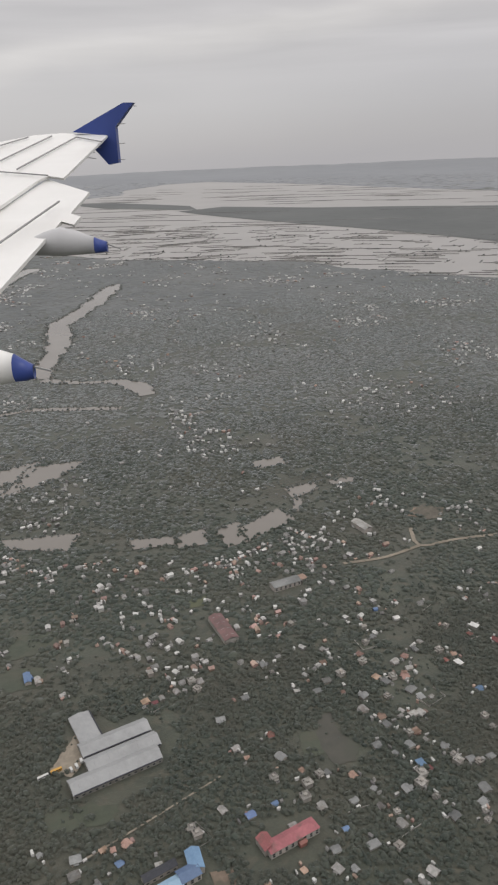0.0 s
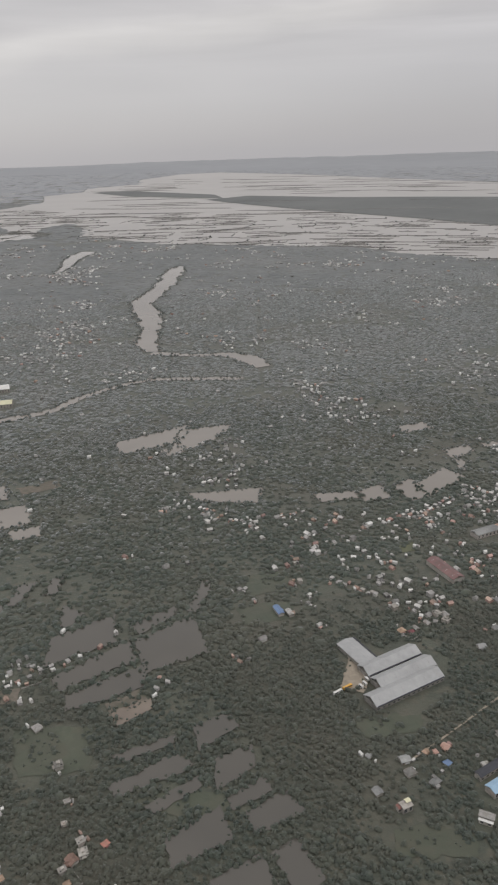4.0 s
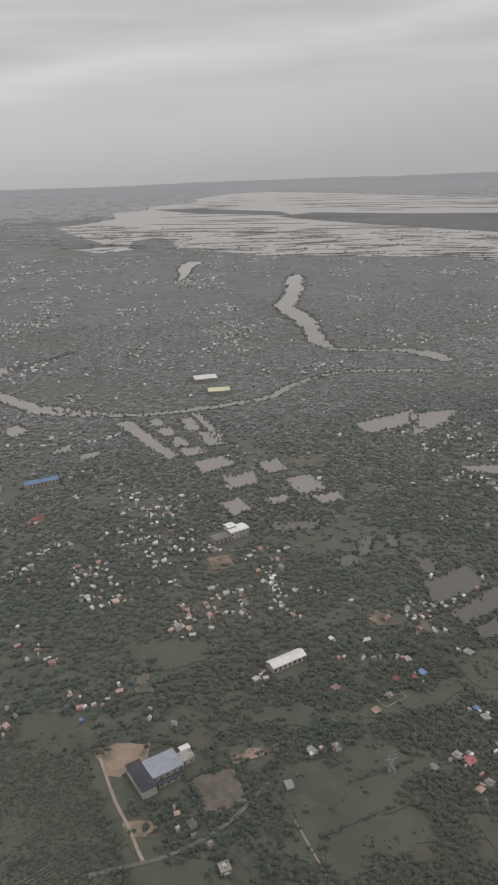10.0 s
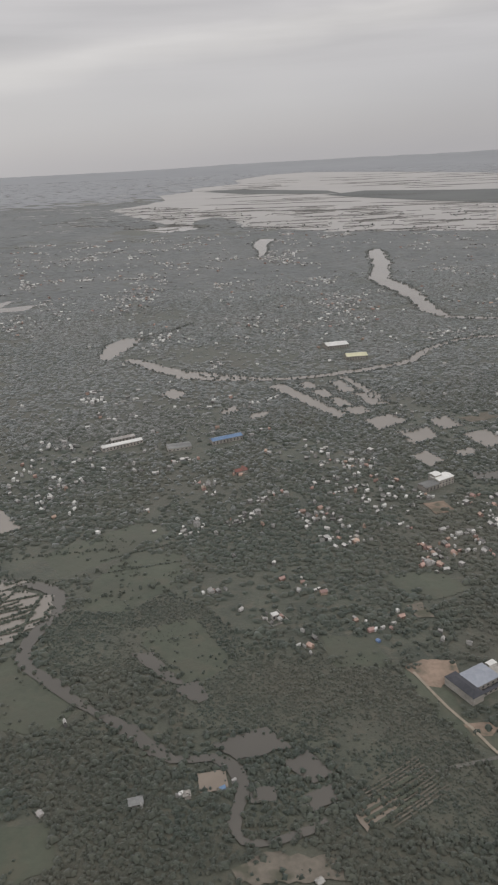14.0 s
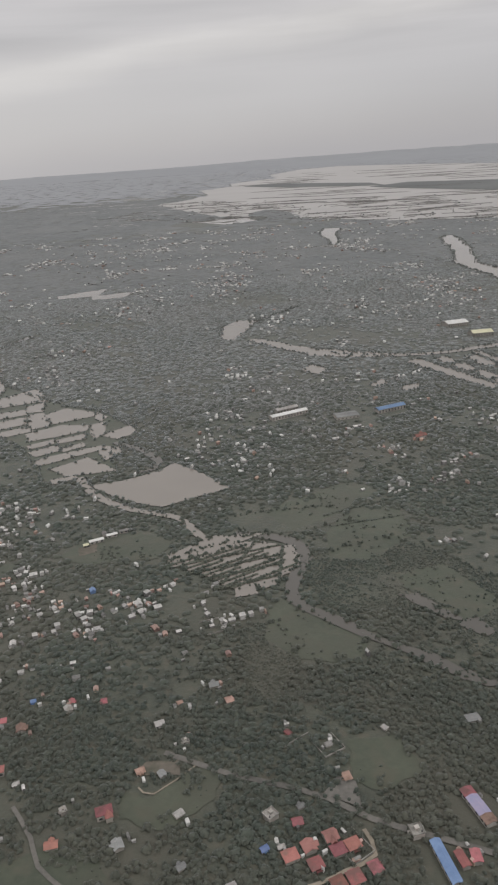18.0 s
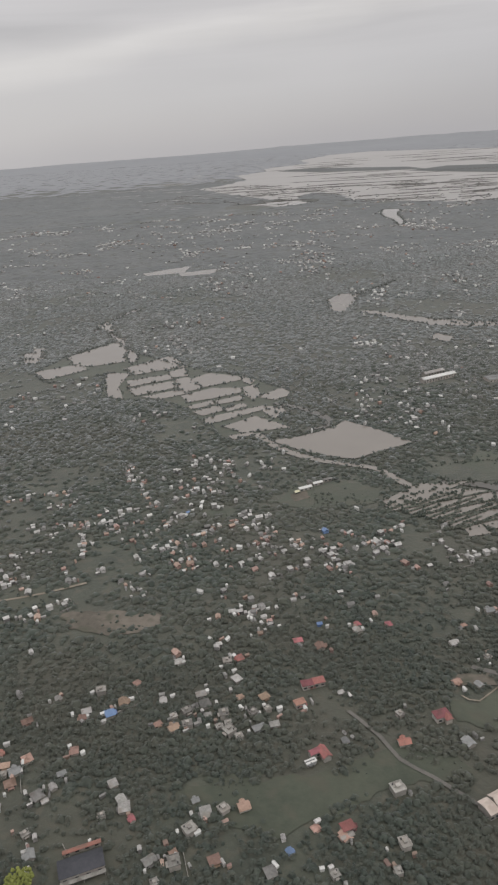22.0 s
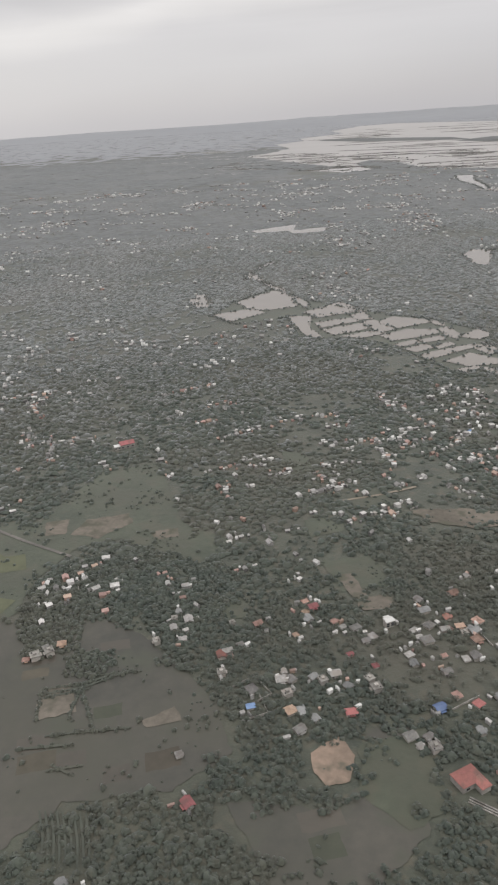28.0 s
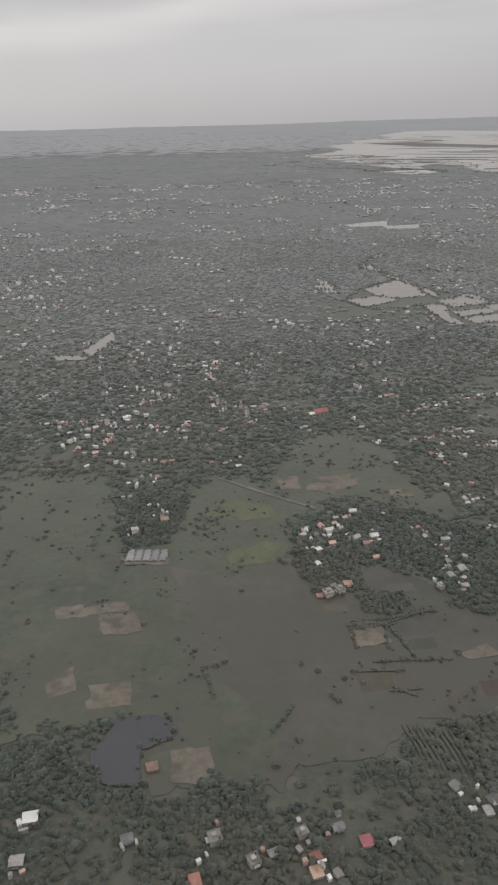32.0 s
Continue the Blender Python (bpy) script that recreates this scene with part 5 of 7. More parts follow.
houses("pale", [(-302.3, 10.0), (-303.4, -4.2), (-303.8, 48.7), (-306.6, 54.8), (-307.3, 1.7), (-307.5, 13.7), (-307.9, -2.6), (-308.1, -0.6), (-308.3, 78.7), (-308.5, -6.3), (-308.6, 72.8), (-309.5, 69.7), (-309.6, -20.3), (-309.9, -6.9), (-310.7, 70.1), (-311.9, -14.3), (-312.1, 49.9), (-312.3, -0.6), (-312.8, -9.9), (-312.9, -6.5), (-313.0, 68.7), (-314.4, 71.0), (-314.5, 0.1), (-314.6, 67.3), (-315.0, -3.4), (-315.7, 6.5), (-316.1, -21.9), (-316.2, -2.7), (-316.3, 24.3), (-316.9, -1.3), (-317.1, -23.4), (-317.1, -8.5), (-317.7, -6.7), (-317.7, 45.6), (-318.3, -22.1), (-320.5, 50.2), (-320.5, 0.0), (-322.9, -3.1), (-323.8, -4.1), (-324.2, 41.5), (-325.4, -1.3), (-327.4, -1.2), (-328.0, -11.6), (-328.4, 63.6), (-328.6, 0.0)])
houses("pale", [(-328.8, 33.2), (-329.6, -13.1), (-329.9, 49.9), (-331.7, 84.7), (-332.0, -22.2), (-332.1, 64.8), (-332.4, 16.0), (-332.6, 0.3), (-333.2, 2.0), (-333.5, -19.1), (-333.5, 42.4), (-333.5, 4.7), (-333.8, 33.7), (-333.9, -13.2), (-334.2, -3.7), (-334.9, 10.6), (-335.1, -11.7), (-335.3, -13.4), (-336.2, 18.3), (-338.5, 26.3), (-339.1, -15.7), (-341.3, 21.8), (-342.2, -6.5), (-343.8, -8.2), (-343.8, -12.9), (-344.2, -1.6), (-344.5, 13.1), (-346.4, -27.6), (-346.9, 23.7), (-347.3, 76.0), (-347.8, 44.2), (-348.8, 21.7), (-349.0, 23.4), (-350.8, -46.4), (-351.0, -6.0), (-351.1, -3.8), (-351.1, -1.5), (-351.4, -48.0), (-352.2, 48.7), (-353.0, -3.6), (-353.1, 0.5), (-353.4, -1.3), (-353.7, 7.4), (-354.8, -7.0), (-356.8, 7.8)])
houses("pale", [(-358.2, 11.0), (-361.0, -53.5), (-365.1, -0.3), (-365.7, 6.5), (-366.4, -58.0), (-366.5, 47.2), (-366.9, 3.9), (-366.9, -52.9), (-368.5, -58.3), (-368.7, 5.5), (-369.1, -8.7), (-370.0, 14.8), (-370.5, -54.3), (-370.7, 56.0), (-371.3, 12.2), (-371.4, -9.5), (-371.7, 8.3), (-371.9, -12.0), (-372.7, 2.9), (-372.9, 11.8), (-373.0, -57.0), (-373.0, 9.8), (-373.1, -12.6), (-373.6, 6.7), (-374.3, -4.0), (-375.1, 8.2), (-375.6, 5.1), (-377.7, 7.6), (-378.1, 4.9), (-382.6, 52.0), (-383.7, 53.7), (-388.1, -58.2), (-388.4, -48.9), (-391.7, 67.1), (-395.1, 63.4), (-398.1, -62.6), (-398.2, 31.4), (-399.1, 112.4), (-406.8, 91.9), (-407.4, 109.6), (-407.8, 1.0), (-408.5, 10.9), (-409.7, 99.2), (-409.8, 30.8), (-410.3, 22.4)])
houses("pale", [(-411.4, 29.8), (-413.3, 13.7), (-413.5, 30.7), (-414.5, 20.4), (-414.8, 101.7), (-416.0, 46.1), (-420.7, 32.6), (-427.1, 38.4), (-431.7, 49.2), (-434.7, 44.3)])
houses("pale", [(-154.7, 116.8), (-153.0, 115.4), (-150.1, 105.5), (-148.7, 102.0), (-148.0, 98.2), (-147.3, 101.3), (-150.5, 98.6), (-145.5, 107.4), (-144.2, 103.2), (-143.5, 98.3), (-141.0, 104.4), (-138.2, 113.0), (-136.1, 115.0), (-133.6, 123.8), (-131.1, 119.6), (-129.2, 123.8), (-133.3, 116.9), (-137.0, 108.5), (-137.0, 104.7), (-131.4, 105.7), (-128.3, 111.0), (-126.1, 113.1), (-137.0, 128.2), (-130.0, 131.3), (-128.2, 132.8), (-176.3, 121.3), (-174.3, 119.4), (-173.0, 123.1), (-178.0, 123.6), (-171.6, 125.1), (-192.4, 122.1), (-189.1, 123.0), (-194.2, 118.4), (-190.6, 120.1), (-204.2, 141.2), (-204.9, 137.7), (-217.8, 124.9), (-198.4, 112.4), (-203.6, 116.4), (-194.9, 87.2), (-174.9, 87.9), (-168.1, 106.4), (-169.3, 110.1), (-112.2, 95.0), (-111.5, 89.1)])
houses("rust", [(-145.1, 106.5), (-150.5, 106.6), (-130.2, 127.3), (-148.7, 103.1)])
houses("grey", [(48.4, 151.3), (39.6, 102.0), (36.5, 94.9), (35.9, 101.5), (35.4, 92.2), (32.7, 132.8), (30.7, 117.9), (30.7, 144.2), (30.0, 89.5), (29.2, 119.9), (26.0, 105.1), (25.1, 138.9), (24.7, 122.6), (24.4, 137.6), (23.9, 173.5), (23.1, 103.2), (22.8, 110.4), (17.9, 95.5), (16.2, 84.5), (14.6, 160.2), (14.3, 93.0), (10.7, 120.2), (10.3, 83.8), (6.7, 166.0), (3.1, 131.3), (2.6, 102.9), (0.9, 177.5), (-16.8, 123.7), (-23.0, 128.8), (-25.7, 78.2), (-29.7, 83.0), (-35.2, 76.5), (-54.4, 130.4), (-76.3, 54.5), (-90.9, 47.2), (-105.1, 61.7), (-127.8, 57.6), (-141.5, 112.3), (-145.1, 114.1), (-200.1, 33.2), (-244.5, 20.4), (-264.0, 7.9), (-276.1, 9.6), (-301.6, -0.3), (-306.5, -13.9)])
houses("grey", [(-315.1, 3.7), (-326.1, -13.8), (-330.1, -20.0), (-331.0, -12.4), (-332.0, -18.9), (-354.6, -45.4)])
houses("rust", [(62.9, 185.0), (41.2, 140.7), (40.4, 130.7), (37.7, 132.1), (37.2, 100.8), (34.3, 178.8), (29.9, 130.4), (28.9, 125.1), (28.7, 123.7), (23.1, 150.7), (22.9, 141.0), (22.1, 112.3), (20.1, 84.1), (14.9, 98.4), (6.5, 143.0), (5.2, 80.4), (-0.2, 78.0), (-0.3, 144.0), (-3.4, 103.0), (-8.5, 144.8), (-11.0, 127.9), (-11.3, 87.1), (-13.5, 121.5), (-22.2, 85.7), (-23.6, 118.2), (-23.6, 126.5), (-24.2, 84.7), (-43.7, 137.7), (-44.5, 146.2), (-45.6, 136.9), (-46.3, 125.0), (-80.8, 61.3), (-80.9, 64.9), (-81.9, 63.3), (-83.5, 71.2), (-90.5, 62.0), (-99.1, 57.4), (-100.9, 98.9), (-101.2, 64.0), (-134.7, 121.7), (-151.9, 97.8), (-165.2, 110.3), (-165.5, 108.3)])
houses("rust", [(-173.2, 86.9), (-198.6, 17.0), (-243.4, 137.9), (-247.7, 20.7), (-251.0, 52.5), (-257.0, -7.7), (-259.3, 37.4), (-263.8, -7.1), (-268.3, 28.0), (-276.4, -3.9), (-278.9, -4.5), (-282.0, 50.9), (-282.9, 23.5), (-283.9, -10.8), (-288.3, 8.7), (-295.7, 54.8), (-297.1, 13.4), (-297.4, 51.8), (-309.5, -1.2), (-310.0, 0.3), (-310.3, 8.6), (-334.2, -16.1), (-340.3, -1.5), (-376.5, 101.8), (-401.2, 31.3), (-404.5, 7.0), (-430.0, 31.1), (-432.4, 33.3)])
houses("blue", [(42.7, 119.7), (27.0, 100.8), (26.6, 148.1), (12.3, 87.6), (1.2, 92.8), (-2.8, 90.5), (-22.8, 82.2), (-48.7, 126.4), (-75.3, 52.5), (-85.7, 56.2), (-95.4, 75.6), (-102.9, 85.0), (-163.4, 71.1), (-188.1, 36.2), (-193.0, 19.8), (-229.1, 9.3), (-239.8, -2.1), (-268.7, 34.1), (-268.9, 66.3), (-270.2, -9.6), (-298.4, 11.0), (-300.1, 74.4), (-314.3, -16.8), (-338.8, -18.8)])
houses("red", [(50.8, 135.0), (45.8, 137.7), (38.4, 128.8), (28.5, 99.7), (3.7, 147.8), (3.4, 138.7), (0.9, 108.4), (-1.2, 141.0), (-1.4, 145.2), (-2.1, 142.2), (-21.7, 117.8), (-46.3, 145.1), (-57.4, 109.0), (-71.9, 53.9), (-76.6, 67.7), (-99.4, 62.9), (-104.6, 83.8), (-107.4, 102.6), (-108.1, 83.2), (-137.6, 109.3), (-138.1, 110.8), (-149.4, 105.4), (-158.4, 78.7), (-164.5, 74.3), (-167.2, 77.4), (-175.8, 69.2), (-177.5, 90.9), (-181.9, 92.0), (-195.7, 147.1), (-197.2, 147.7), (-203.1, 18.9), (-225.2, 13.4), (-227.3, 29.1), (-250.6, 13.4), (-253.1, 54.1), (-256.1, 8.1), (-257.1, 34.6), (-262.3, 34.3), (-263.3, -5.8), (-265.7, 60.6), (-266.7, 4.8), (-267.5, 51.7), (-269.3, 18.8), (-270.4, 14.6), (-272.0, 29.4)])
houses("red", [(-281.1, 24.5), (-289.4, 58.0), (-290.1, -6.6), (-291.6, 25.2), (-295.1, 52.7), (-309.3, -15.6), (-311.7, 2.3), (-319.1, 33.7), (-322.5, -9.4), (-325.6, -18.6), (-326.1, -7.3), (-326.1, 42.7), (-332.2, 3.4), (-343.7, -34.5), (-344.5, -9.2), (-353.4, 4.2), (-354.8, 43.0), (-363.9, -54.0), (-364.3, 79.6), (-365.6, 78.7), (-368.8, -56.6), (-380.0, -61.4), (-395.6, 34.9), (-402.9, 49.7), (-403.8, 5.9), (-427.8, 31.8), (-443.1, 46.6)])
houses("flat", [(42.2, 109.1), (35.2, 90.2), (35.1, 88.6), (33.6, 100.9), (33.3, 102.5), (28.0, 93.4), (26.7, 98.3), (26.1, 96.2), (24.2, 118.1), (22.4, 135.4), (19.1, 144.7), (17.8, 160.1), (9.1, 98.8), (6.9, 96.7), (6.3, 93.8), (1.2, 98.2), (-14.9, 123.9), (-28.7, 157.9), (-39.6, 151.8), (-79.5, 66.0), (-80.3, 68.0), (-136.5, 42.8), (-138.8, 46.6), (-193.0, 34.7), (-210.3, 12.7), (-228.7, 14.1), (-256.4, 13.4), (-257.4, 0.1), (-278.7, 7.7), (-280.2, 8.5), (-280.6, 10.1), (-281.5, 11.8), (-281.8, 9.4), (-282.5, -7.8), (-283.4, -12.3), (-285.1, -14.9), (-302.6, -9.9), (-315.4, -23.6), (-322.4, -14.0), (-323.3, -12.3), (-347.8, -47.4), (-370.2, -10.8), (-374.7, 0.1), (-374.8, -58.3), (-379.2, -56.6)])
houses("flat", [(-415.7, 29.3)])
houses("white", [(47.5, 140.4), (40.7, 127.7), (-23.4, 165.4), (-288.2, -20.3), (-399.0, -57.8)])
houses("estate", [(-225.8, 8.4), (-223.6, 9.8), (-222.7, 7.5), (-221.0, 11.5), (-220.0, 9.6), (-218.2, 10.5), (-215.6, 7.5), (-218.0, 6.0), (-220.0, 5.2)])

# lanes of small houses that fill up the villages: a quarter of the settled ground, and how many lanes cross it
QUARTERS = [
    ([(-356.8, 98.9), (-248.4, 101.6), (-259.9, 30.6), (-330.4, 25.5)], 14),
    ([(-317.5, 71.9), (-243.0, 72.9), (-242.6, 28.7), (-296.7, 26.2)], 12),
    ([(-363.3, 97.1), (-293.3, 96.7), (-303.0, 34.8), (-353.3, 32.7)], 10),
    ([(-434.1, 97.5), (-363.3, 97.1), (-356.5, 53.4), (-412.6, 51.9)], 7),
    ([(-225.0, 162.5), (-157.4, 161.8), (-156.2, 112.8), (-209.2, 112.3)], 6),
    ([(-46.3, 182.8), (28.0, 180.4), (9.6, 120.5), (-45.1, 121.6)], 7),
    ([(-153.2, 131.5), (-96.6, 130.5), (-95.7, 90.4), (-140.1, 90.9)], 4),
    ([(-468.5, 64.6), (-404.7, 74.3), (-397.1, 38.5), (-449.9, 30.0)], 6),
    ([(-389.8, 85.7), (-306.5, 90.7), (-303.2, 45.8), (-367.2, 40.3)], 7),
]


def outside(points):
    """Which points lie clear of all water and open ground."""
    p = np.array(points)
    ok = np.ones(len(p), bool)
    for q in AREAS:
        ok &= ~inside(p[:, 0], p[:, 1], q)
    return ok


def fill_villages():
    pick, found = random.Random(77), []
    kinds = ["pale"] * 10 + ["rust"] * 2 + ["grey"] * 3 + ["flat"] * 4 + ["red"]
    for (a, b, c, d), lanes in QUARTERS:
        for k in range(lanes):
            u, v = pick.random(), pick.random()
            x, y = [(a[i] * (1 - u) + b[i] * u) * (1 - v) + (d[i] * (1 - u) + c[i] * u) * v for i in (0, 1)]
            way = radians(pick.choice((28, 118)) + pick.uniform(-20, 20))
            for j in range(pick.randint(4, 9)):
                x, y = x + pick.uniform(1.3, 2.6) * math.cos(way), y + pick.uniform(1.3, 2.6) * math.sin(way)
                found.append((x + pick.uniform(-0.8, 0.8), y + pick.uniform(-0.8, 0.8), math.degrees(way)))
    open_land = outside([q[:2] for q in found])
    taken = np.array([(h[0], h[1], h[2]) for h in HOUSES])
    for (px, py, way), good in zip(found, open_land):
        if not good or ((taken[:, 0] - px) ** 2 + (taken[:, 1] - py) ** 2 < (taken[:, 2] + 0.5) ** 2).any():
            continue
        f = pick.choice(DESIGNS[pick.choice(kinds)])
        size = pick.uniform(0.40, 0.62) * (1 + 0.0009 * max(0, py - 60))
        HOUSES.append((px, py, 1.05 * size))
        DISTANT.append((px, py, way + pick.choice((0, 90)), size, f))


# ---- larger buildings ----
BEIGE = material("pinkish_beige_roof", (0.40, 0.34, 0.30), (0.54, 0.47, 0.42), 1.6, 0.7, spots=(0.38, 0.32, 0.28))
MAROON = material("maroon_sheet_roof", (0.13, 0.075, 0.075), (0.20, 0.115, 0.11), 2.0, 0.6, spots=(0.12, 0.085, 0.08))
def big(name, label, category, x, y, a, r):
    ob = tagged(new(name), label, category)
    ob.matrix_basis = pose(x, y, 0, 0, 0, a)
    HOUSES.append((x, y, r))
    return ob


def ribs(L, W, H, rise, n, mat):
    """Thin raised seams and rooflights over a pitched roof."""
    out = []
    for k in range(n):
        x = -L / 2 + L * (k + 0.5) / n
        for sgn in (-1, 1):
            y0, y1 = sgn * W * 0.12, sgn * W * 0.30
            za, zb = H + rise * (1 - 2 * abs(y0) / W), H + rise * (1 - 2 * abs(y1) / W)
            v = [(x - 0.05, y0, za + 0.09), (x + 0.05, y0, za + 0.09), (x + 0.05, y1, zb + 0.09), (x - 0.05, y1, zb + 0.09), (x - 0.05, y0, za + 0.03), (x + 0.05, y0, za + 0.03), (x + 0.05, y1, zb + 0.03), (x - 0.05, y1, zb + 0.03)]
            out.append((v, [(0, 1, 2, 3), (4, 7, 6, 5), (0, 4, 5, 1), (1, 5, 6, 2), (2, 6, 7, 3), (3, 7, 4, 0)]))
    return out


def hall(parent, x, y, a, L, W, H, rise, roof_mat, wall_mat=None, lights=0, style="gable", name="hall"):
    """One bay of a large building: walls, roof, rooflights, windows."""
    m = pose(x, y, 0, 0, 0, a)
    part("wall", mesh_of("bay_wall", *box(-L / 2 + 0.1, -W / 2 + 0.1, 0, L / 2 - 0.1, W / 2 - 0.1, H), wall_mat or WALL), parent, m)
    shape = gable if style == "gable" else hip
    part("roof", mesh_of("bay_roof", *shape(-L / 2, L / 2, -W / 2, W / 2, H, rise, 0.06), roof_mat), parent, m)
    if lights:
        for q in ribs(L, W, H, rise, lights, SEAM):
            part("rooflight", mesh_of("rooflight", *q, SEAM), parent, m)
    n = max(2, int(L / 1.1))
    me = bpy.data.meshes.get("bay_window") or mesh_of("bay_window", *box(-0.22, -0.02, 0, 0.22, 0.02, 0.28), GLASS)
    for k in range(n):
        for z in ([0.25] if H < 1.1 else [0.25, H * 0.55]):
            part("window", me, parent, m @ pose(-L / 2 + L * (k + 0.5) / n, -W / 2 + 0.09, z))


def place(tx, ty, bx, by, ba):
    """A plan place in the axes of a building."""
    q = pose(bx, by, 0, 0, 0, ba).inverted() @ Vector((tx, ty, 0))
    return q.x, q.y


f = big("factory", "large factory hall with three pale grey sheet-roofed bays", "factory", -26.3, 102.0, 30, 6.0)
for (cx, cy, L, W, H, rise, a, li) in ((-26.4, 100.3, 16.4, 4.0, 1.0, 1.0, 0, 6), (-25.8, 104.3, 13.6, 3.9, 1.0, 1.05, 0, 5), (-27.9, 108.0, 13.2, 3.9, 0.95, 1.0, 0, 4), (-33.8, 110.6, 8.6, 4.2, 0.9, 0.4, 90, 0)):
    lx, ly = place(cx, cy, -26.3, 102.0, 30)
    hall(f, lx, ly, a, L, W, H, rise, PALEGREY, CONCRETE, li)
    part("gutter", mesh_of("gutter", *box(-L / 2 + 0.2, -W / 2 - 0.12, 0.98, L / 2 - 0.2, -W / 2 + 0.1, 1.12), SLATE), f, pose(lx, ly, 0, 0, 0, a), "dark valley gutter")
HOUSES += [(-21.0, 104.0, 3.0), (-32.0, 98.0, 3.0), (-33.0, 110.0, 4.0), (-24.0, 110.0, 4.0), (-20.0, 108.0, 3.0), (-28.0, 98.0, 3.0), (-22.0, 101.0, 3.0)]

f = big("school_building", "long building with a blue sheet roof and back wing", "school", -14.1, 78.1, 32, 3.6)
hall(f, -1.6, 0, 0, 5.6, 2.2, 1.1, 0.45, SKYBLUE)
hall(f, 2.6, 0.3, 0, 3.4, 2.6, 1.15, 0.6, BLUE)
lx, ly = place(-11.3, 82.0, -14.1, 78.1, 32)
hall(f, lx, ly, 76, 3.8, 2.4, 1.15, 0.6, BLUE)
hall(f, -0.8, 3.2, 0, 5.6, 1.5, 0.9, 0.35, SLATE)
f = big("school_building", "long two-storey building with a red tiled hipped roof", "school", 3.3, 85.6, 31, 4.0)
hall(f, 0.4, 0, 0, 9.2, 2.5, 1.2, 0.7, RED, None, 0, "hip")
hall(f, -3.6, 1.2, 90, 3.0, 2.2, 1.15, 0.6, RED)
part("porch", mesh_of("porch_block", *joined(box(0.8, -1.9, 0, 2.0, -1.16, 0.7), gable(0.7, 2.1, -2.0, -1.1, 0.7, 0.3)), RED), f)
HOUSES += [(-0.5, 83.5, 2.5), (7.0, 88.0, 2.5), (-17.0, 76.0, 2.4), (-11.0, 81.0, 2.4)]
f = big("white_hall", "long hall with a bright white pitched roof", "hall", -128.2, 87.7, 35, 3.4)
hall(f, 0, 0, 0, 7.7, 2.7, 1.1, 0.55, WHITE, None, 0)
f = big("public_building", "large hall with dark slate and blue-grey sheet roofs", "hall", -147.9, 59.6, 35, 4.2)
hall(f, 0.6, 0.4, 0, 5.6, 4.2, 1.5, 0.5, BLUEGREY, WALL, 0, "hip")
hall(f, -3.2, 0.0, 90, 6.6, 2.6, 1.5, 0.5, SLATE, WALL, 0, "hip")
hall(f, 4.6, 0.4, 0, 2.6, 2.2, 1.0, 0.12, CONCRETE, WALL, 0)
hall(f, 5.4, 2.2, 0, 1.8, 1.2, 0.8, 0.1, WHITE, WALL, 0)
hall(f, 0.8, -2.3, 0, 4.6, 0.8, 0.7, 0.1, SLATE, WALL, 0)
HOUSES += [(-151.0, 57.5, 3.0), (-144.5, 62.0, 2.6)]
f = big("public_building", "white three-storey building with flat roofs and terraces", "hall", -142.8, 139.1, 36, 4.5)
hall(f, -2.6, 0, 0, 5.0, 3.4, 1.4, 0.3, GREYROOF)
hall(f, 2.6, 0.4, 0, 5.6, 3.6, 2.0, 0.25, WHITE)
hall(f, 1.2, 1.6, 0, 2.6, 2.6, 2.7, 0.25, WHITE)
f = big("white_hall", "long shed with a bright white sheet roof", "shed", -235.5, 170.0, 33, 4.5)
hall(f, 0, 0, 0, 13.4, 2.6, 1.3, 0.4, WHITE)
hall(f, 2.0, 5.0, 0, 8.0, 2.4, 1.2, 0.4, PALE)
f = big("blue_shed", "long shed with a bright blue sheet roof", "shed", -202.8, 174.2, 30, 4.2)
hall(f, 0, 0, 0, 10.5, 3.0, 1.3, 0.5, BLUE)
f = big("grey_shed", "low wide shed with a grey sheet roof", "shed", -217.0, 168.5, 20, 3.6)
hall(f, 0, 0, 0, 7.5, 4.5, 0.9, 0.3, GREYROOF)
f = big("warehouse", "large warehouse with a cream sheet roof", "warehouse", -156.8, 272.8, 12, 5.5)
hall(f, 0, 0, 0, 9.4, 6.0, 1.6, 0.8, CREAM)
f = big("warehouse", "large warehouse with a pale grey sheet roof", "warehouse", -165.0, 293.4, 20, 6.0)
hall(f, 0, 0, 0, 10.5, 7.2, 1.6, 0.8, WHITE)
f = big("long_shed", "long low shed with a faded pink and blue roof", "shed", -202.1, 17.0, -65, 2.6)
hall(f, -2.3, 0, 0, 1.4, 1.8, 0.7, 0.25, RED)
hall(f, 0.0, 0, 0, 3.2, 1.8, 0.7, 0.25, LILAC)
hall(f, 2.3, 0, 0, 1.5, 1.8, 0.7, 0.25, RUST)
f = big("blue_shed", "long narrow shed with a deep blue roof", "shed", -207.3, 8.6, -71, 2.2)
hall(f, 0, 0, 0, 6.2, 1.4, 0.7, 0.25, BLUE)
for x, y, a, L, W in ((-205.3, 9.1, -69, 2.4, 1.2), (-203.6, 9.6, -83, 1.9, 1.3)):
    f = big("shed", "small shed with a red sheet roof", "shed", x, y, a, 1.3)
    hall(f, 0, 0, 0, L, W, 0.6, 0.2, RED)
f = big("church_hall", "long hall with a pale gabled roof and side aisle", "hall", -244.5, -0.4, 33, 3.2)
hall(f, 0.5, 0, 0, 5.2, 1.9, 1.2, 0.5, BEIGE)
hall(f, -2.9, -0.3, 0, 1.5, 2.4, 1.0, 0.3, BEIGE)
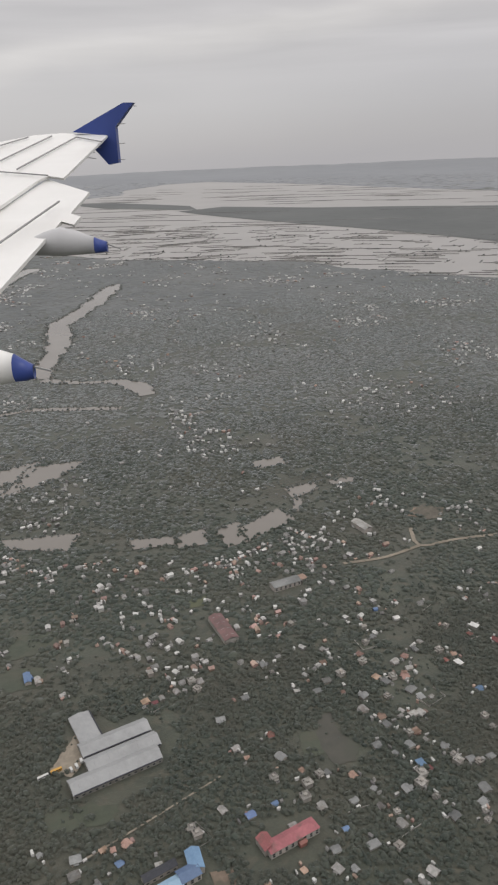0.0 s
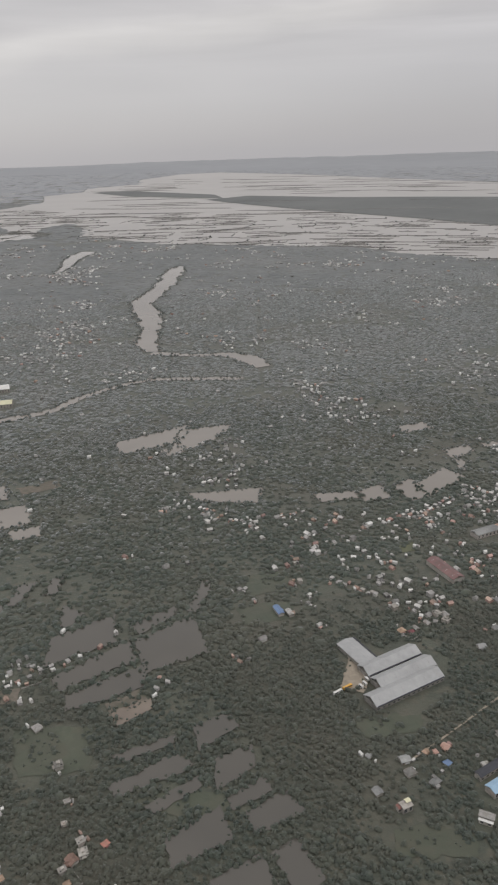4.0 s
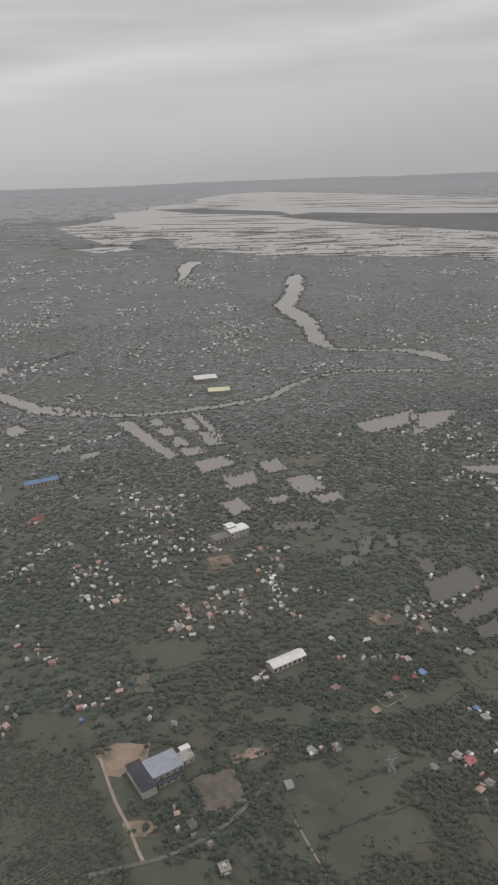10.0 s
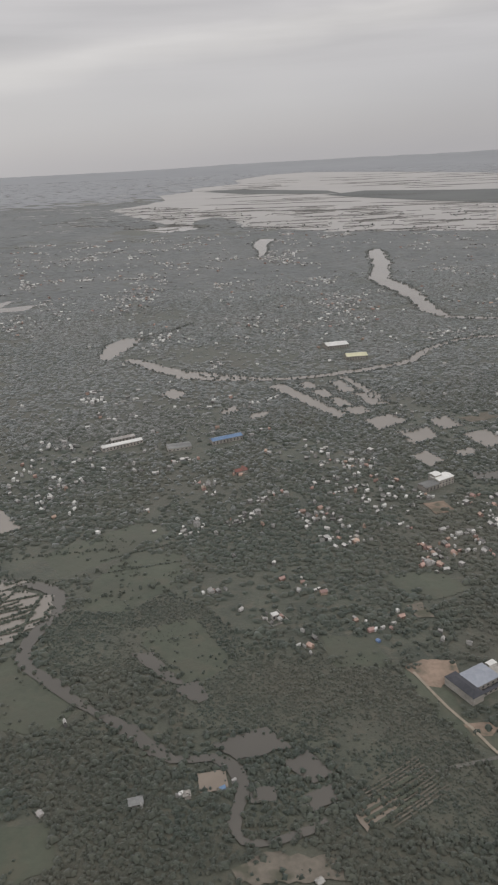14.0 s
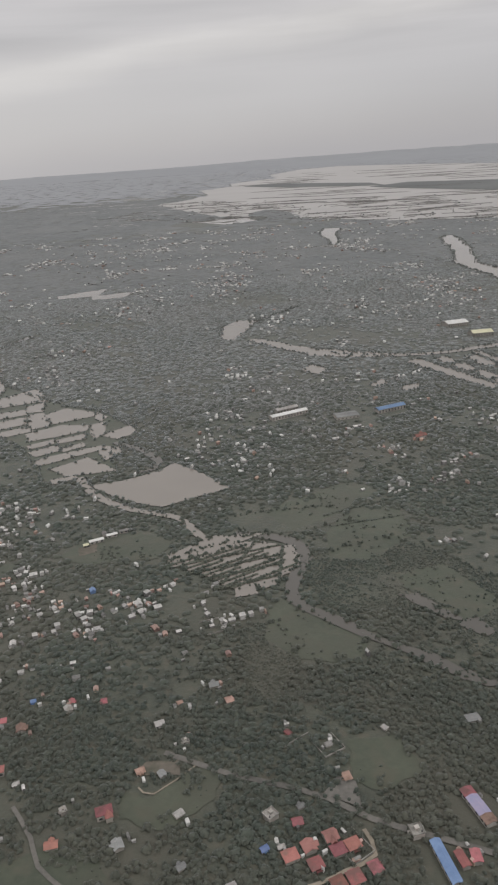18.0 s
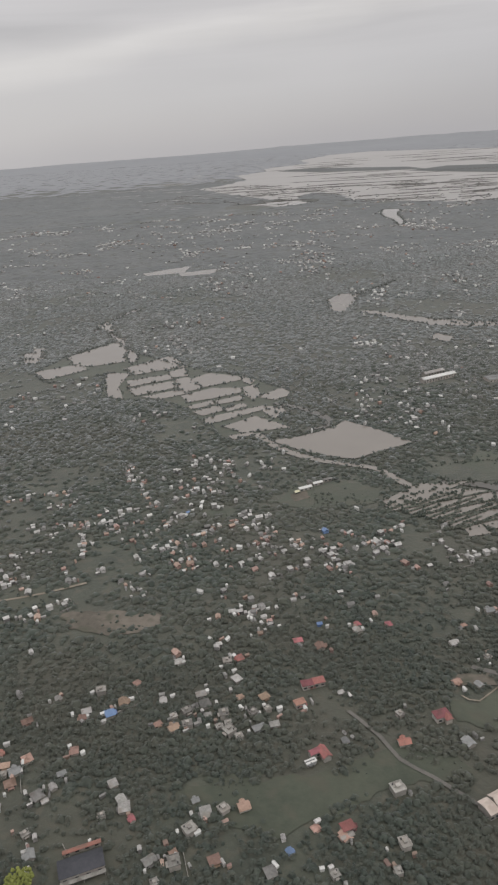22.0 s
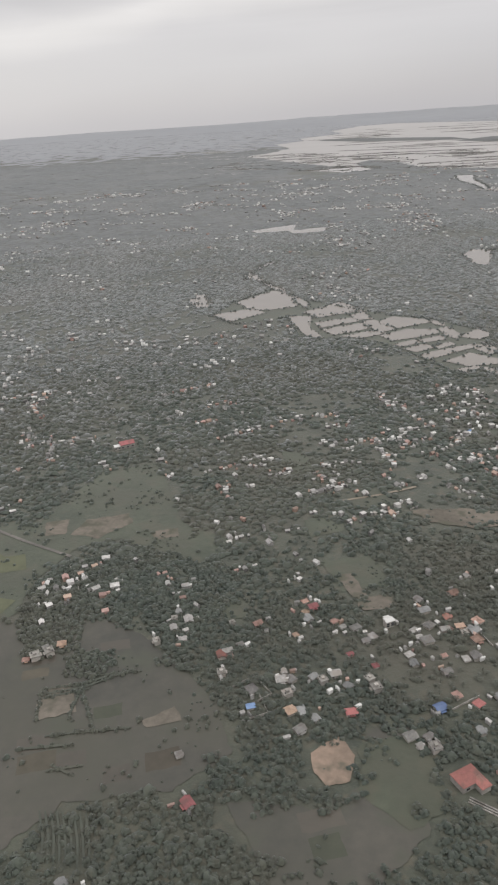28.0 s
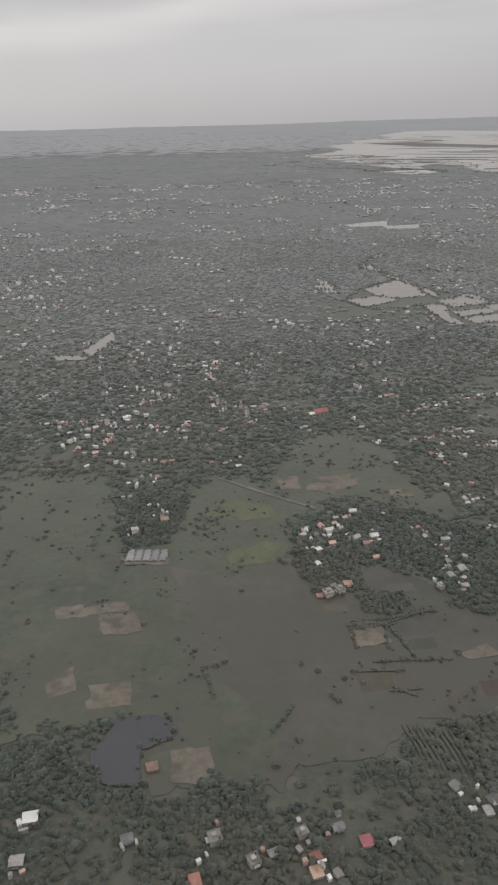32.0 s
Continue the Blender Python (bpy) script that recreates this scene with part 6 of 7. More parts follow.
hall(f, 0.4, -1.25, 0, 3.6, 0.6, 0.7, 0.15, BEIGE)
for x, y, a in ((-312.2, -28.0, 35), (-303.9, -23.4, 40)):
    f = big("school_building", "building with a broad bright red hipped roof", "school", x, y, a, 2.4)
    hall(f, 0, 0, 0, 3.2, 2.4, 0.9, 0.6, RED, None, 0, "hip")
    hall(f, 0.9, -1.2, 90, 2.2, 1.5, 0.85, 0.45, RED, None, 0, "hip")
for x, y, a, L, W, mt, lb in ((-294.9, -11.2, 27, 4.6, 0.6, RED, "narrow shelter with a red sheet roof"), (-300.2, -23.8, -56, 3.6, 0.7, RED, "narrow shelter with a faded red roof"), (-306.5, -26.0, 30, 2.2, 0.5, RED, "narrow shelter with a red sheet roof")):
    f = big("shelter", lb, "shelter", x, y, a, 1.2)
    hall(f, 0, 0, 0, L, W, 0.55, 0.15, mt)
f = big("farmhouse", "long farmhouse with a bright red and white roof", "house", -381.8, 63.3, 33, 2.8)
hall(f, 0.6, 0, 0, 3.6, 2.2, 1.0, 0.6, RED)
hall(f, -1.8, -0.2, 0, 1.6, 1.6, 0.8, 0.3, WHITE)
f = big("greenhouse", "pale polytunnel frames on a grey plot", "greenhouse", -403.1, -6.2, 10, 3.4)
for k in range(5):
    hall(f, -2.8 + 1.4 * k, 0, 90, 3.4, 1.3, 0.2, 0.2, GREYROOF)
f = big("school_building", "long school block with a dark slate roof", "school", -294.1, -13.6, 26.7, 2.8)
hall(f, 0, 0, 0, 5.3, 2.6, 0.9, 0.45, SLATE)
part("veranda", mesh_of("veranda", *joined(box(-2.6, -1.9, 0.5, 2.6, -1.35, 0.56), box(-2.5, -1.86, 0, -2.4, -1.78, 0.5), box(0, -1.86, 0, 0.1, -1.78, 0.5), box(2.4, -1.86, 0, 2.5, -1.78, 0.5)), CONCRETE), f)
f = big("hall", "long hall with a dull maroon sheet roof", "hall", -8.9, 141.3, 114.8, 4.2)
hall(f, 0, 0, 0, 10.2, 3.4, 1.2, 0.6, MAROON, None, 4)
f = big("hall", "grey-roofed hall beside a brown yard", "hall", 6.0, 159.7, 26, 3.6)
hall(f, 0, 0, 0, 7.6, 3.0, 1.2, 0.5, GREYROOF)
hall(f, 4.8, 0.5, 0, 2.2, 2.4, 0.9, 0.3, RUST)
f = big("hall", "long white hall with a grey sheet roof", "hall", 29.2, 189.2, 121, 3.4)
hall(f, 0, 0, 0, 6.4, 3.0, 1.3, 0.5, PALE)
field_soil((45.6, 198.9), (50.4, 203.8), (55.3, 200.0), (52.4, 194.3), (48.0, 192.9))
field_flooded((10.2, 113.4), (13.0, 114.1), (13.5, 108.9), (17.1, 105.3), (15.6, 102.0), (12.1, 100.8), (10.4, 104.2), (9.3, 109.0))
for x, y, a, L, lb in ((-309.8, -31.9, -27, 5.6, "stepped concrete stand at the edge of a field"),):
    f = big("stand", lb, "stand", x, y, a, 1.2)
    for k in range(3):
        part("step", mesh_of("stand_step", *box(-L / 2, -0.3 + 0.26 * k, 0, L / 2, -0.14 + 0.26 * k, 0.14 + 0.12 * k), CONCRETE), f)
f = big("shed", "long shed with a bright blue sheet roof", "shed", -49.1, 125.8, 112, 1.8)
hall(f, 0, 0, 0, 3.4, 1.5, 0.8, 0.3, BLUE)
f = big("shed", "small shed with a pale cream roof", "shed", -46.7, 125.0, 112, 1.4)
hall(f, 0, 0, 0, 2.4, 1.3, 0.7, 0.25, PALE)
f = big("villa", "villa with a red tiled roof and white forecourt wing", "house", -267.3, 4.9, 33, 2.0)
hall(f, 0.6, 0, 90, 2.2, 1.3, 0.8, 0.4, RED)
hall(f, -0.5, 0.7, 0, 1.6, 1.0, 0.8, 0.35, RED)
hall(f, -1.6, -0.2, 0, 1.6, 0.8, 0.5, 0.06, WHITE)
f = big("villa", "wide villa with two bright red hipped roofs", "house", -269.0, 19.0, 20, 1.9)
hall(f, -0.9, 0, 0, 1.9, 1.5, 0.8, 0.5, RED, None, 0, "hip")
hall(f, 0.9, 0.1, 0, 1.9, 1.5, 0.8, 0.5, RED, None, 0, "hip")
f = big("villa", "large villa with a red tiled hipped roof", "house", -250.7, 13.3, 25, 1.7)
hall(f, 0, 0, 0, 2.3, 1.7, 0.9, 0.55, RED, None, 0, "hip")
hall(f, 0.5, -0.7, 90, 1.6, 1.1, 0.85, 0.45, RED, None, 0, "hip")
f = big("villa", "pink-walled villa with a red hipped roof", "house", -263.6, -6.1, 30, 1.6)
hall(f, 0, 0, 0, 1.7, 1.4, 0.9, 0.5, RED, None, 0, "hip")
hall(f, -0.6, -1.0, 0, 1.8, 0.7, 0.6, 0.1, WALL)
f = big("villa", "white house with a faded orange hipped roof", "house", -270.7, 14.6, 30, 1.5)
hall(f, 0, 0, 0, 1.7, 1.3, 0.8, 0.45, ORANGE, None, 0, "hip")
f = big("white_villa", "large white house with stepped flat roofs", "house", -320.5, -0.1, 30, 1.5)
hall(f, 0, 0, 0, 1.5, 1.2, 1.1, 0.2, WHITE)
hall(f, 0.2, 0.9, 0, 1.0, 0.9, 0.8, 0.15, WHITE)
f = big("farm_buildings", "row of low white farm buildings in a cleared field", "farm", -272.8, 87.5, 30, 2.6)
hall(f, -1.8, 0, 0, 3.4, 1.2, 0.7, 0.25, WHITE)
hall(f, 2.0, 0.9, 0, 2.6, 1.1, 0.7, 0.2, WHITE)
hall(f, 4.9, 1.6, 0, 2.2, 1.0, 0.6, 0.2, PALE)
hall(f, 0.6, 2.3, 90, 1.6, 1.1, 0.7, 0.2, PALE)
hall(f, -4.4, -0.9, 0, 1.3, 1.1, 0.6, 0.2, CREAM)
f = big("hall", "long hall with a faded red sheet roof", "hall", -195.9, 148.6, 28, 2.4)
hall(f, 0, 0, 0, 3.8, 2.2, 1.0, 0.5, RED)
hall(f, 1.6, 0.9, 90, 2.4, 1.2, 0.9, 0.3, RED)
f = big("villa", "white two-storey villa beside the old road", "house", -182.7, 78.0, 30, 1.4)
hall(f, 0, 0, 0, 1.4, 1.2, 1.1, 0.25, WHITE, None, 0, "hip")
f = big("villa", "large cream villa with flat terraces and orange trim", "house", -31.4, 73.3, 25, 1.7)
hall(f, 0, 0, 0, 1.9, 1.5, 1.1, 0.12, WALL)
hall(f, -0.9, 0.3, 0, 1.0, 1.0, 0.8, 0.1, ORANGE)
hall(f, 0.4, 0.2, 0, 0.9, 0.8, 1.5, 0.1, CREAM)
f = big("villa", "two-storey house with a grey and white roof terrace", "house", -19.6, 71.2, -25, 1.6)
hall(f, 0, 0, 0, 2.4, 1.3, 1.0, 0.3, PALE)
hall(f, 0, -0.9, 0, 2.2, 0.5, 0.7, 0.08, WHITE)
HOUSES += [(-296.0, -13.0, 1.8), (-293.0, -12.8, 1.8)]


# ---- pylon, yellow tree, vehicles ----
def pylon(x, y):
    """A lattice tower: four legs, rings, crossed braces, three arms."""
    ob = tagged(new("pylon"), "tall grey steel lattice power pylon in a field", "pylon")
    ob.matrix_basis = pose(x, y, 0, 0, 0, 20) @ Matrix.Diagonal((0.7, 0.7, 0.7, 1))
    def bar(name, a, b, r=0.045):
        a, b = Vector(a), Vector(b)
        v, fc = box(-r, -r, 0, r, r, (b - a).length)
        part(name, mesh_of(name, v, fc, STEEL), ob, Matrix.Translation(a) @ (b - a).to_track_quat("Z", "Y").to_matrix().to_4x4())
    lev = [(0, 0.8), (1.6, 0.6), (3.0, 0.42), (4.4, 0.28), (6.0, 0.16), (7.4, 0.05)]
    corners = [(1, 1), (-1, 1), (-1, -1), (1, -1)]
    for (z0, r0), (z1, r1) in zip(lev, lev[1:]):
        for k in range(4):
            (ax, ay), (bx, by) = corners[k], corners[(k + 1) % 4]
            bar("leg", (ax * r0, ay * r0, z0), (ax * r1, ay * r1, z1))
            bar("brace", (ax * r0, ay * r0, z0), (bx * r1, by * r1, z1), 0.028)
            bar("brace", (bx * r0, by * r0, z0), (ax * r1, ay * r1, z1), 0.028)
            bar("ring", (ax * r1, ay * r1, z1), (bx * r1, by * r1, z1), 0.03)
    for z, w in ((4.4, 1.4), (5.4, 1.2), (6.4, 0.9)):
        bar("arm", (-w, 0, z), (w, 0, z), 0.05)


pylon(-112.0, 60.3)
pylon(-148.8, 29.2)


def yellow_tree(x, y):
    """A broad flowering tree: tapered trunk, limbs, and a crown of many clumps."""
    ob = tagged(new("flowering_tree"), "broad tree covered in yellow-green blossom", "tree")
    ob.matrix_basis = pose(x, y, 0)
    bm = bmesh.new()
    bmesh.ops.create_cone(bm, cap_ends=True, segments=8, radius1=0.16, radius2=0.08, depth=1.0, matrix=pose(0, 0, 0.5))
    for k in range(5):
        a = k * 1.26
        bmesh.ops.create_cone(bm, cap_ends=True, segments=6, radius1=0.07, radius2=0.03, depth=1.2, matrix=pose(0.4 * math.cos(a), 0.4 * math.sin(a), 1.2, 50 * -math.sin(a), 50 * math.cos(a), 0))
    me = bpy.data.meshes.new("trunk"); bm.to_mesh(me); bm.free(); me.materials.append(WOOD)
    part("trunk", me, ob)
    r2 = random.Random(9)
    bm = bmesh.new()
    for k in range(170):
        a, d = r2.uniform(0, 6.28), 1.55 * math.sqrt(r2.random())
        s = r2.uniform(0.10, 0.26)
        bmesh.ops.create_icosphere(bm, subdivisions=1, radius=s, matrix=pose(d * math.cos(a), d * 1.15 * math.sin(a), 1.25 + 0.55 * math.cos(d) + r2.uniform(-0.15, 0.15), r2.uniform(0, 90), 0, r2.uniform(0, 90)))
    for v in bm.verts:
        v.co += v.co.normalized() * r2.uniform(-0.06, 0.06)
    me = bpy.data.meshes.new("blossom_crown"); bm.to_mesh(me); bm.free(); me.materials.append(YELLOWTREE)
    part("crown", me, ob)
    HOUSES.append((x, y, 1.5))


yellow_tree(-300.4, -16.6)


def bus(x, y, a, mat, label, L=2.0):
    ob = tagged(new("bus", mesh_of("bus_body", *joined(box(-L / 2, -0.24, 0.12, L / 2, 0.24, 0.58), box(-L / 2 + 0.06, -0.2, 0.58, L / 2 - 0.06, 0.2, 0.63)), mat)), label, "bus")
    ob.matrix_basis = pose(x, y, 0.12, 0, 0, a)
    part("windscreen", mesh_of("windscreen", *box(L / 2 + 0.001, -0.2, 0.34, L / 2 + 0.012, 0.2, 0.55), GLASS), ob)
    for sy in (-1, 1):
        part("window_row", mesh_of("window_row", *box(-L / 2 + 0.1, sy * 0.245 - 0.005, 0.36, L / 2 - 0.1, sy * 0.245 + 0.005, 0.53), GLASS), ob)
        for sx in (-0.3, 0.3):
            bm = bmesh.new(); bmesh.ops.create_cone(bm, cap_ends=True, segments=12, radius1=0.12, radius2=0.12, depth=0.08, matrix=pose(sx * L, sy * 0.22, 0.12, 90, 0, 0))
            me = bpy.data.meshes.new("wheel"); bm.to_mesh(me); bm.free(); me.materials.append(BLACK)
            part("wheel", me, ob)


bus(-37.0, 100.9, 32, YELLOW, "yellow bus parked beside the factory yard")
bus(-39.0, 99.5, 35, WHITE, "white bus parked beside the factory yard")
bus(-33.6, 101.8, 120, WHITE, "white van parked in the factory yard", 1.0)
bus(-33.0, 103.0, 115, WHITE, "white van parked in the factory yard", 1.0)
bus(-34.4, 101.0, 125, WHITE, "white van parked in the factory yard", 1.0)


# ---- the airliner's wing, as it stands at the start of the flight ----
MAIN_PANEL = [(-0.937, 2.639, 0.053), (-0.861, 2.767, 0.078), (-0.771, 2.882, 0.100), (-0.676, 2.911, 0.105), (-0.498, 2.831, 0.090), (-0.513, 2.166, -0.036), (-0.562, 2.201, -0.030), (-0.581, 2.148, -0.040), (-0.606, 1.878, -0.091), (-0.627, 1.690, -0.127)]
FLAP = [(-0.638, 1.717, -0.134), (-0.613, 1.895, -0.100), (-0.569, 2.216, -0.039), (-0.421, 2.046, -0.071), (-0.429, 1.842, -0.110), (-0.398, 1.809, -0.116), (-0.402, 1.744, -0.129), (-0.437, 1.776, -0.123), (-0.453, 1.339, -0.206), (-0.459, 1.168, -0.238)]
FENCE = [(-0.625, 2.851, 0.105), (-0.436, 2.851, 0.195), (-0.402, 2.851, 0.194), (-0.471, 2.851, 0.117), (-0.470, 2.851, -0.001), (-0.506, 2.851, -0.007), (-0.551, 2.851, 0.045), (-0.502, 2.851, 0.089)]
FAIRING_A = [(-0.500, 1.660, -0.170, 0.013), (-0.449, 1.660, -0.161, 0.025), (-0.412, 1.660, -0.157, 0.031), (-0.375, 1.660, -0.161, 0.025), (-0.341, 1.660, -0.167, 0.017), (-0.314, 1.660, -0.171, 0.011)]
FAIRING_B = [(-0.400, 1.000, -0.249, 0.043), (-0.378, 1.000, -0.257, 0.033), (-0.355, 1.000, -0.261, 0.025), (-0.334, 1.000, -0.263, 0.020), (-0.320, 1.000, -0.267, 0.015), (-0.308, 1.000, -0.269, 0.010)]
SEAMS = [((-0.757, 2.407, 0.015), (-0.691, 2.819, 0.094)), ((-0.670, 2.275, -0.010), (-0.598, 2.780, 0.086)), ((-0.825, 2.298, -0.005), (-0.558, 2.179, -0.028)), ((-0.514, 1.559, -0.146), (-0.463, 1.884, -0.084)), ((-0.598, 2.780, 0.086), (-0.492, 2.676, 0.066)), ((-0.873, 2.557, 0.044), (-0.773, 2.813, 0.092))]
WICKS = [((-0.403, 2.851, 0.183), (-0.389, 2.851, 0.182)), ((-0.464, 2.851, 0.126), (-0.434, 2.851, 0.127)), ((-0.468, 2.851, 0.063), (-0.440, 2.851, 0.063)), ((-0.469, 2.851, 0.009), (-0.445, 2.851, 0.008)), ((-0.588, 2.851, 0.041), (-0.552, 2.851, 0.036)), ((-0.610, 2.851, 0.023), (-0.550, 2.851, 0.015)), ((-0.562, 2.851, 0.059), (-0.530, 2.851, 0.050)), ((-0.314, 1.660, -0.166), (-0.285, 1.660, -0.177)), ((-0.308, 1.000, -0.262), (-0.284, 1.000, -0.269))]
WING_AT = (0.000, 0.000, 100.000)


def slab(points, down, mat, name):
    """A panel with thickness and a slightly softened edge."""
    bm = bmesh.new()
    top = [bm.verts.new(p) for p in points]
    face = bm.faces.new(top)
    bm.normal_update()
    low = [bm.verts.new(Vector(p) + Vector(down)) for p in points]
    n = len(points)
    bm.faces.new(list(reversed(low)))
    for i in range(n):
        bm.faces.new((top[i], low[i], low[(i + 1) % n], top[(i + 1) % n]))
    bmesh.ops.recalc_face_normals(bm, faces=bm.faces[:])
    me = bpy.data.meshes.new(name); bm.to_mesh(me); bm.free()
    me.materials.append(mat)
    return me


def tube(sections, mat, name, squash=0.8, seg=14):
    """A round body through sections of centre and radius, its length along x."""
    V, F = [], []
    for x, y, z, r in sections:
        for k in range(seg):
            a = 2 * math.pi * k / seg
            V.append((x, y + r * squash * math.sin(a), z + r * math.cos(a)))
    for i in range(len(sections) - 1):
        for k in range(seg):
            a, b = i * seg + k, i * seg + (k + 1) % seg
            F.append((a, b, b + seg, a + seg))
    F.append(tuple(range(seg))); F.append(tuple(reversed(range((len(sections) - 1) * seg, len(sections) * seg))))
    return mesh_of(name, V, F, mat, True)


def rod(a, b, r, mat, name):
    a, b = Vector(a), Vector(b)
    me = mesh_of(name, *box(-r, -r, 0, r, r, (b - a).length), mat)
    return me, Matrix.Translation(a) @ (b - a).to_track_quat("Z", "Y").to_matrix().to_4x4()


def build_wing():
    ob = tagged(new("aircraft_wing"), "white airliner wing with blue wingtip fence in flight", "wing")
    ob.matrix_basis = Matrix.Translation(WING_AT)
    part("wing_panel", slab(MAIN_PANEL, (0.0, 0.012, -0.006), WINGWHITE, "wing_panel"), ob)
    part("flap", slab(FLAP, (0.0, 0.012, -0.006), WINGWHITE, "flap"), ob)
    part("wingtip_fence", slab(FENCE, (0.004, 0.03, 0.0), WINGBLUE, "wingtip_fence"), ob, None, "blue wingtip fence")
    for nm, data in (("flap_fairing", FAIRING_A), ("flap_fairing", FAIRING_B)):
        k = 5 if data is FAIRING_A else 4
        fair = part(nm, tube(data[:k], WINGGREY if data is FAIRING_A else WINGWHITE, nm), ob)
        part("fairing_tip", tube(data[k - 1:], WINGBLUE, "fairing_tip"), fair, None, "blue fairing tip")
    for a, b in SEAMS:
        me, m = rod(a, b, 0.0018, SEAM, "seam")
        part("seam", me, ob, m)
    for a, b in WICKS:
        me, m = rod(a, b, 0.0012, SEAM, "static_wick")
        part("static_wick", me, ob, m)


build_wing()


# ---- woods ----
RNG = np.random.default_rng(11)


def crown_shape(sides, sprays, size):
    """One crown of unit size: an uneven, lobed dome, with sprays of leaves standing out of it."""
    a = (np.arange(sides) + RNG.uniform(-0.25, 0.25, sides)) * 6.283 / sides + RNG.random() * 6.283
    lobes = 1 + 0.16 * np.sin(2 * a + RNG.random() * 6.283) + 0.13 * np.sin(3 * a + RNG.random() * 6.283)
    r1, r2 = 0.56 * lobes * RNG.uniform(0.8, 1.2, sides), lobes * RNG.uniform(0.82, 1.12, sides)
    z1, z2 = RNG.uniform(0.68, 0.98, sides), RNG.uniform(0.10, 0.40, sides)
    top = np.array([[RNG.normal(0, 0.15), RNG.normal(0, 0.15), 1.0]])
    V = np.concatenate([top, np.stack([r1 * np.cos(a), r1 * np.sin(a), z1], -1), np.stack([r2 * np.cos(a), r2 * np.sin(a), z2], -1)])
    F = []
    for i in range(sides):
        j = (i + 1) % sides
        F += [(0, 1 + i, 1 + j), (1 + i, 1 + sides + i, 1 + sides + j), (1 + i, 1 + sides + j, 1 + j)]
    rho, phi = np.sqrt(RNG.uniform(0.05, 1.1, sprays)), RNG.random(sprays) * 6.283
    c = np.stack([rho * np.cos(phi), rho * np.sin(phi), 1.02 - 0.62 * rho ** 2], -1)
    nor = np.stack([c[:, 0] * 0.6, c[:, 1] * 0.6, np.full(sprays, 0.8)], -1) + RNG.normal(0, 0.25, (sprays, 3))
    nor /= np.linalg.norm(nor, axis=1)[:, None]
    u = np.cross(nor, RNG.normal(0, 1, (sprays, 3))); u /= np.linalg.norm(u, axis=1)[:, None]
    w = np.cross(nor, u)
    s = size * RNG.uniform(0.7, 1.25, sprays)[:, None]
    leaf = np.stack([c + (u * math.cos(q) + w * math.sin(q)) * s * RNG.uniform(0.75, 1.25, (sprays, 1)) for q in (0.0, 2.094, 4.189)], 1).reshape(-1, 3)
    n = len(V)
    F += [(n + 3 * i, n + 3 * i + 1, n + 3 * i + 2) for i in range(sprays)]
    return np.concatenate([V, leaf]), np.array(F)


def palm_shape(sides, fronds, size):
    """One palm of unit size: a thin trunk and a star of drooping fronds."""
    V, F = [], []
    for k in range(3):
        a = 2.094 * k
        V += [(0.10 * math.cos(a), 0.10 * math.sin(a), 0.0), (0.05 * math.cos(a), 0.05 * math.sin(a), 0.94)]
    for k in range(3):
        a, b = 2 * k, 2 * ((k + 1) % 3)
        F += [(a, b, b + 1), (a, b + 1, a + 1)]
    for k in range(fronds):
        a = (k + RNG.uniform(-0.25, 0.25)) * 6.283 / fronds
        far, drop = RNG.uniform(0.75, 1.15), RNG.uniform(0.62, 0.88)
        n = len(V)
        V += [(0.0, 0.0, 1.0), (far * math.cos(a - size), far * math.sin(a - size), drop), (far * math.cos(a + size), far * math.sin(a + size), drop + RNG.uniform(-0.06, 0.06))]
        F.append((n, n + 1, n + 2))
    return np.array(V), np.array(F)


def crowns(name, xy, radius, height, sides, sprays, mat, label, size=0.34, shape=crown_shape):
    """Many tree crowns in one mesh, each with its own outline."""
    n = len(xy)
    made = [shape(sides, sprays, size) for q in range(40)]
    shapes, tris = np.stack([q[0] for q in made]), made[0][1]
    base = shapes[RNG.integers(0, 40, n)]
    m = base.shape[1]
    turn = RNG.random(n) * 6.283
    c, s = np.cos(turn)[:, None], np.sin(turn)[:, None]
    x = (base[:, :, 0] * c - base[:, :, 1] * s) * radius[:, None] * (0.85 + 0.3 * RNG.random(n))[:, None] + xy[:, 0, None]
    y = (base[:, :, 0] * s + base[:, :, 1] * c) * radius[:, None] + xy[:, 1, None]
    z = np.maximum(base[:, :, 2], 0.0) * height[:, None]
    co = np.stack([x, y, z], -1).reshape(-1, 3).astype(np.float32)
    idx = (tris[None] + (np.arange(n) * m)[:, None, None]).reshape(-1).astype(np.int32)
    k = len(idx) // 3
    me = bpy.data.meshes.new(name)
    me.vertices.add(n * m); me.vertices.foreach_set("co", co.ravel())
    me.loops.add(3 * k); me.loops.foreach_set("vertex_index", idx)
    me.polygons.add(k); me.polygons.foreach_set("loop_start", np.arange(0, 3 * k, 3, dtype=np.int32))
    me.polygons.foreach_set("use_smooth", np.tile(np.arange(len(tris)) < 3 * sides, n))
    me.materials.append(mat); me.update()
    return tagged(new(name, me), label, "trees", "", "stuff")


fill_villages()
SHEDS = []


def plan_sheds():
    """Lean-tos, water tanks and walls crowding round the houses."""
    pick = random.Random(21)
    for x, y, r in list(HOUSES):
        if r > 1.4:
            continue
        for k in range(pick.choice((0, 1, 1, 2, 3))):
            a, d = pick.uniform(0, 6.28), pick.uniform(0.8, 2.2)
            q = (x + d * math.cos(a), y + d * math.sin(a))
            SHEDS.append((*q, radians(32 + pick.choice((0, 90)) + pick.uniform(-15, 15)), pick.uniform(0.3, 1.0), pick.uniform(0.25, 0.6), pick.uniform(0.3, 0.6), pick.randrange(5)))


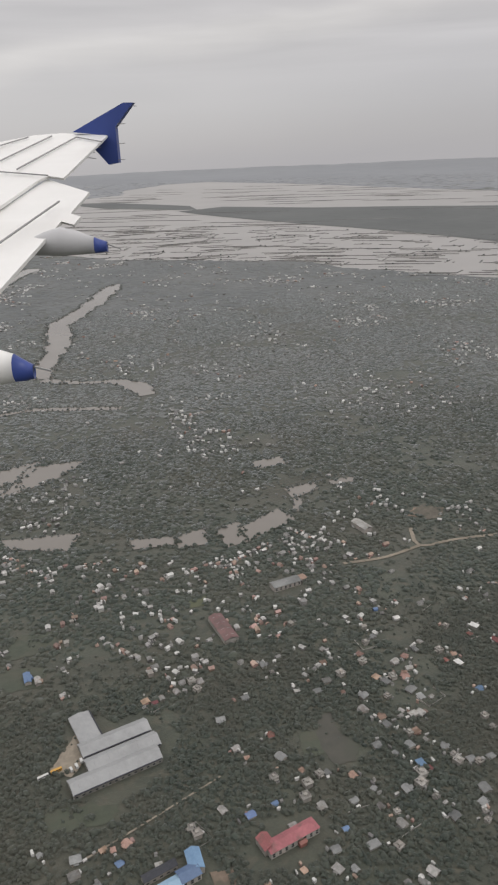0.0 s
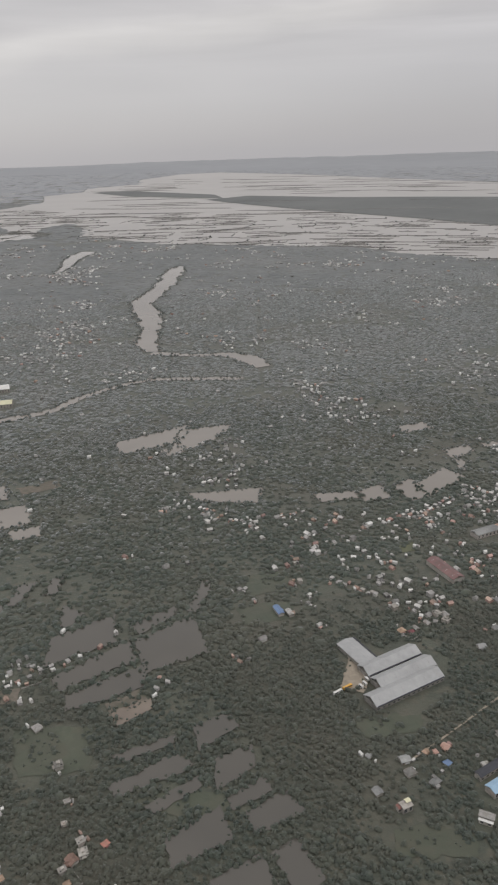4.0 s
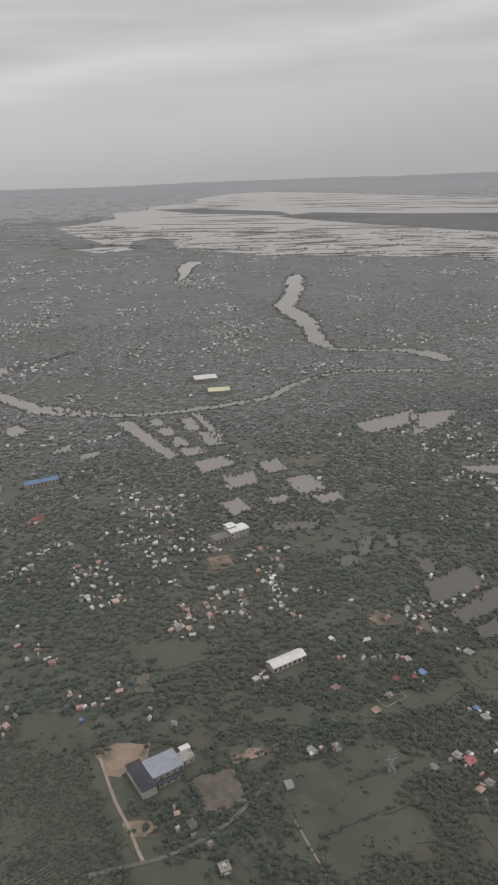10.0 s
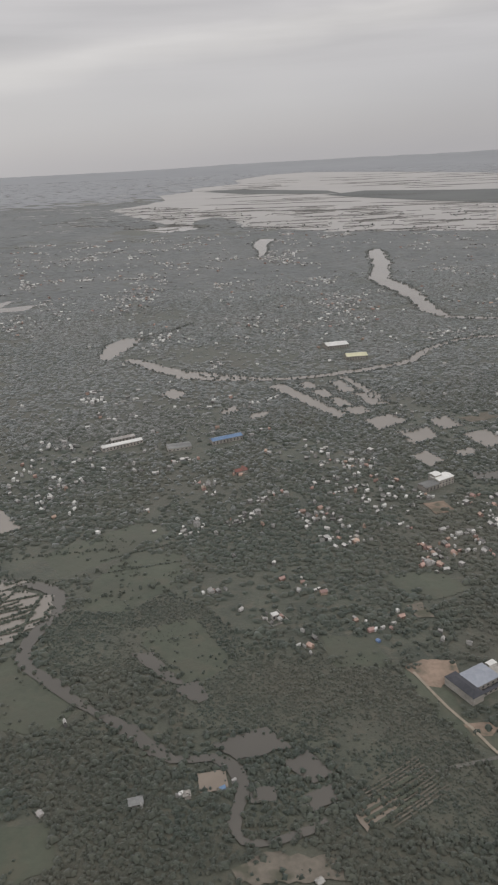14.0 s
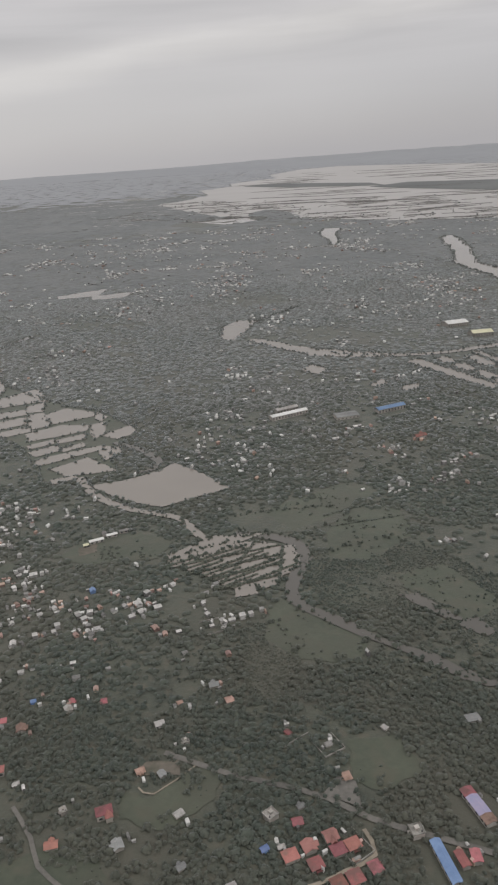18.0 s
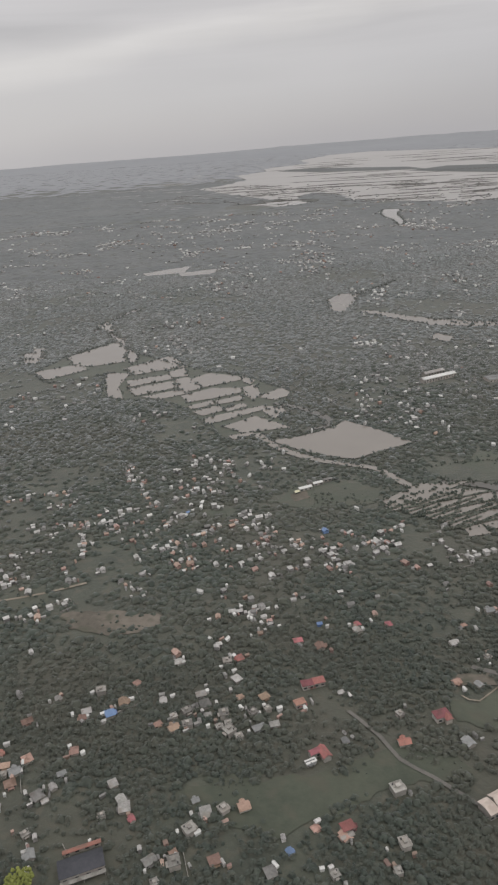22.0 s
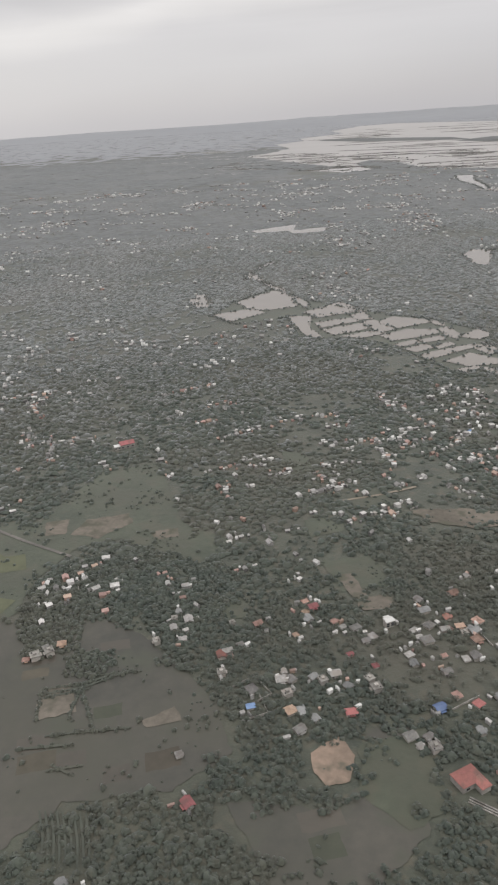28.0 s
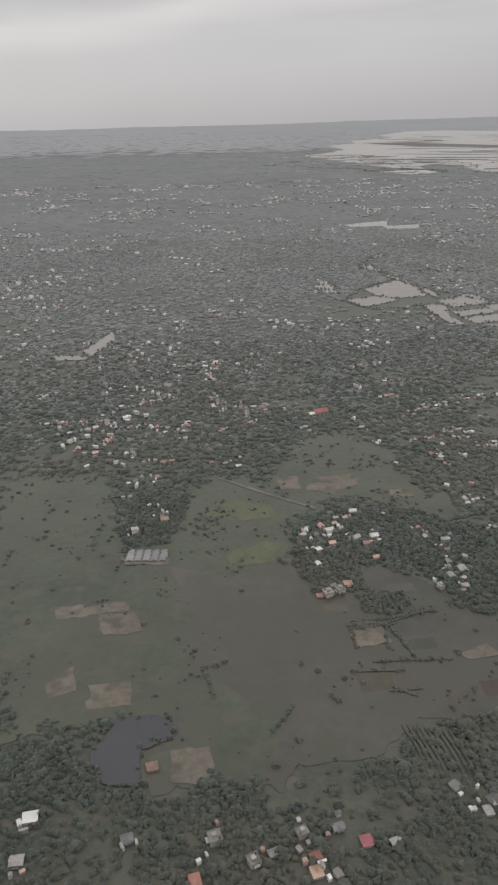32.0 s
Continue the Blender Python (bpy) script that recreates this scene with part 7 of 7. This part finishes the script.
plan_sheds()
SHEDS = [q for q, good in zip(SHEDS, outside([q[:2] for q in SHEDS])) if good]
HOUSE_XY = np.array(HOUSES + [(q[0], q[1], 0.42) for q in SHEDS])


def free(xy, margin=0.5, houses=1.3):
    """Which points lie on open wooded ground."""
    ok = np.ones(len(xy), bool)
    px, py = xy[:, 0], xy[:, 1]
    wx = 1.5 * np.sin(0.37 * px + 1.9 * np.sin(0.29 * py)) + 0.9 * np.sin(1.13 * py + 2.0 * np.sin(0.71 * px))
    wy = 1.5 * np.sin(0.33 * py + 1.7 * np.sin(0.31 * px)) + 0.9 * np.sin(1.07 * px + 2.0 * np.sin(0.67 * py))
    for poly in AREAS:
        a = np.array(poly)
        near = (px > a[:, 0].min() - 1) & (px < a[:, 0].max() + 1) & (py > a[:, 1].min() - 1) & (py < a[:, 1].max() + 1) & ok
        i = np.nonzero(near)[0]
        if len(i):
            k = 1.0 if poly in DRY else 0.1
            ok[i[inside(px[i] + k * wx[i], py[i] + k * wy[i], poly)]] = False
    for x, y, w in LINES:
        ok &= (px - x) ** 2 + (py - y) ** 2 > (w + margin) ** 2
    if houses:
        order = np.argsort(px)
        sx = px[order]
        first, last = np.searchsorted(sx, HOUSE_XY[:, 0] - HOUSE_XY[:, 2] * houses), np.searchsorted(sx, HOUSE_XY[:, 0] + HOUSE_XY[:, 2] * houses)
        for (x, y, r), a, b in zip(HOUSE_XY, first, last):
            i = order[a:b]
            ok[i] &= (px[i] - x) ** 2 + (py[i] - y) ** 2 > (r * houses) ** 2
    return ok


def edge(x):
    """The near limit of the land that is overflown: y along x."""
    return 62 + 0.361 * (x + 4)


def scatter(x0, x1, v0, v1, spacing):
    nx, ny = int((x1 - x0) / spacing), int((v1 - v0) / spacing)
    gx, gy = np.meshgrid(np.arange(nx), np.arange(ny))
    p = np.stack([gx.ravel(), gy.ravel()], -1) + RNG.random((nx * ny, 2)) * 1.1
    p = p * spacing + np.array([x0, v0])
    p[:, 1] += edge(p[:, 0])
    return p


def density(xy, scale, seed):
    return np.array([noise.noise((x * scale, y * scale, seed)) for x, y in xy])


def thinned(p, s1, s2, base, gain, low):
    d = density(p, s1, 2.0) + 0.5 * density(p, s2, 6.0)
    return p[RNG.random(len(p)) < np.clip(base + gain * d, low, 1.0)]


def belt(p, v0, v1, soft):
    """Fades a belt of trees in and out at its two sides, so that belts run into each other."""
    v = p[:, 1] - edge(p[:, 0])
    w = np.minimum(np.clip((v - v0) / soft, 0, 1), np.clip((v1 - v) / soft, 0, 1))
    return p[RNG.random(len(p)) < w]


def build_woods():
    for x0, x1 in [(-470, -370), (-370, -280), (-280, -190), (-190, -100), (-100, -20), (-20, 70)]:
        p = belt(scatter(x0, x1, -12, 85, 0.72), -12.1, 85, 25)
        p = thinned(p[free(p, 0.25, 1.25)], 0.05, 0.25, 1.2, 1.7, 0.15)
        palm = RNG.random(len(p)) < np.clip(0.36 + 0.7 * density(p, 0.06, 44.0), 0.1, 0.7)
        q, p = p[palm], p[~palm]
        crowns("palm_grove", q, 0.30 + 0.20 * RNG.random(len(q)), 0.45 + 0.50 * RNG.random(len(q)), 0, 8, FOREST, "coconut palms standing among the trees", 0.24, palm_shape)
        r = 0.24 + 0.27 * RNG.random(len(p)) + 0.42 * RNG.random(len(p)) ** 6
        crowns("woods", p, r, 0.14 + r * (0.38 + 0.6 * RNG.random(len(p))), 5, 6, FOREST, "dense green tropical trees of mixed height", 0.42)
    for x0, x1 in [(-560, -400), (-400, -280), (-280, -160), (-160, -40), (-40, 110)]:
        p = belt(scatter(x0, x1, 60, 240, 1.22), 60, 240, 25)
        p = thinned(p[free(p, 0.3, 1.3)], 0.04, 0.16, 1.1, 1.8, 0.12)
        # past a ragged border the crowns switch to the haze-tinted colour
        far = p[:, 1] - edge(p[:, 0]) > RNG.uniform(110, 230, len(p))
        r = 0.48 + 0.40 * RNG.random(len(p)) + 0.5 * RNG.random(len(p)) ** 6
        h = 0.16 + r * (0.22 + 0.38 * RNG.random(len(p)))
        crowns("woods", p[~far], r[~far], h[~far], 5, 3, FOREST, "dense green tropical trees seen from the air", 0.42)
        crowns("woods", p[far], r[far], h[far], 4, 2, MIDWOOD, "tropical trees tinted for light haze", 0.4)
    for x0, x1 in [(-700, -350), (-350, -50), (-50, 250)]:
        p = belt(scatter(x0, x1, 200, 520, 1.95), 200, 520, 55)
        p = thinned(p[free(p, 0.4)], 0.02, 0.08, 1.05, 1.4, 0.15)
        r = 1.0 + 0.7 * RNG.random(len(p)) ** 1.5
        crowns("woods", p, r, 0.30 + 0.35 * RNG.random(len(p)), 4, 1, MIDWOOD, "distant tree canopy tinted for haze", 0.4)
    for v0, v1, gap, grow in ((420, 900, 4.6, 1.0), (780, 1800, 10.0, 2.3), (1650, 4400, 26.0, 5.0)):
        p = belt(scatter(-900 - v1 * 0.4, 450 + v1 * 0.4, v0, v1, gap), v0, v1, 90 * grow)
        p = thinned(p[free(p, 0.4, 0)], 0.01, 0.04, 1.5, 1.0, 0.5)
        r = (3.5 + 1.6 * RNG.random(len(p)) ** 1.5) * grow
        # the farthest belt takes the hill's haze-tinted colour
        crowns("woods", p, r, (0.20 + 0.25 * RNG.random(len(p))) * grow ** 0.5, 5, 0, HILL if grow > 4 else FARWOOD, "far woods tinted to fade into haze", 0.4)


build_woods()


# bushes along the banks of ponds and rivers
def build_banks():
    pts = []
    for poly in AREAS:
        if max(p[1] for p in poly) > 420 or poly in DRY:
            continue
        for i in range(len(poly)):
            a, b = np.array(poly[i]), np.array(poly[(i + 1) % len(poly)])
            n = int(np.hypot(*(b - a)) / 0.6)
            for j in range(n):
                if RNG.random() < (0.3 if poly in BASINS else 0.6):
                    pts.append(a + (b - a) * (j + RNG.random()) / n + RNG.normal(0, 0.4 + 0.001 * min(max(a[1] - 60, 0), 350), 2))
    for line in BANKS:
        for a, b in zip(line, line[1:]):
            a, b = np.array(a), np.array(b)
            n = int(np.hypot(*(b - a)) / 0.6)
            pts += [a + (b - a) * RNG.random() + RNG.normal(0, 0.35 + 0.001 * min(max(a[1] - 60, 0), 350), 2) for j in range(n) if RNG.random() < 0.45]
    big = []
    for way, size in HEDGES:
        for (x0, y0), (x1, y1) in zip(way, way[1:]):
            n = max(2, int(math.hypot(x1 - x0, y1 - y0) / (0.6 if size < 0.5 else 0.35)))
            for j in range(n):
                u = (j + RNG.random()) / n
                q = np.array([x0 + (x1 - x0) * u, y0 + (y1 - y0) * u]) + RNG.normal(0, 0.18 * size + 0.05, 2)
                (pts if size < 0.5 else big).append(q)
    q = np.array(big)
    r = 0.15 + 0.28 * RNG.random(len(q)) ** 2
    crowns("hedges", q, r, r * 1.3, 5, 3, FOREST, "lines of shrubs and small trees along field bunds", 0.5)
    p = np.array(pts)
    r = 0.18 + 0.36 * RNG.random(len(p)) ** 2 + 0.0011 * np.clip(p[:, 1] - 60, 0, 350)
    # far bushes take the haze-tinted crown colour
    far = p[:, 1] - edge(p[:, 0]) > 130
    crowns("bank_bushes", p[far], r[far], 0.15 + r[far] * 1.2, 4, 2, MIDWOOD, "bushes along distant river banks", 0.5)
    p, r = p[~far], r[~far]
    crowns("bank_bushes", p, r, 0.15 + r * 1.3, 5, 3, FOREST, "bushes and small palms along pond banks", 0.5)


build_banks()


def build_shrubs():
    """Low shrubs and tufts strewn over the open fields."""
    p = scatter(-470, 90, -12, 140, 0.9)
    open_ground = np.zeros(len(p), bool)
    for poly in DRY:
        open_ground |= inside(p[:, 0], p[:, 1], poly)
    p = p[open_ground]
    wet = np.zeros(len(p), bool)
    for poly in WET:
        wet |= inside(p[:, 0], p[:, 1], poly)
    d = density(p, 0.12, 31.0) + 0.6 * density(p, 0.4, 33.0) - 0.28 * wet
    p = p[RNG.random(len(p)) < np.clip(1.5 * d + 0.03, 0.012, 0.95)]
    r = 0.14 + 0.42 * RNG.random(len(p)) ** 2
    crowns("field_shrubs", p, r, 0.08 + r * 0.9, 4, 3, FOREST, "low shrubs strewn over the open fields", 0.5)


build_shrubs()


def build_scrub():
    """Low bushes standing close on the scrubland, and a stand of trees in the wet fields."""
    p = scatter(-300, -90, -12, 110, 0.52)
    keep = np.zeros(len(p), bool)
    for poly in SCRUB:
        keep |= inside(p[:, 0], p[:, 1], poly)
    p = p[keep]
    for poly in AREAS:
        if poly not in SCRUB:
            p = p[~inside(p[:, 0], p[:, 1], poly)]
    p = thinned(p, 0.08, 0.5, 0.98, 1.4, 0.2)
    r = 0.16 + 0.24 * RNG.random(len(p)) ** 2 + 0.25 * RNG.random(len(p)) ** 9
    crowns("scrub_bushes", p, r, 0.08 + r * 0.8, 4, 4, FOREST, "low bushes covering the scrubland", 0.5)
    for stand in STANDS:
        p = scatter(-480, -330, -60, 100, 0.66)
        p = p[inside(p[:, 0], p[:, 1], stand)]
        for x, y, q in HOUSE_XY:
            p = p[(p[:, 0] - x) ** 2 + (p[:, 1] - y) ** 2 > (1.1 * q) ** 2]
        r = 0.24 + 0.3 * RNG.random(len(p)) + 0.3 * RNG.random(len(p)) ** 6
        crowns("tree_stand", p, r, 0.16 + r * (0.5 + 0.5 * RNG.random(len(p))), 5, 6, FOREST, "stand of trees at the edge of the flooded fields", 0.42)


STANDS = [
    [(-425.9, 37.0), (-411.9, 42.5), (-400.7, 11.6), (-400.7, -1.3), (-406.9, -6.6), (-414.6, 9.3)],
    [(-407.2, -49.2), (-401.8, -46.9), (-393.9, -50.6), (-393.1, -54.3), (-403.4, -56.2)],
    [(-368.0, -10.4), (-360.9, -9.2), (-359.4, -12.2), (-362.0, -15.4), (-366.1, -15.2)],
    [(-378.2, -5.0), (-380.0, 4.0), (-379.3, 10.6), (-373.9, 13.5), (-369.0, 20.1), (-363.9, 19.4), (-360.7, 10.3), (-359.7, -1.6), (-367.6, -3.1), (-366.4, -9.9), (-373.0, -13.3)],
    [(-363.9, 19.4), (-352.6, 15.2), (-344.3, 13.0), (-345.0, 3.1), (-350.5, -7.1), (-354.8, -7.4), (-359.7, 2.2)],
    [(-403.5, 38.0), (-399.5, 40.8), (-382.2, 38.8), (-380.0, 33.9), (-387.7, 30.0), (-400.1, 30.7)],
]
build_scrub()


def build_dikes():
    """Banks between the flooded fish farms of the estuary, with scrub on them."""
    V, F, scrub = [], [], []
    main = radians(8)
    shore = [(-560, 1082), (-379, 925), (-246, 905), (-159, 832), (-36, 797), (50, 772), (120, 692), (195, 632), (420, 560)]
    sx, sy = [q[0] for q in shore], [q[1] for q in shore]
    for k in range(560):
        x = RNG.uniform(-560, 430)
        depth = RNG.random() ** 1.5
        y = np.interp(x, sx, sy) + depth * 420 - 4
        a = main + RNG.normal(0, 0.10) - 0.35 * (x > 40)
        if RNG.random() < 0.34:
            a += 1.25
        ln = RNG.uniform(12, 70) * (1 if a < 0.7 else 0.4)
        w = RNG.uniform(0.5, 1.7) * (1.0 + depth)
        d, s = np.array([math.cos(a), math.sin(a)]), np.array([-math.sin(a), math.cos(a)])
        c = np.array([x, y])
        i = len(V)
        for u, q, z in ((-1, -1, 0), (1, -1, 0), (1, 1, 0), (-1, 1, 0), (-1, -0.6, 0.5), (1, -0.6, 0.5), (1, 0.6, 0.5), (-1, 0.6, 0.5)):
            p = c + d * u * ln / 2 + s * q * w / 2
            V.append((p[0], p[1], z))
        F += [(i + 4, i + 5, i + 6, i + 7), (i, i + 1, i + 5, i + 4), (i + 1, i + 2, i + 6, i + 5), (i + 2, i + 3, i + 7, i + 6), (i + 3, i, i + 4, i + 7)]
        for j in range(int(ln / 5)):
            if RNG.random() < 0.18:
                scrub.append(c + d * RNG.uniform(-0.5, 0.5) * ln + s * RNG.normal(0, 0.6))
    for k in range(75):
        x, y = RNG.uniform(-400, 700), RNG.uniform(1150, 2900)
        ln, w, a = RNG.uniform(60, 260), RNG.uniform(2.5, 9), radians(RNG.uniform(-22, 6))
        d, s = np.array([math.cos(a), math.sin(a)]), np.array([-math.sin(a), math.cos(a)])
        c, i = np.array([x, y]), len(V)
        for u, q, z in ((-1, -0.2, 0), (0, -1, 0), (1, -0.3, 0), (0.4, 0.8, 0), (-0.5, 1, 0), (-0.8, 0, 0.8), (0, -0.6, 0.8), (0.8, 0, 0.8), (0.3, 0.5, 0.8), (-0.4, 0.6, 0.8)):
            p = c + d * u * ln / 2 + s * q * w / 2
            V.append((p[0], p[1], z))
        F += [tuple(i + 5 + j for j in range(5))] + [(i + j, i + (j + 1) % 5, i + 5 + (j + 1) % 5, i + 5 + j) for j in range(5)]
    tagged(new("fish_farm_dikes", mesh_of("fish_farm_dikes", V, F, DIKEGREEN)), "low earth dikes between flooded fish farms", "dikes", "", "stuff")
    p = np.array(scrub)
    r = 0.5 + 1.0 * RNG.random(len(p)) ** 2
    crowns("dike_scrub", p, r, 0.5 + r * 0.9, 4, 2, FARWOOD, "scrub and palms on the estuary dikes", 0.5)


build_dikes()


def small_house(V, F, x, y, a, L, W, h, ris, z=0.0):
    v, f = joined(box(-L / 2 * 0.9, -W / 2 * 0.9, 0, L / 2 * 0.9, W / 2 * 0.9, h), gable(-L / 2, L / 2, -W / 2, W / 2, h, ris, 0.04))
    c, s = math.cos(a), math.sin(a)
    i = len(V)
    V += [(x + q[0] * c - q[1] * s, y + q[0] * s + q[1] * c, q[2] + z) for q in v]
    F += [tuple(j + i for j in q) for q in f]


# far hamlets: centre, spread along and across, number of roofs
FAR_HAMLETS = [(-162.2, 345.9, 20.1, 15.6, 60), (-105.3, 319.7, 8.4, 10.1, 24), (-182.9, 568.7, 4.2, 7.8, 10), (-249.7, 615.5, 10.2, 9.1, 14), (-224.4, 419.7, 6.7, 24.5, 16), (-24.8, 363.2, 5.4, 6.7, 14), (-51.1, 469.4, 4.5, 17.7, 10), (-0.6, 470.3, 7.8, 6.9, 12), (-177.2, 439.2, 15.8, 44.7, 26), (-410.2, 603.0, 21.5, 32.7, 24), (-297.3, 506.2, 9.7, 26.6, 16), (-254.2, 616.4, 9.7, 17.0, 14), (-344.6, 361.4, 7.6, 9.2, 12), (-289.9, 386.0, 6.0, 7.9, 10), (-258.9, 216.8, 3.4, 4.7, 10), (-213.3, 340.3, 9.0, 10.8, 14), (-407.6, 596.1, 31.7, 31.8, 40), (-341.1, 348.1, 3.1, 6.4, 10), (-274.0, 402.1, 11.7, 34.1, 16), (-19.6, 259.0, 9.4, 8.4, 22), (43.1, 308.4, 14.5, 17.8, 40), (14.3, 412.1, 15.9, 19.2, 20)]


def build_far_houses():
    """Roofs strewn through the far woods, too small and many to count, and the sheds beside the nearer houses."""
    groups = {}
    plain = {RED: RUST_FAR, PALE: PALE_FAR, CONCRETE: PALE_FAR, RUST: RUST_FAR, GREYROOF: PALE_FAR}
    for x, y, a, s, d in DISTANT:
        V, F = groups.setdefault(plain.get(d[1], d[1]), ([], []))
        small_house(V, F, x, y, radians(a), d[3] * s, d[4] * s, d[5] * s * 1.2, max(d[6], 0.08) * s)
    for mat, (V, F) in groups.items():
        tagged(new("distant_houses", mesh_of("distant_houses", V, F, mat)), "village houses in the middle distance among trees", "houses", "", "stuff")
    p = scatter(-800, 400, 60, 900, 2.8)
    p = p[free(p, 0.6, 1.3)]
    d = density(p, 0.022, 14.0) + 0.7 * density(p, 0.09, 21.0)
    p = p[RNG.random(len(p)) < np.clip(d * 1.7 - 0.42, 0.008, 0.62)]
    p = np.concatenate([p] + [np.stack([RNG.normal(x, rx, n), RNG.normal(y, ry, n)], -1) for x, y, rx, ry, n in FAR_HAMLETS])
    RNG.shuffle(p)
    for name, share, mat, label in (("far_roofs", 0.72, PALE_FAR, "pale house roofs scattered in distant woods"), ("far_white_roofs", 0.82, WHITE, "white house roofs scattered in distant woods"), ("far_red_roofs", 1.0, RUST_FAR, "reddish house roofs scattered in distant woods")):
        k = int(len(p) * share)
        take, p = p[:k], p[k:]
        V, F = [], []
        for x, y in take:
            grow = 0.8 + 0.0016 * max(0, y - edge(x) - 100)
            small_house(V, F, x, y, RNG.uniform(0, 3.14), RNG.uniform(0.8, 1.7) * grow, RNG.uniform(0.6, 1.1) * grow, RNG.uniform(0.4, 0.8), RNG.uniform(0.1, 0.4), 0.15)
        tagged(new(name, mesh_of(name, V, F, mat)), label, "houses", "", "stuff")
    kinds = {}
    for x, y, a, L, W, h, k in SHEDS:
        V, F = kinds.setdefault((PALE_FAR, PALE_FAR, PALE_FAR, WHITE, RUST_FAR)[k], ([], []))
        small_house(V, F, x, y, a, L, W, h, 0.12)
    for mat, (V, F) in kinds.items():
        tagged(new("outbuildings", mesh_of("outbuildings", V, F, mat)), "small sheds and lean-tos beside the houses", "sheds", "", "stuff")
    # low yard walls and small clearings round some houses
    V, F = [], []
    for x, y, r in list(HOUSES):
        if r > 1.4 or RNG.random() < 0.92 or y - edge(x) > 90 or any(inside(np.array([x]), np.array([y]), q)[0] for q in DRY):
            continue
        a = radians(32 + RNG.choice((0, 90)) + RNG.uniform(-14, 14))
        L, W = RNG.uniform(1.6, 2.6), RNG.uniform(1.3, 2.2)
        c, s = math.cos(a), math.sin(a)
        for bx in (box(-L, -W, 0, L, -W + 0.06, 0.3), box(-L, -W + 0.06, 0, -L + 0.06, W, 0.3), box(L - 0.06, -W + 0.06, 0, L, W, 0.3))[:RNG.integers(1, 4)]:
            i = len(V)
            V += [(x + q[0] * c - q[1] * s, y + q[0] * s + q[1] * c, q[2]) for q in bx[0]]
            F += [tuple(j + i for j in q) for q in bx[1]]
    tagged(new("yard_walls", mesh_of("yard_walls", V, F, CONCRETE)), "low concrete yard walls round the houses", "walls", "", "stuff")


PALE_FAR = material("far_pale_roof", (0.18, 0.176, 0.168), (0.44, 0.432, 0.42), 2.5, 0.5, island=0.6)
RUST_FAR = material("far_tile_roof", (0.23, 0.16, 0.135), (0.38, 0.27, 0.23), 2.0, 0.7, island=0.4)
build_far_houses()
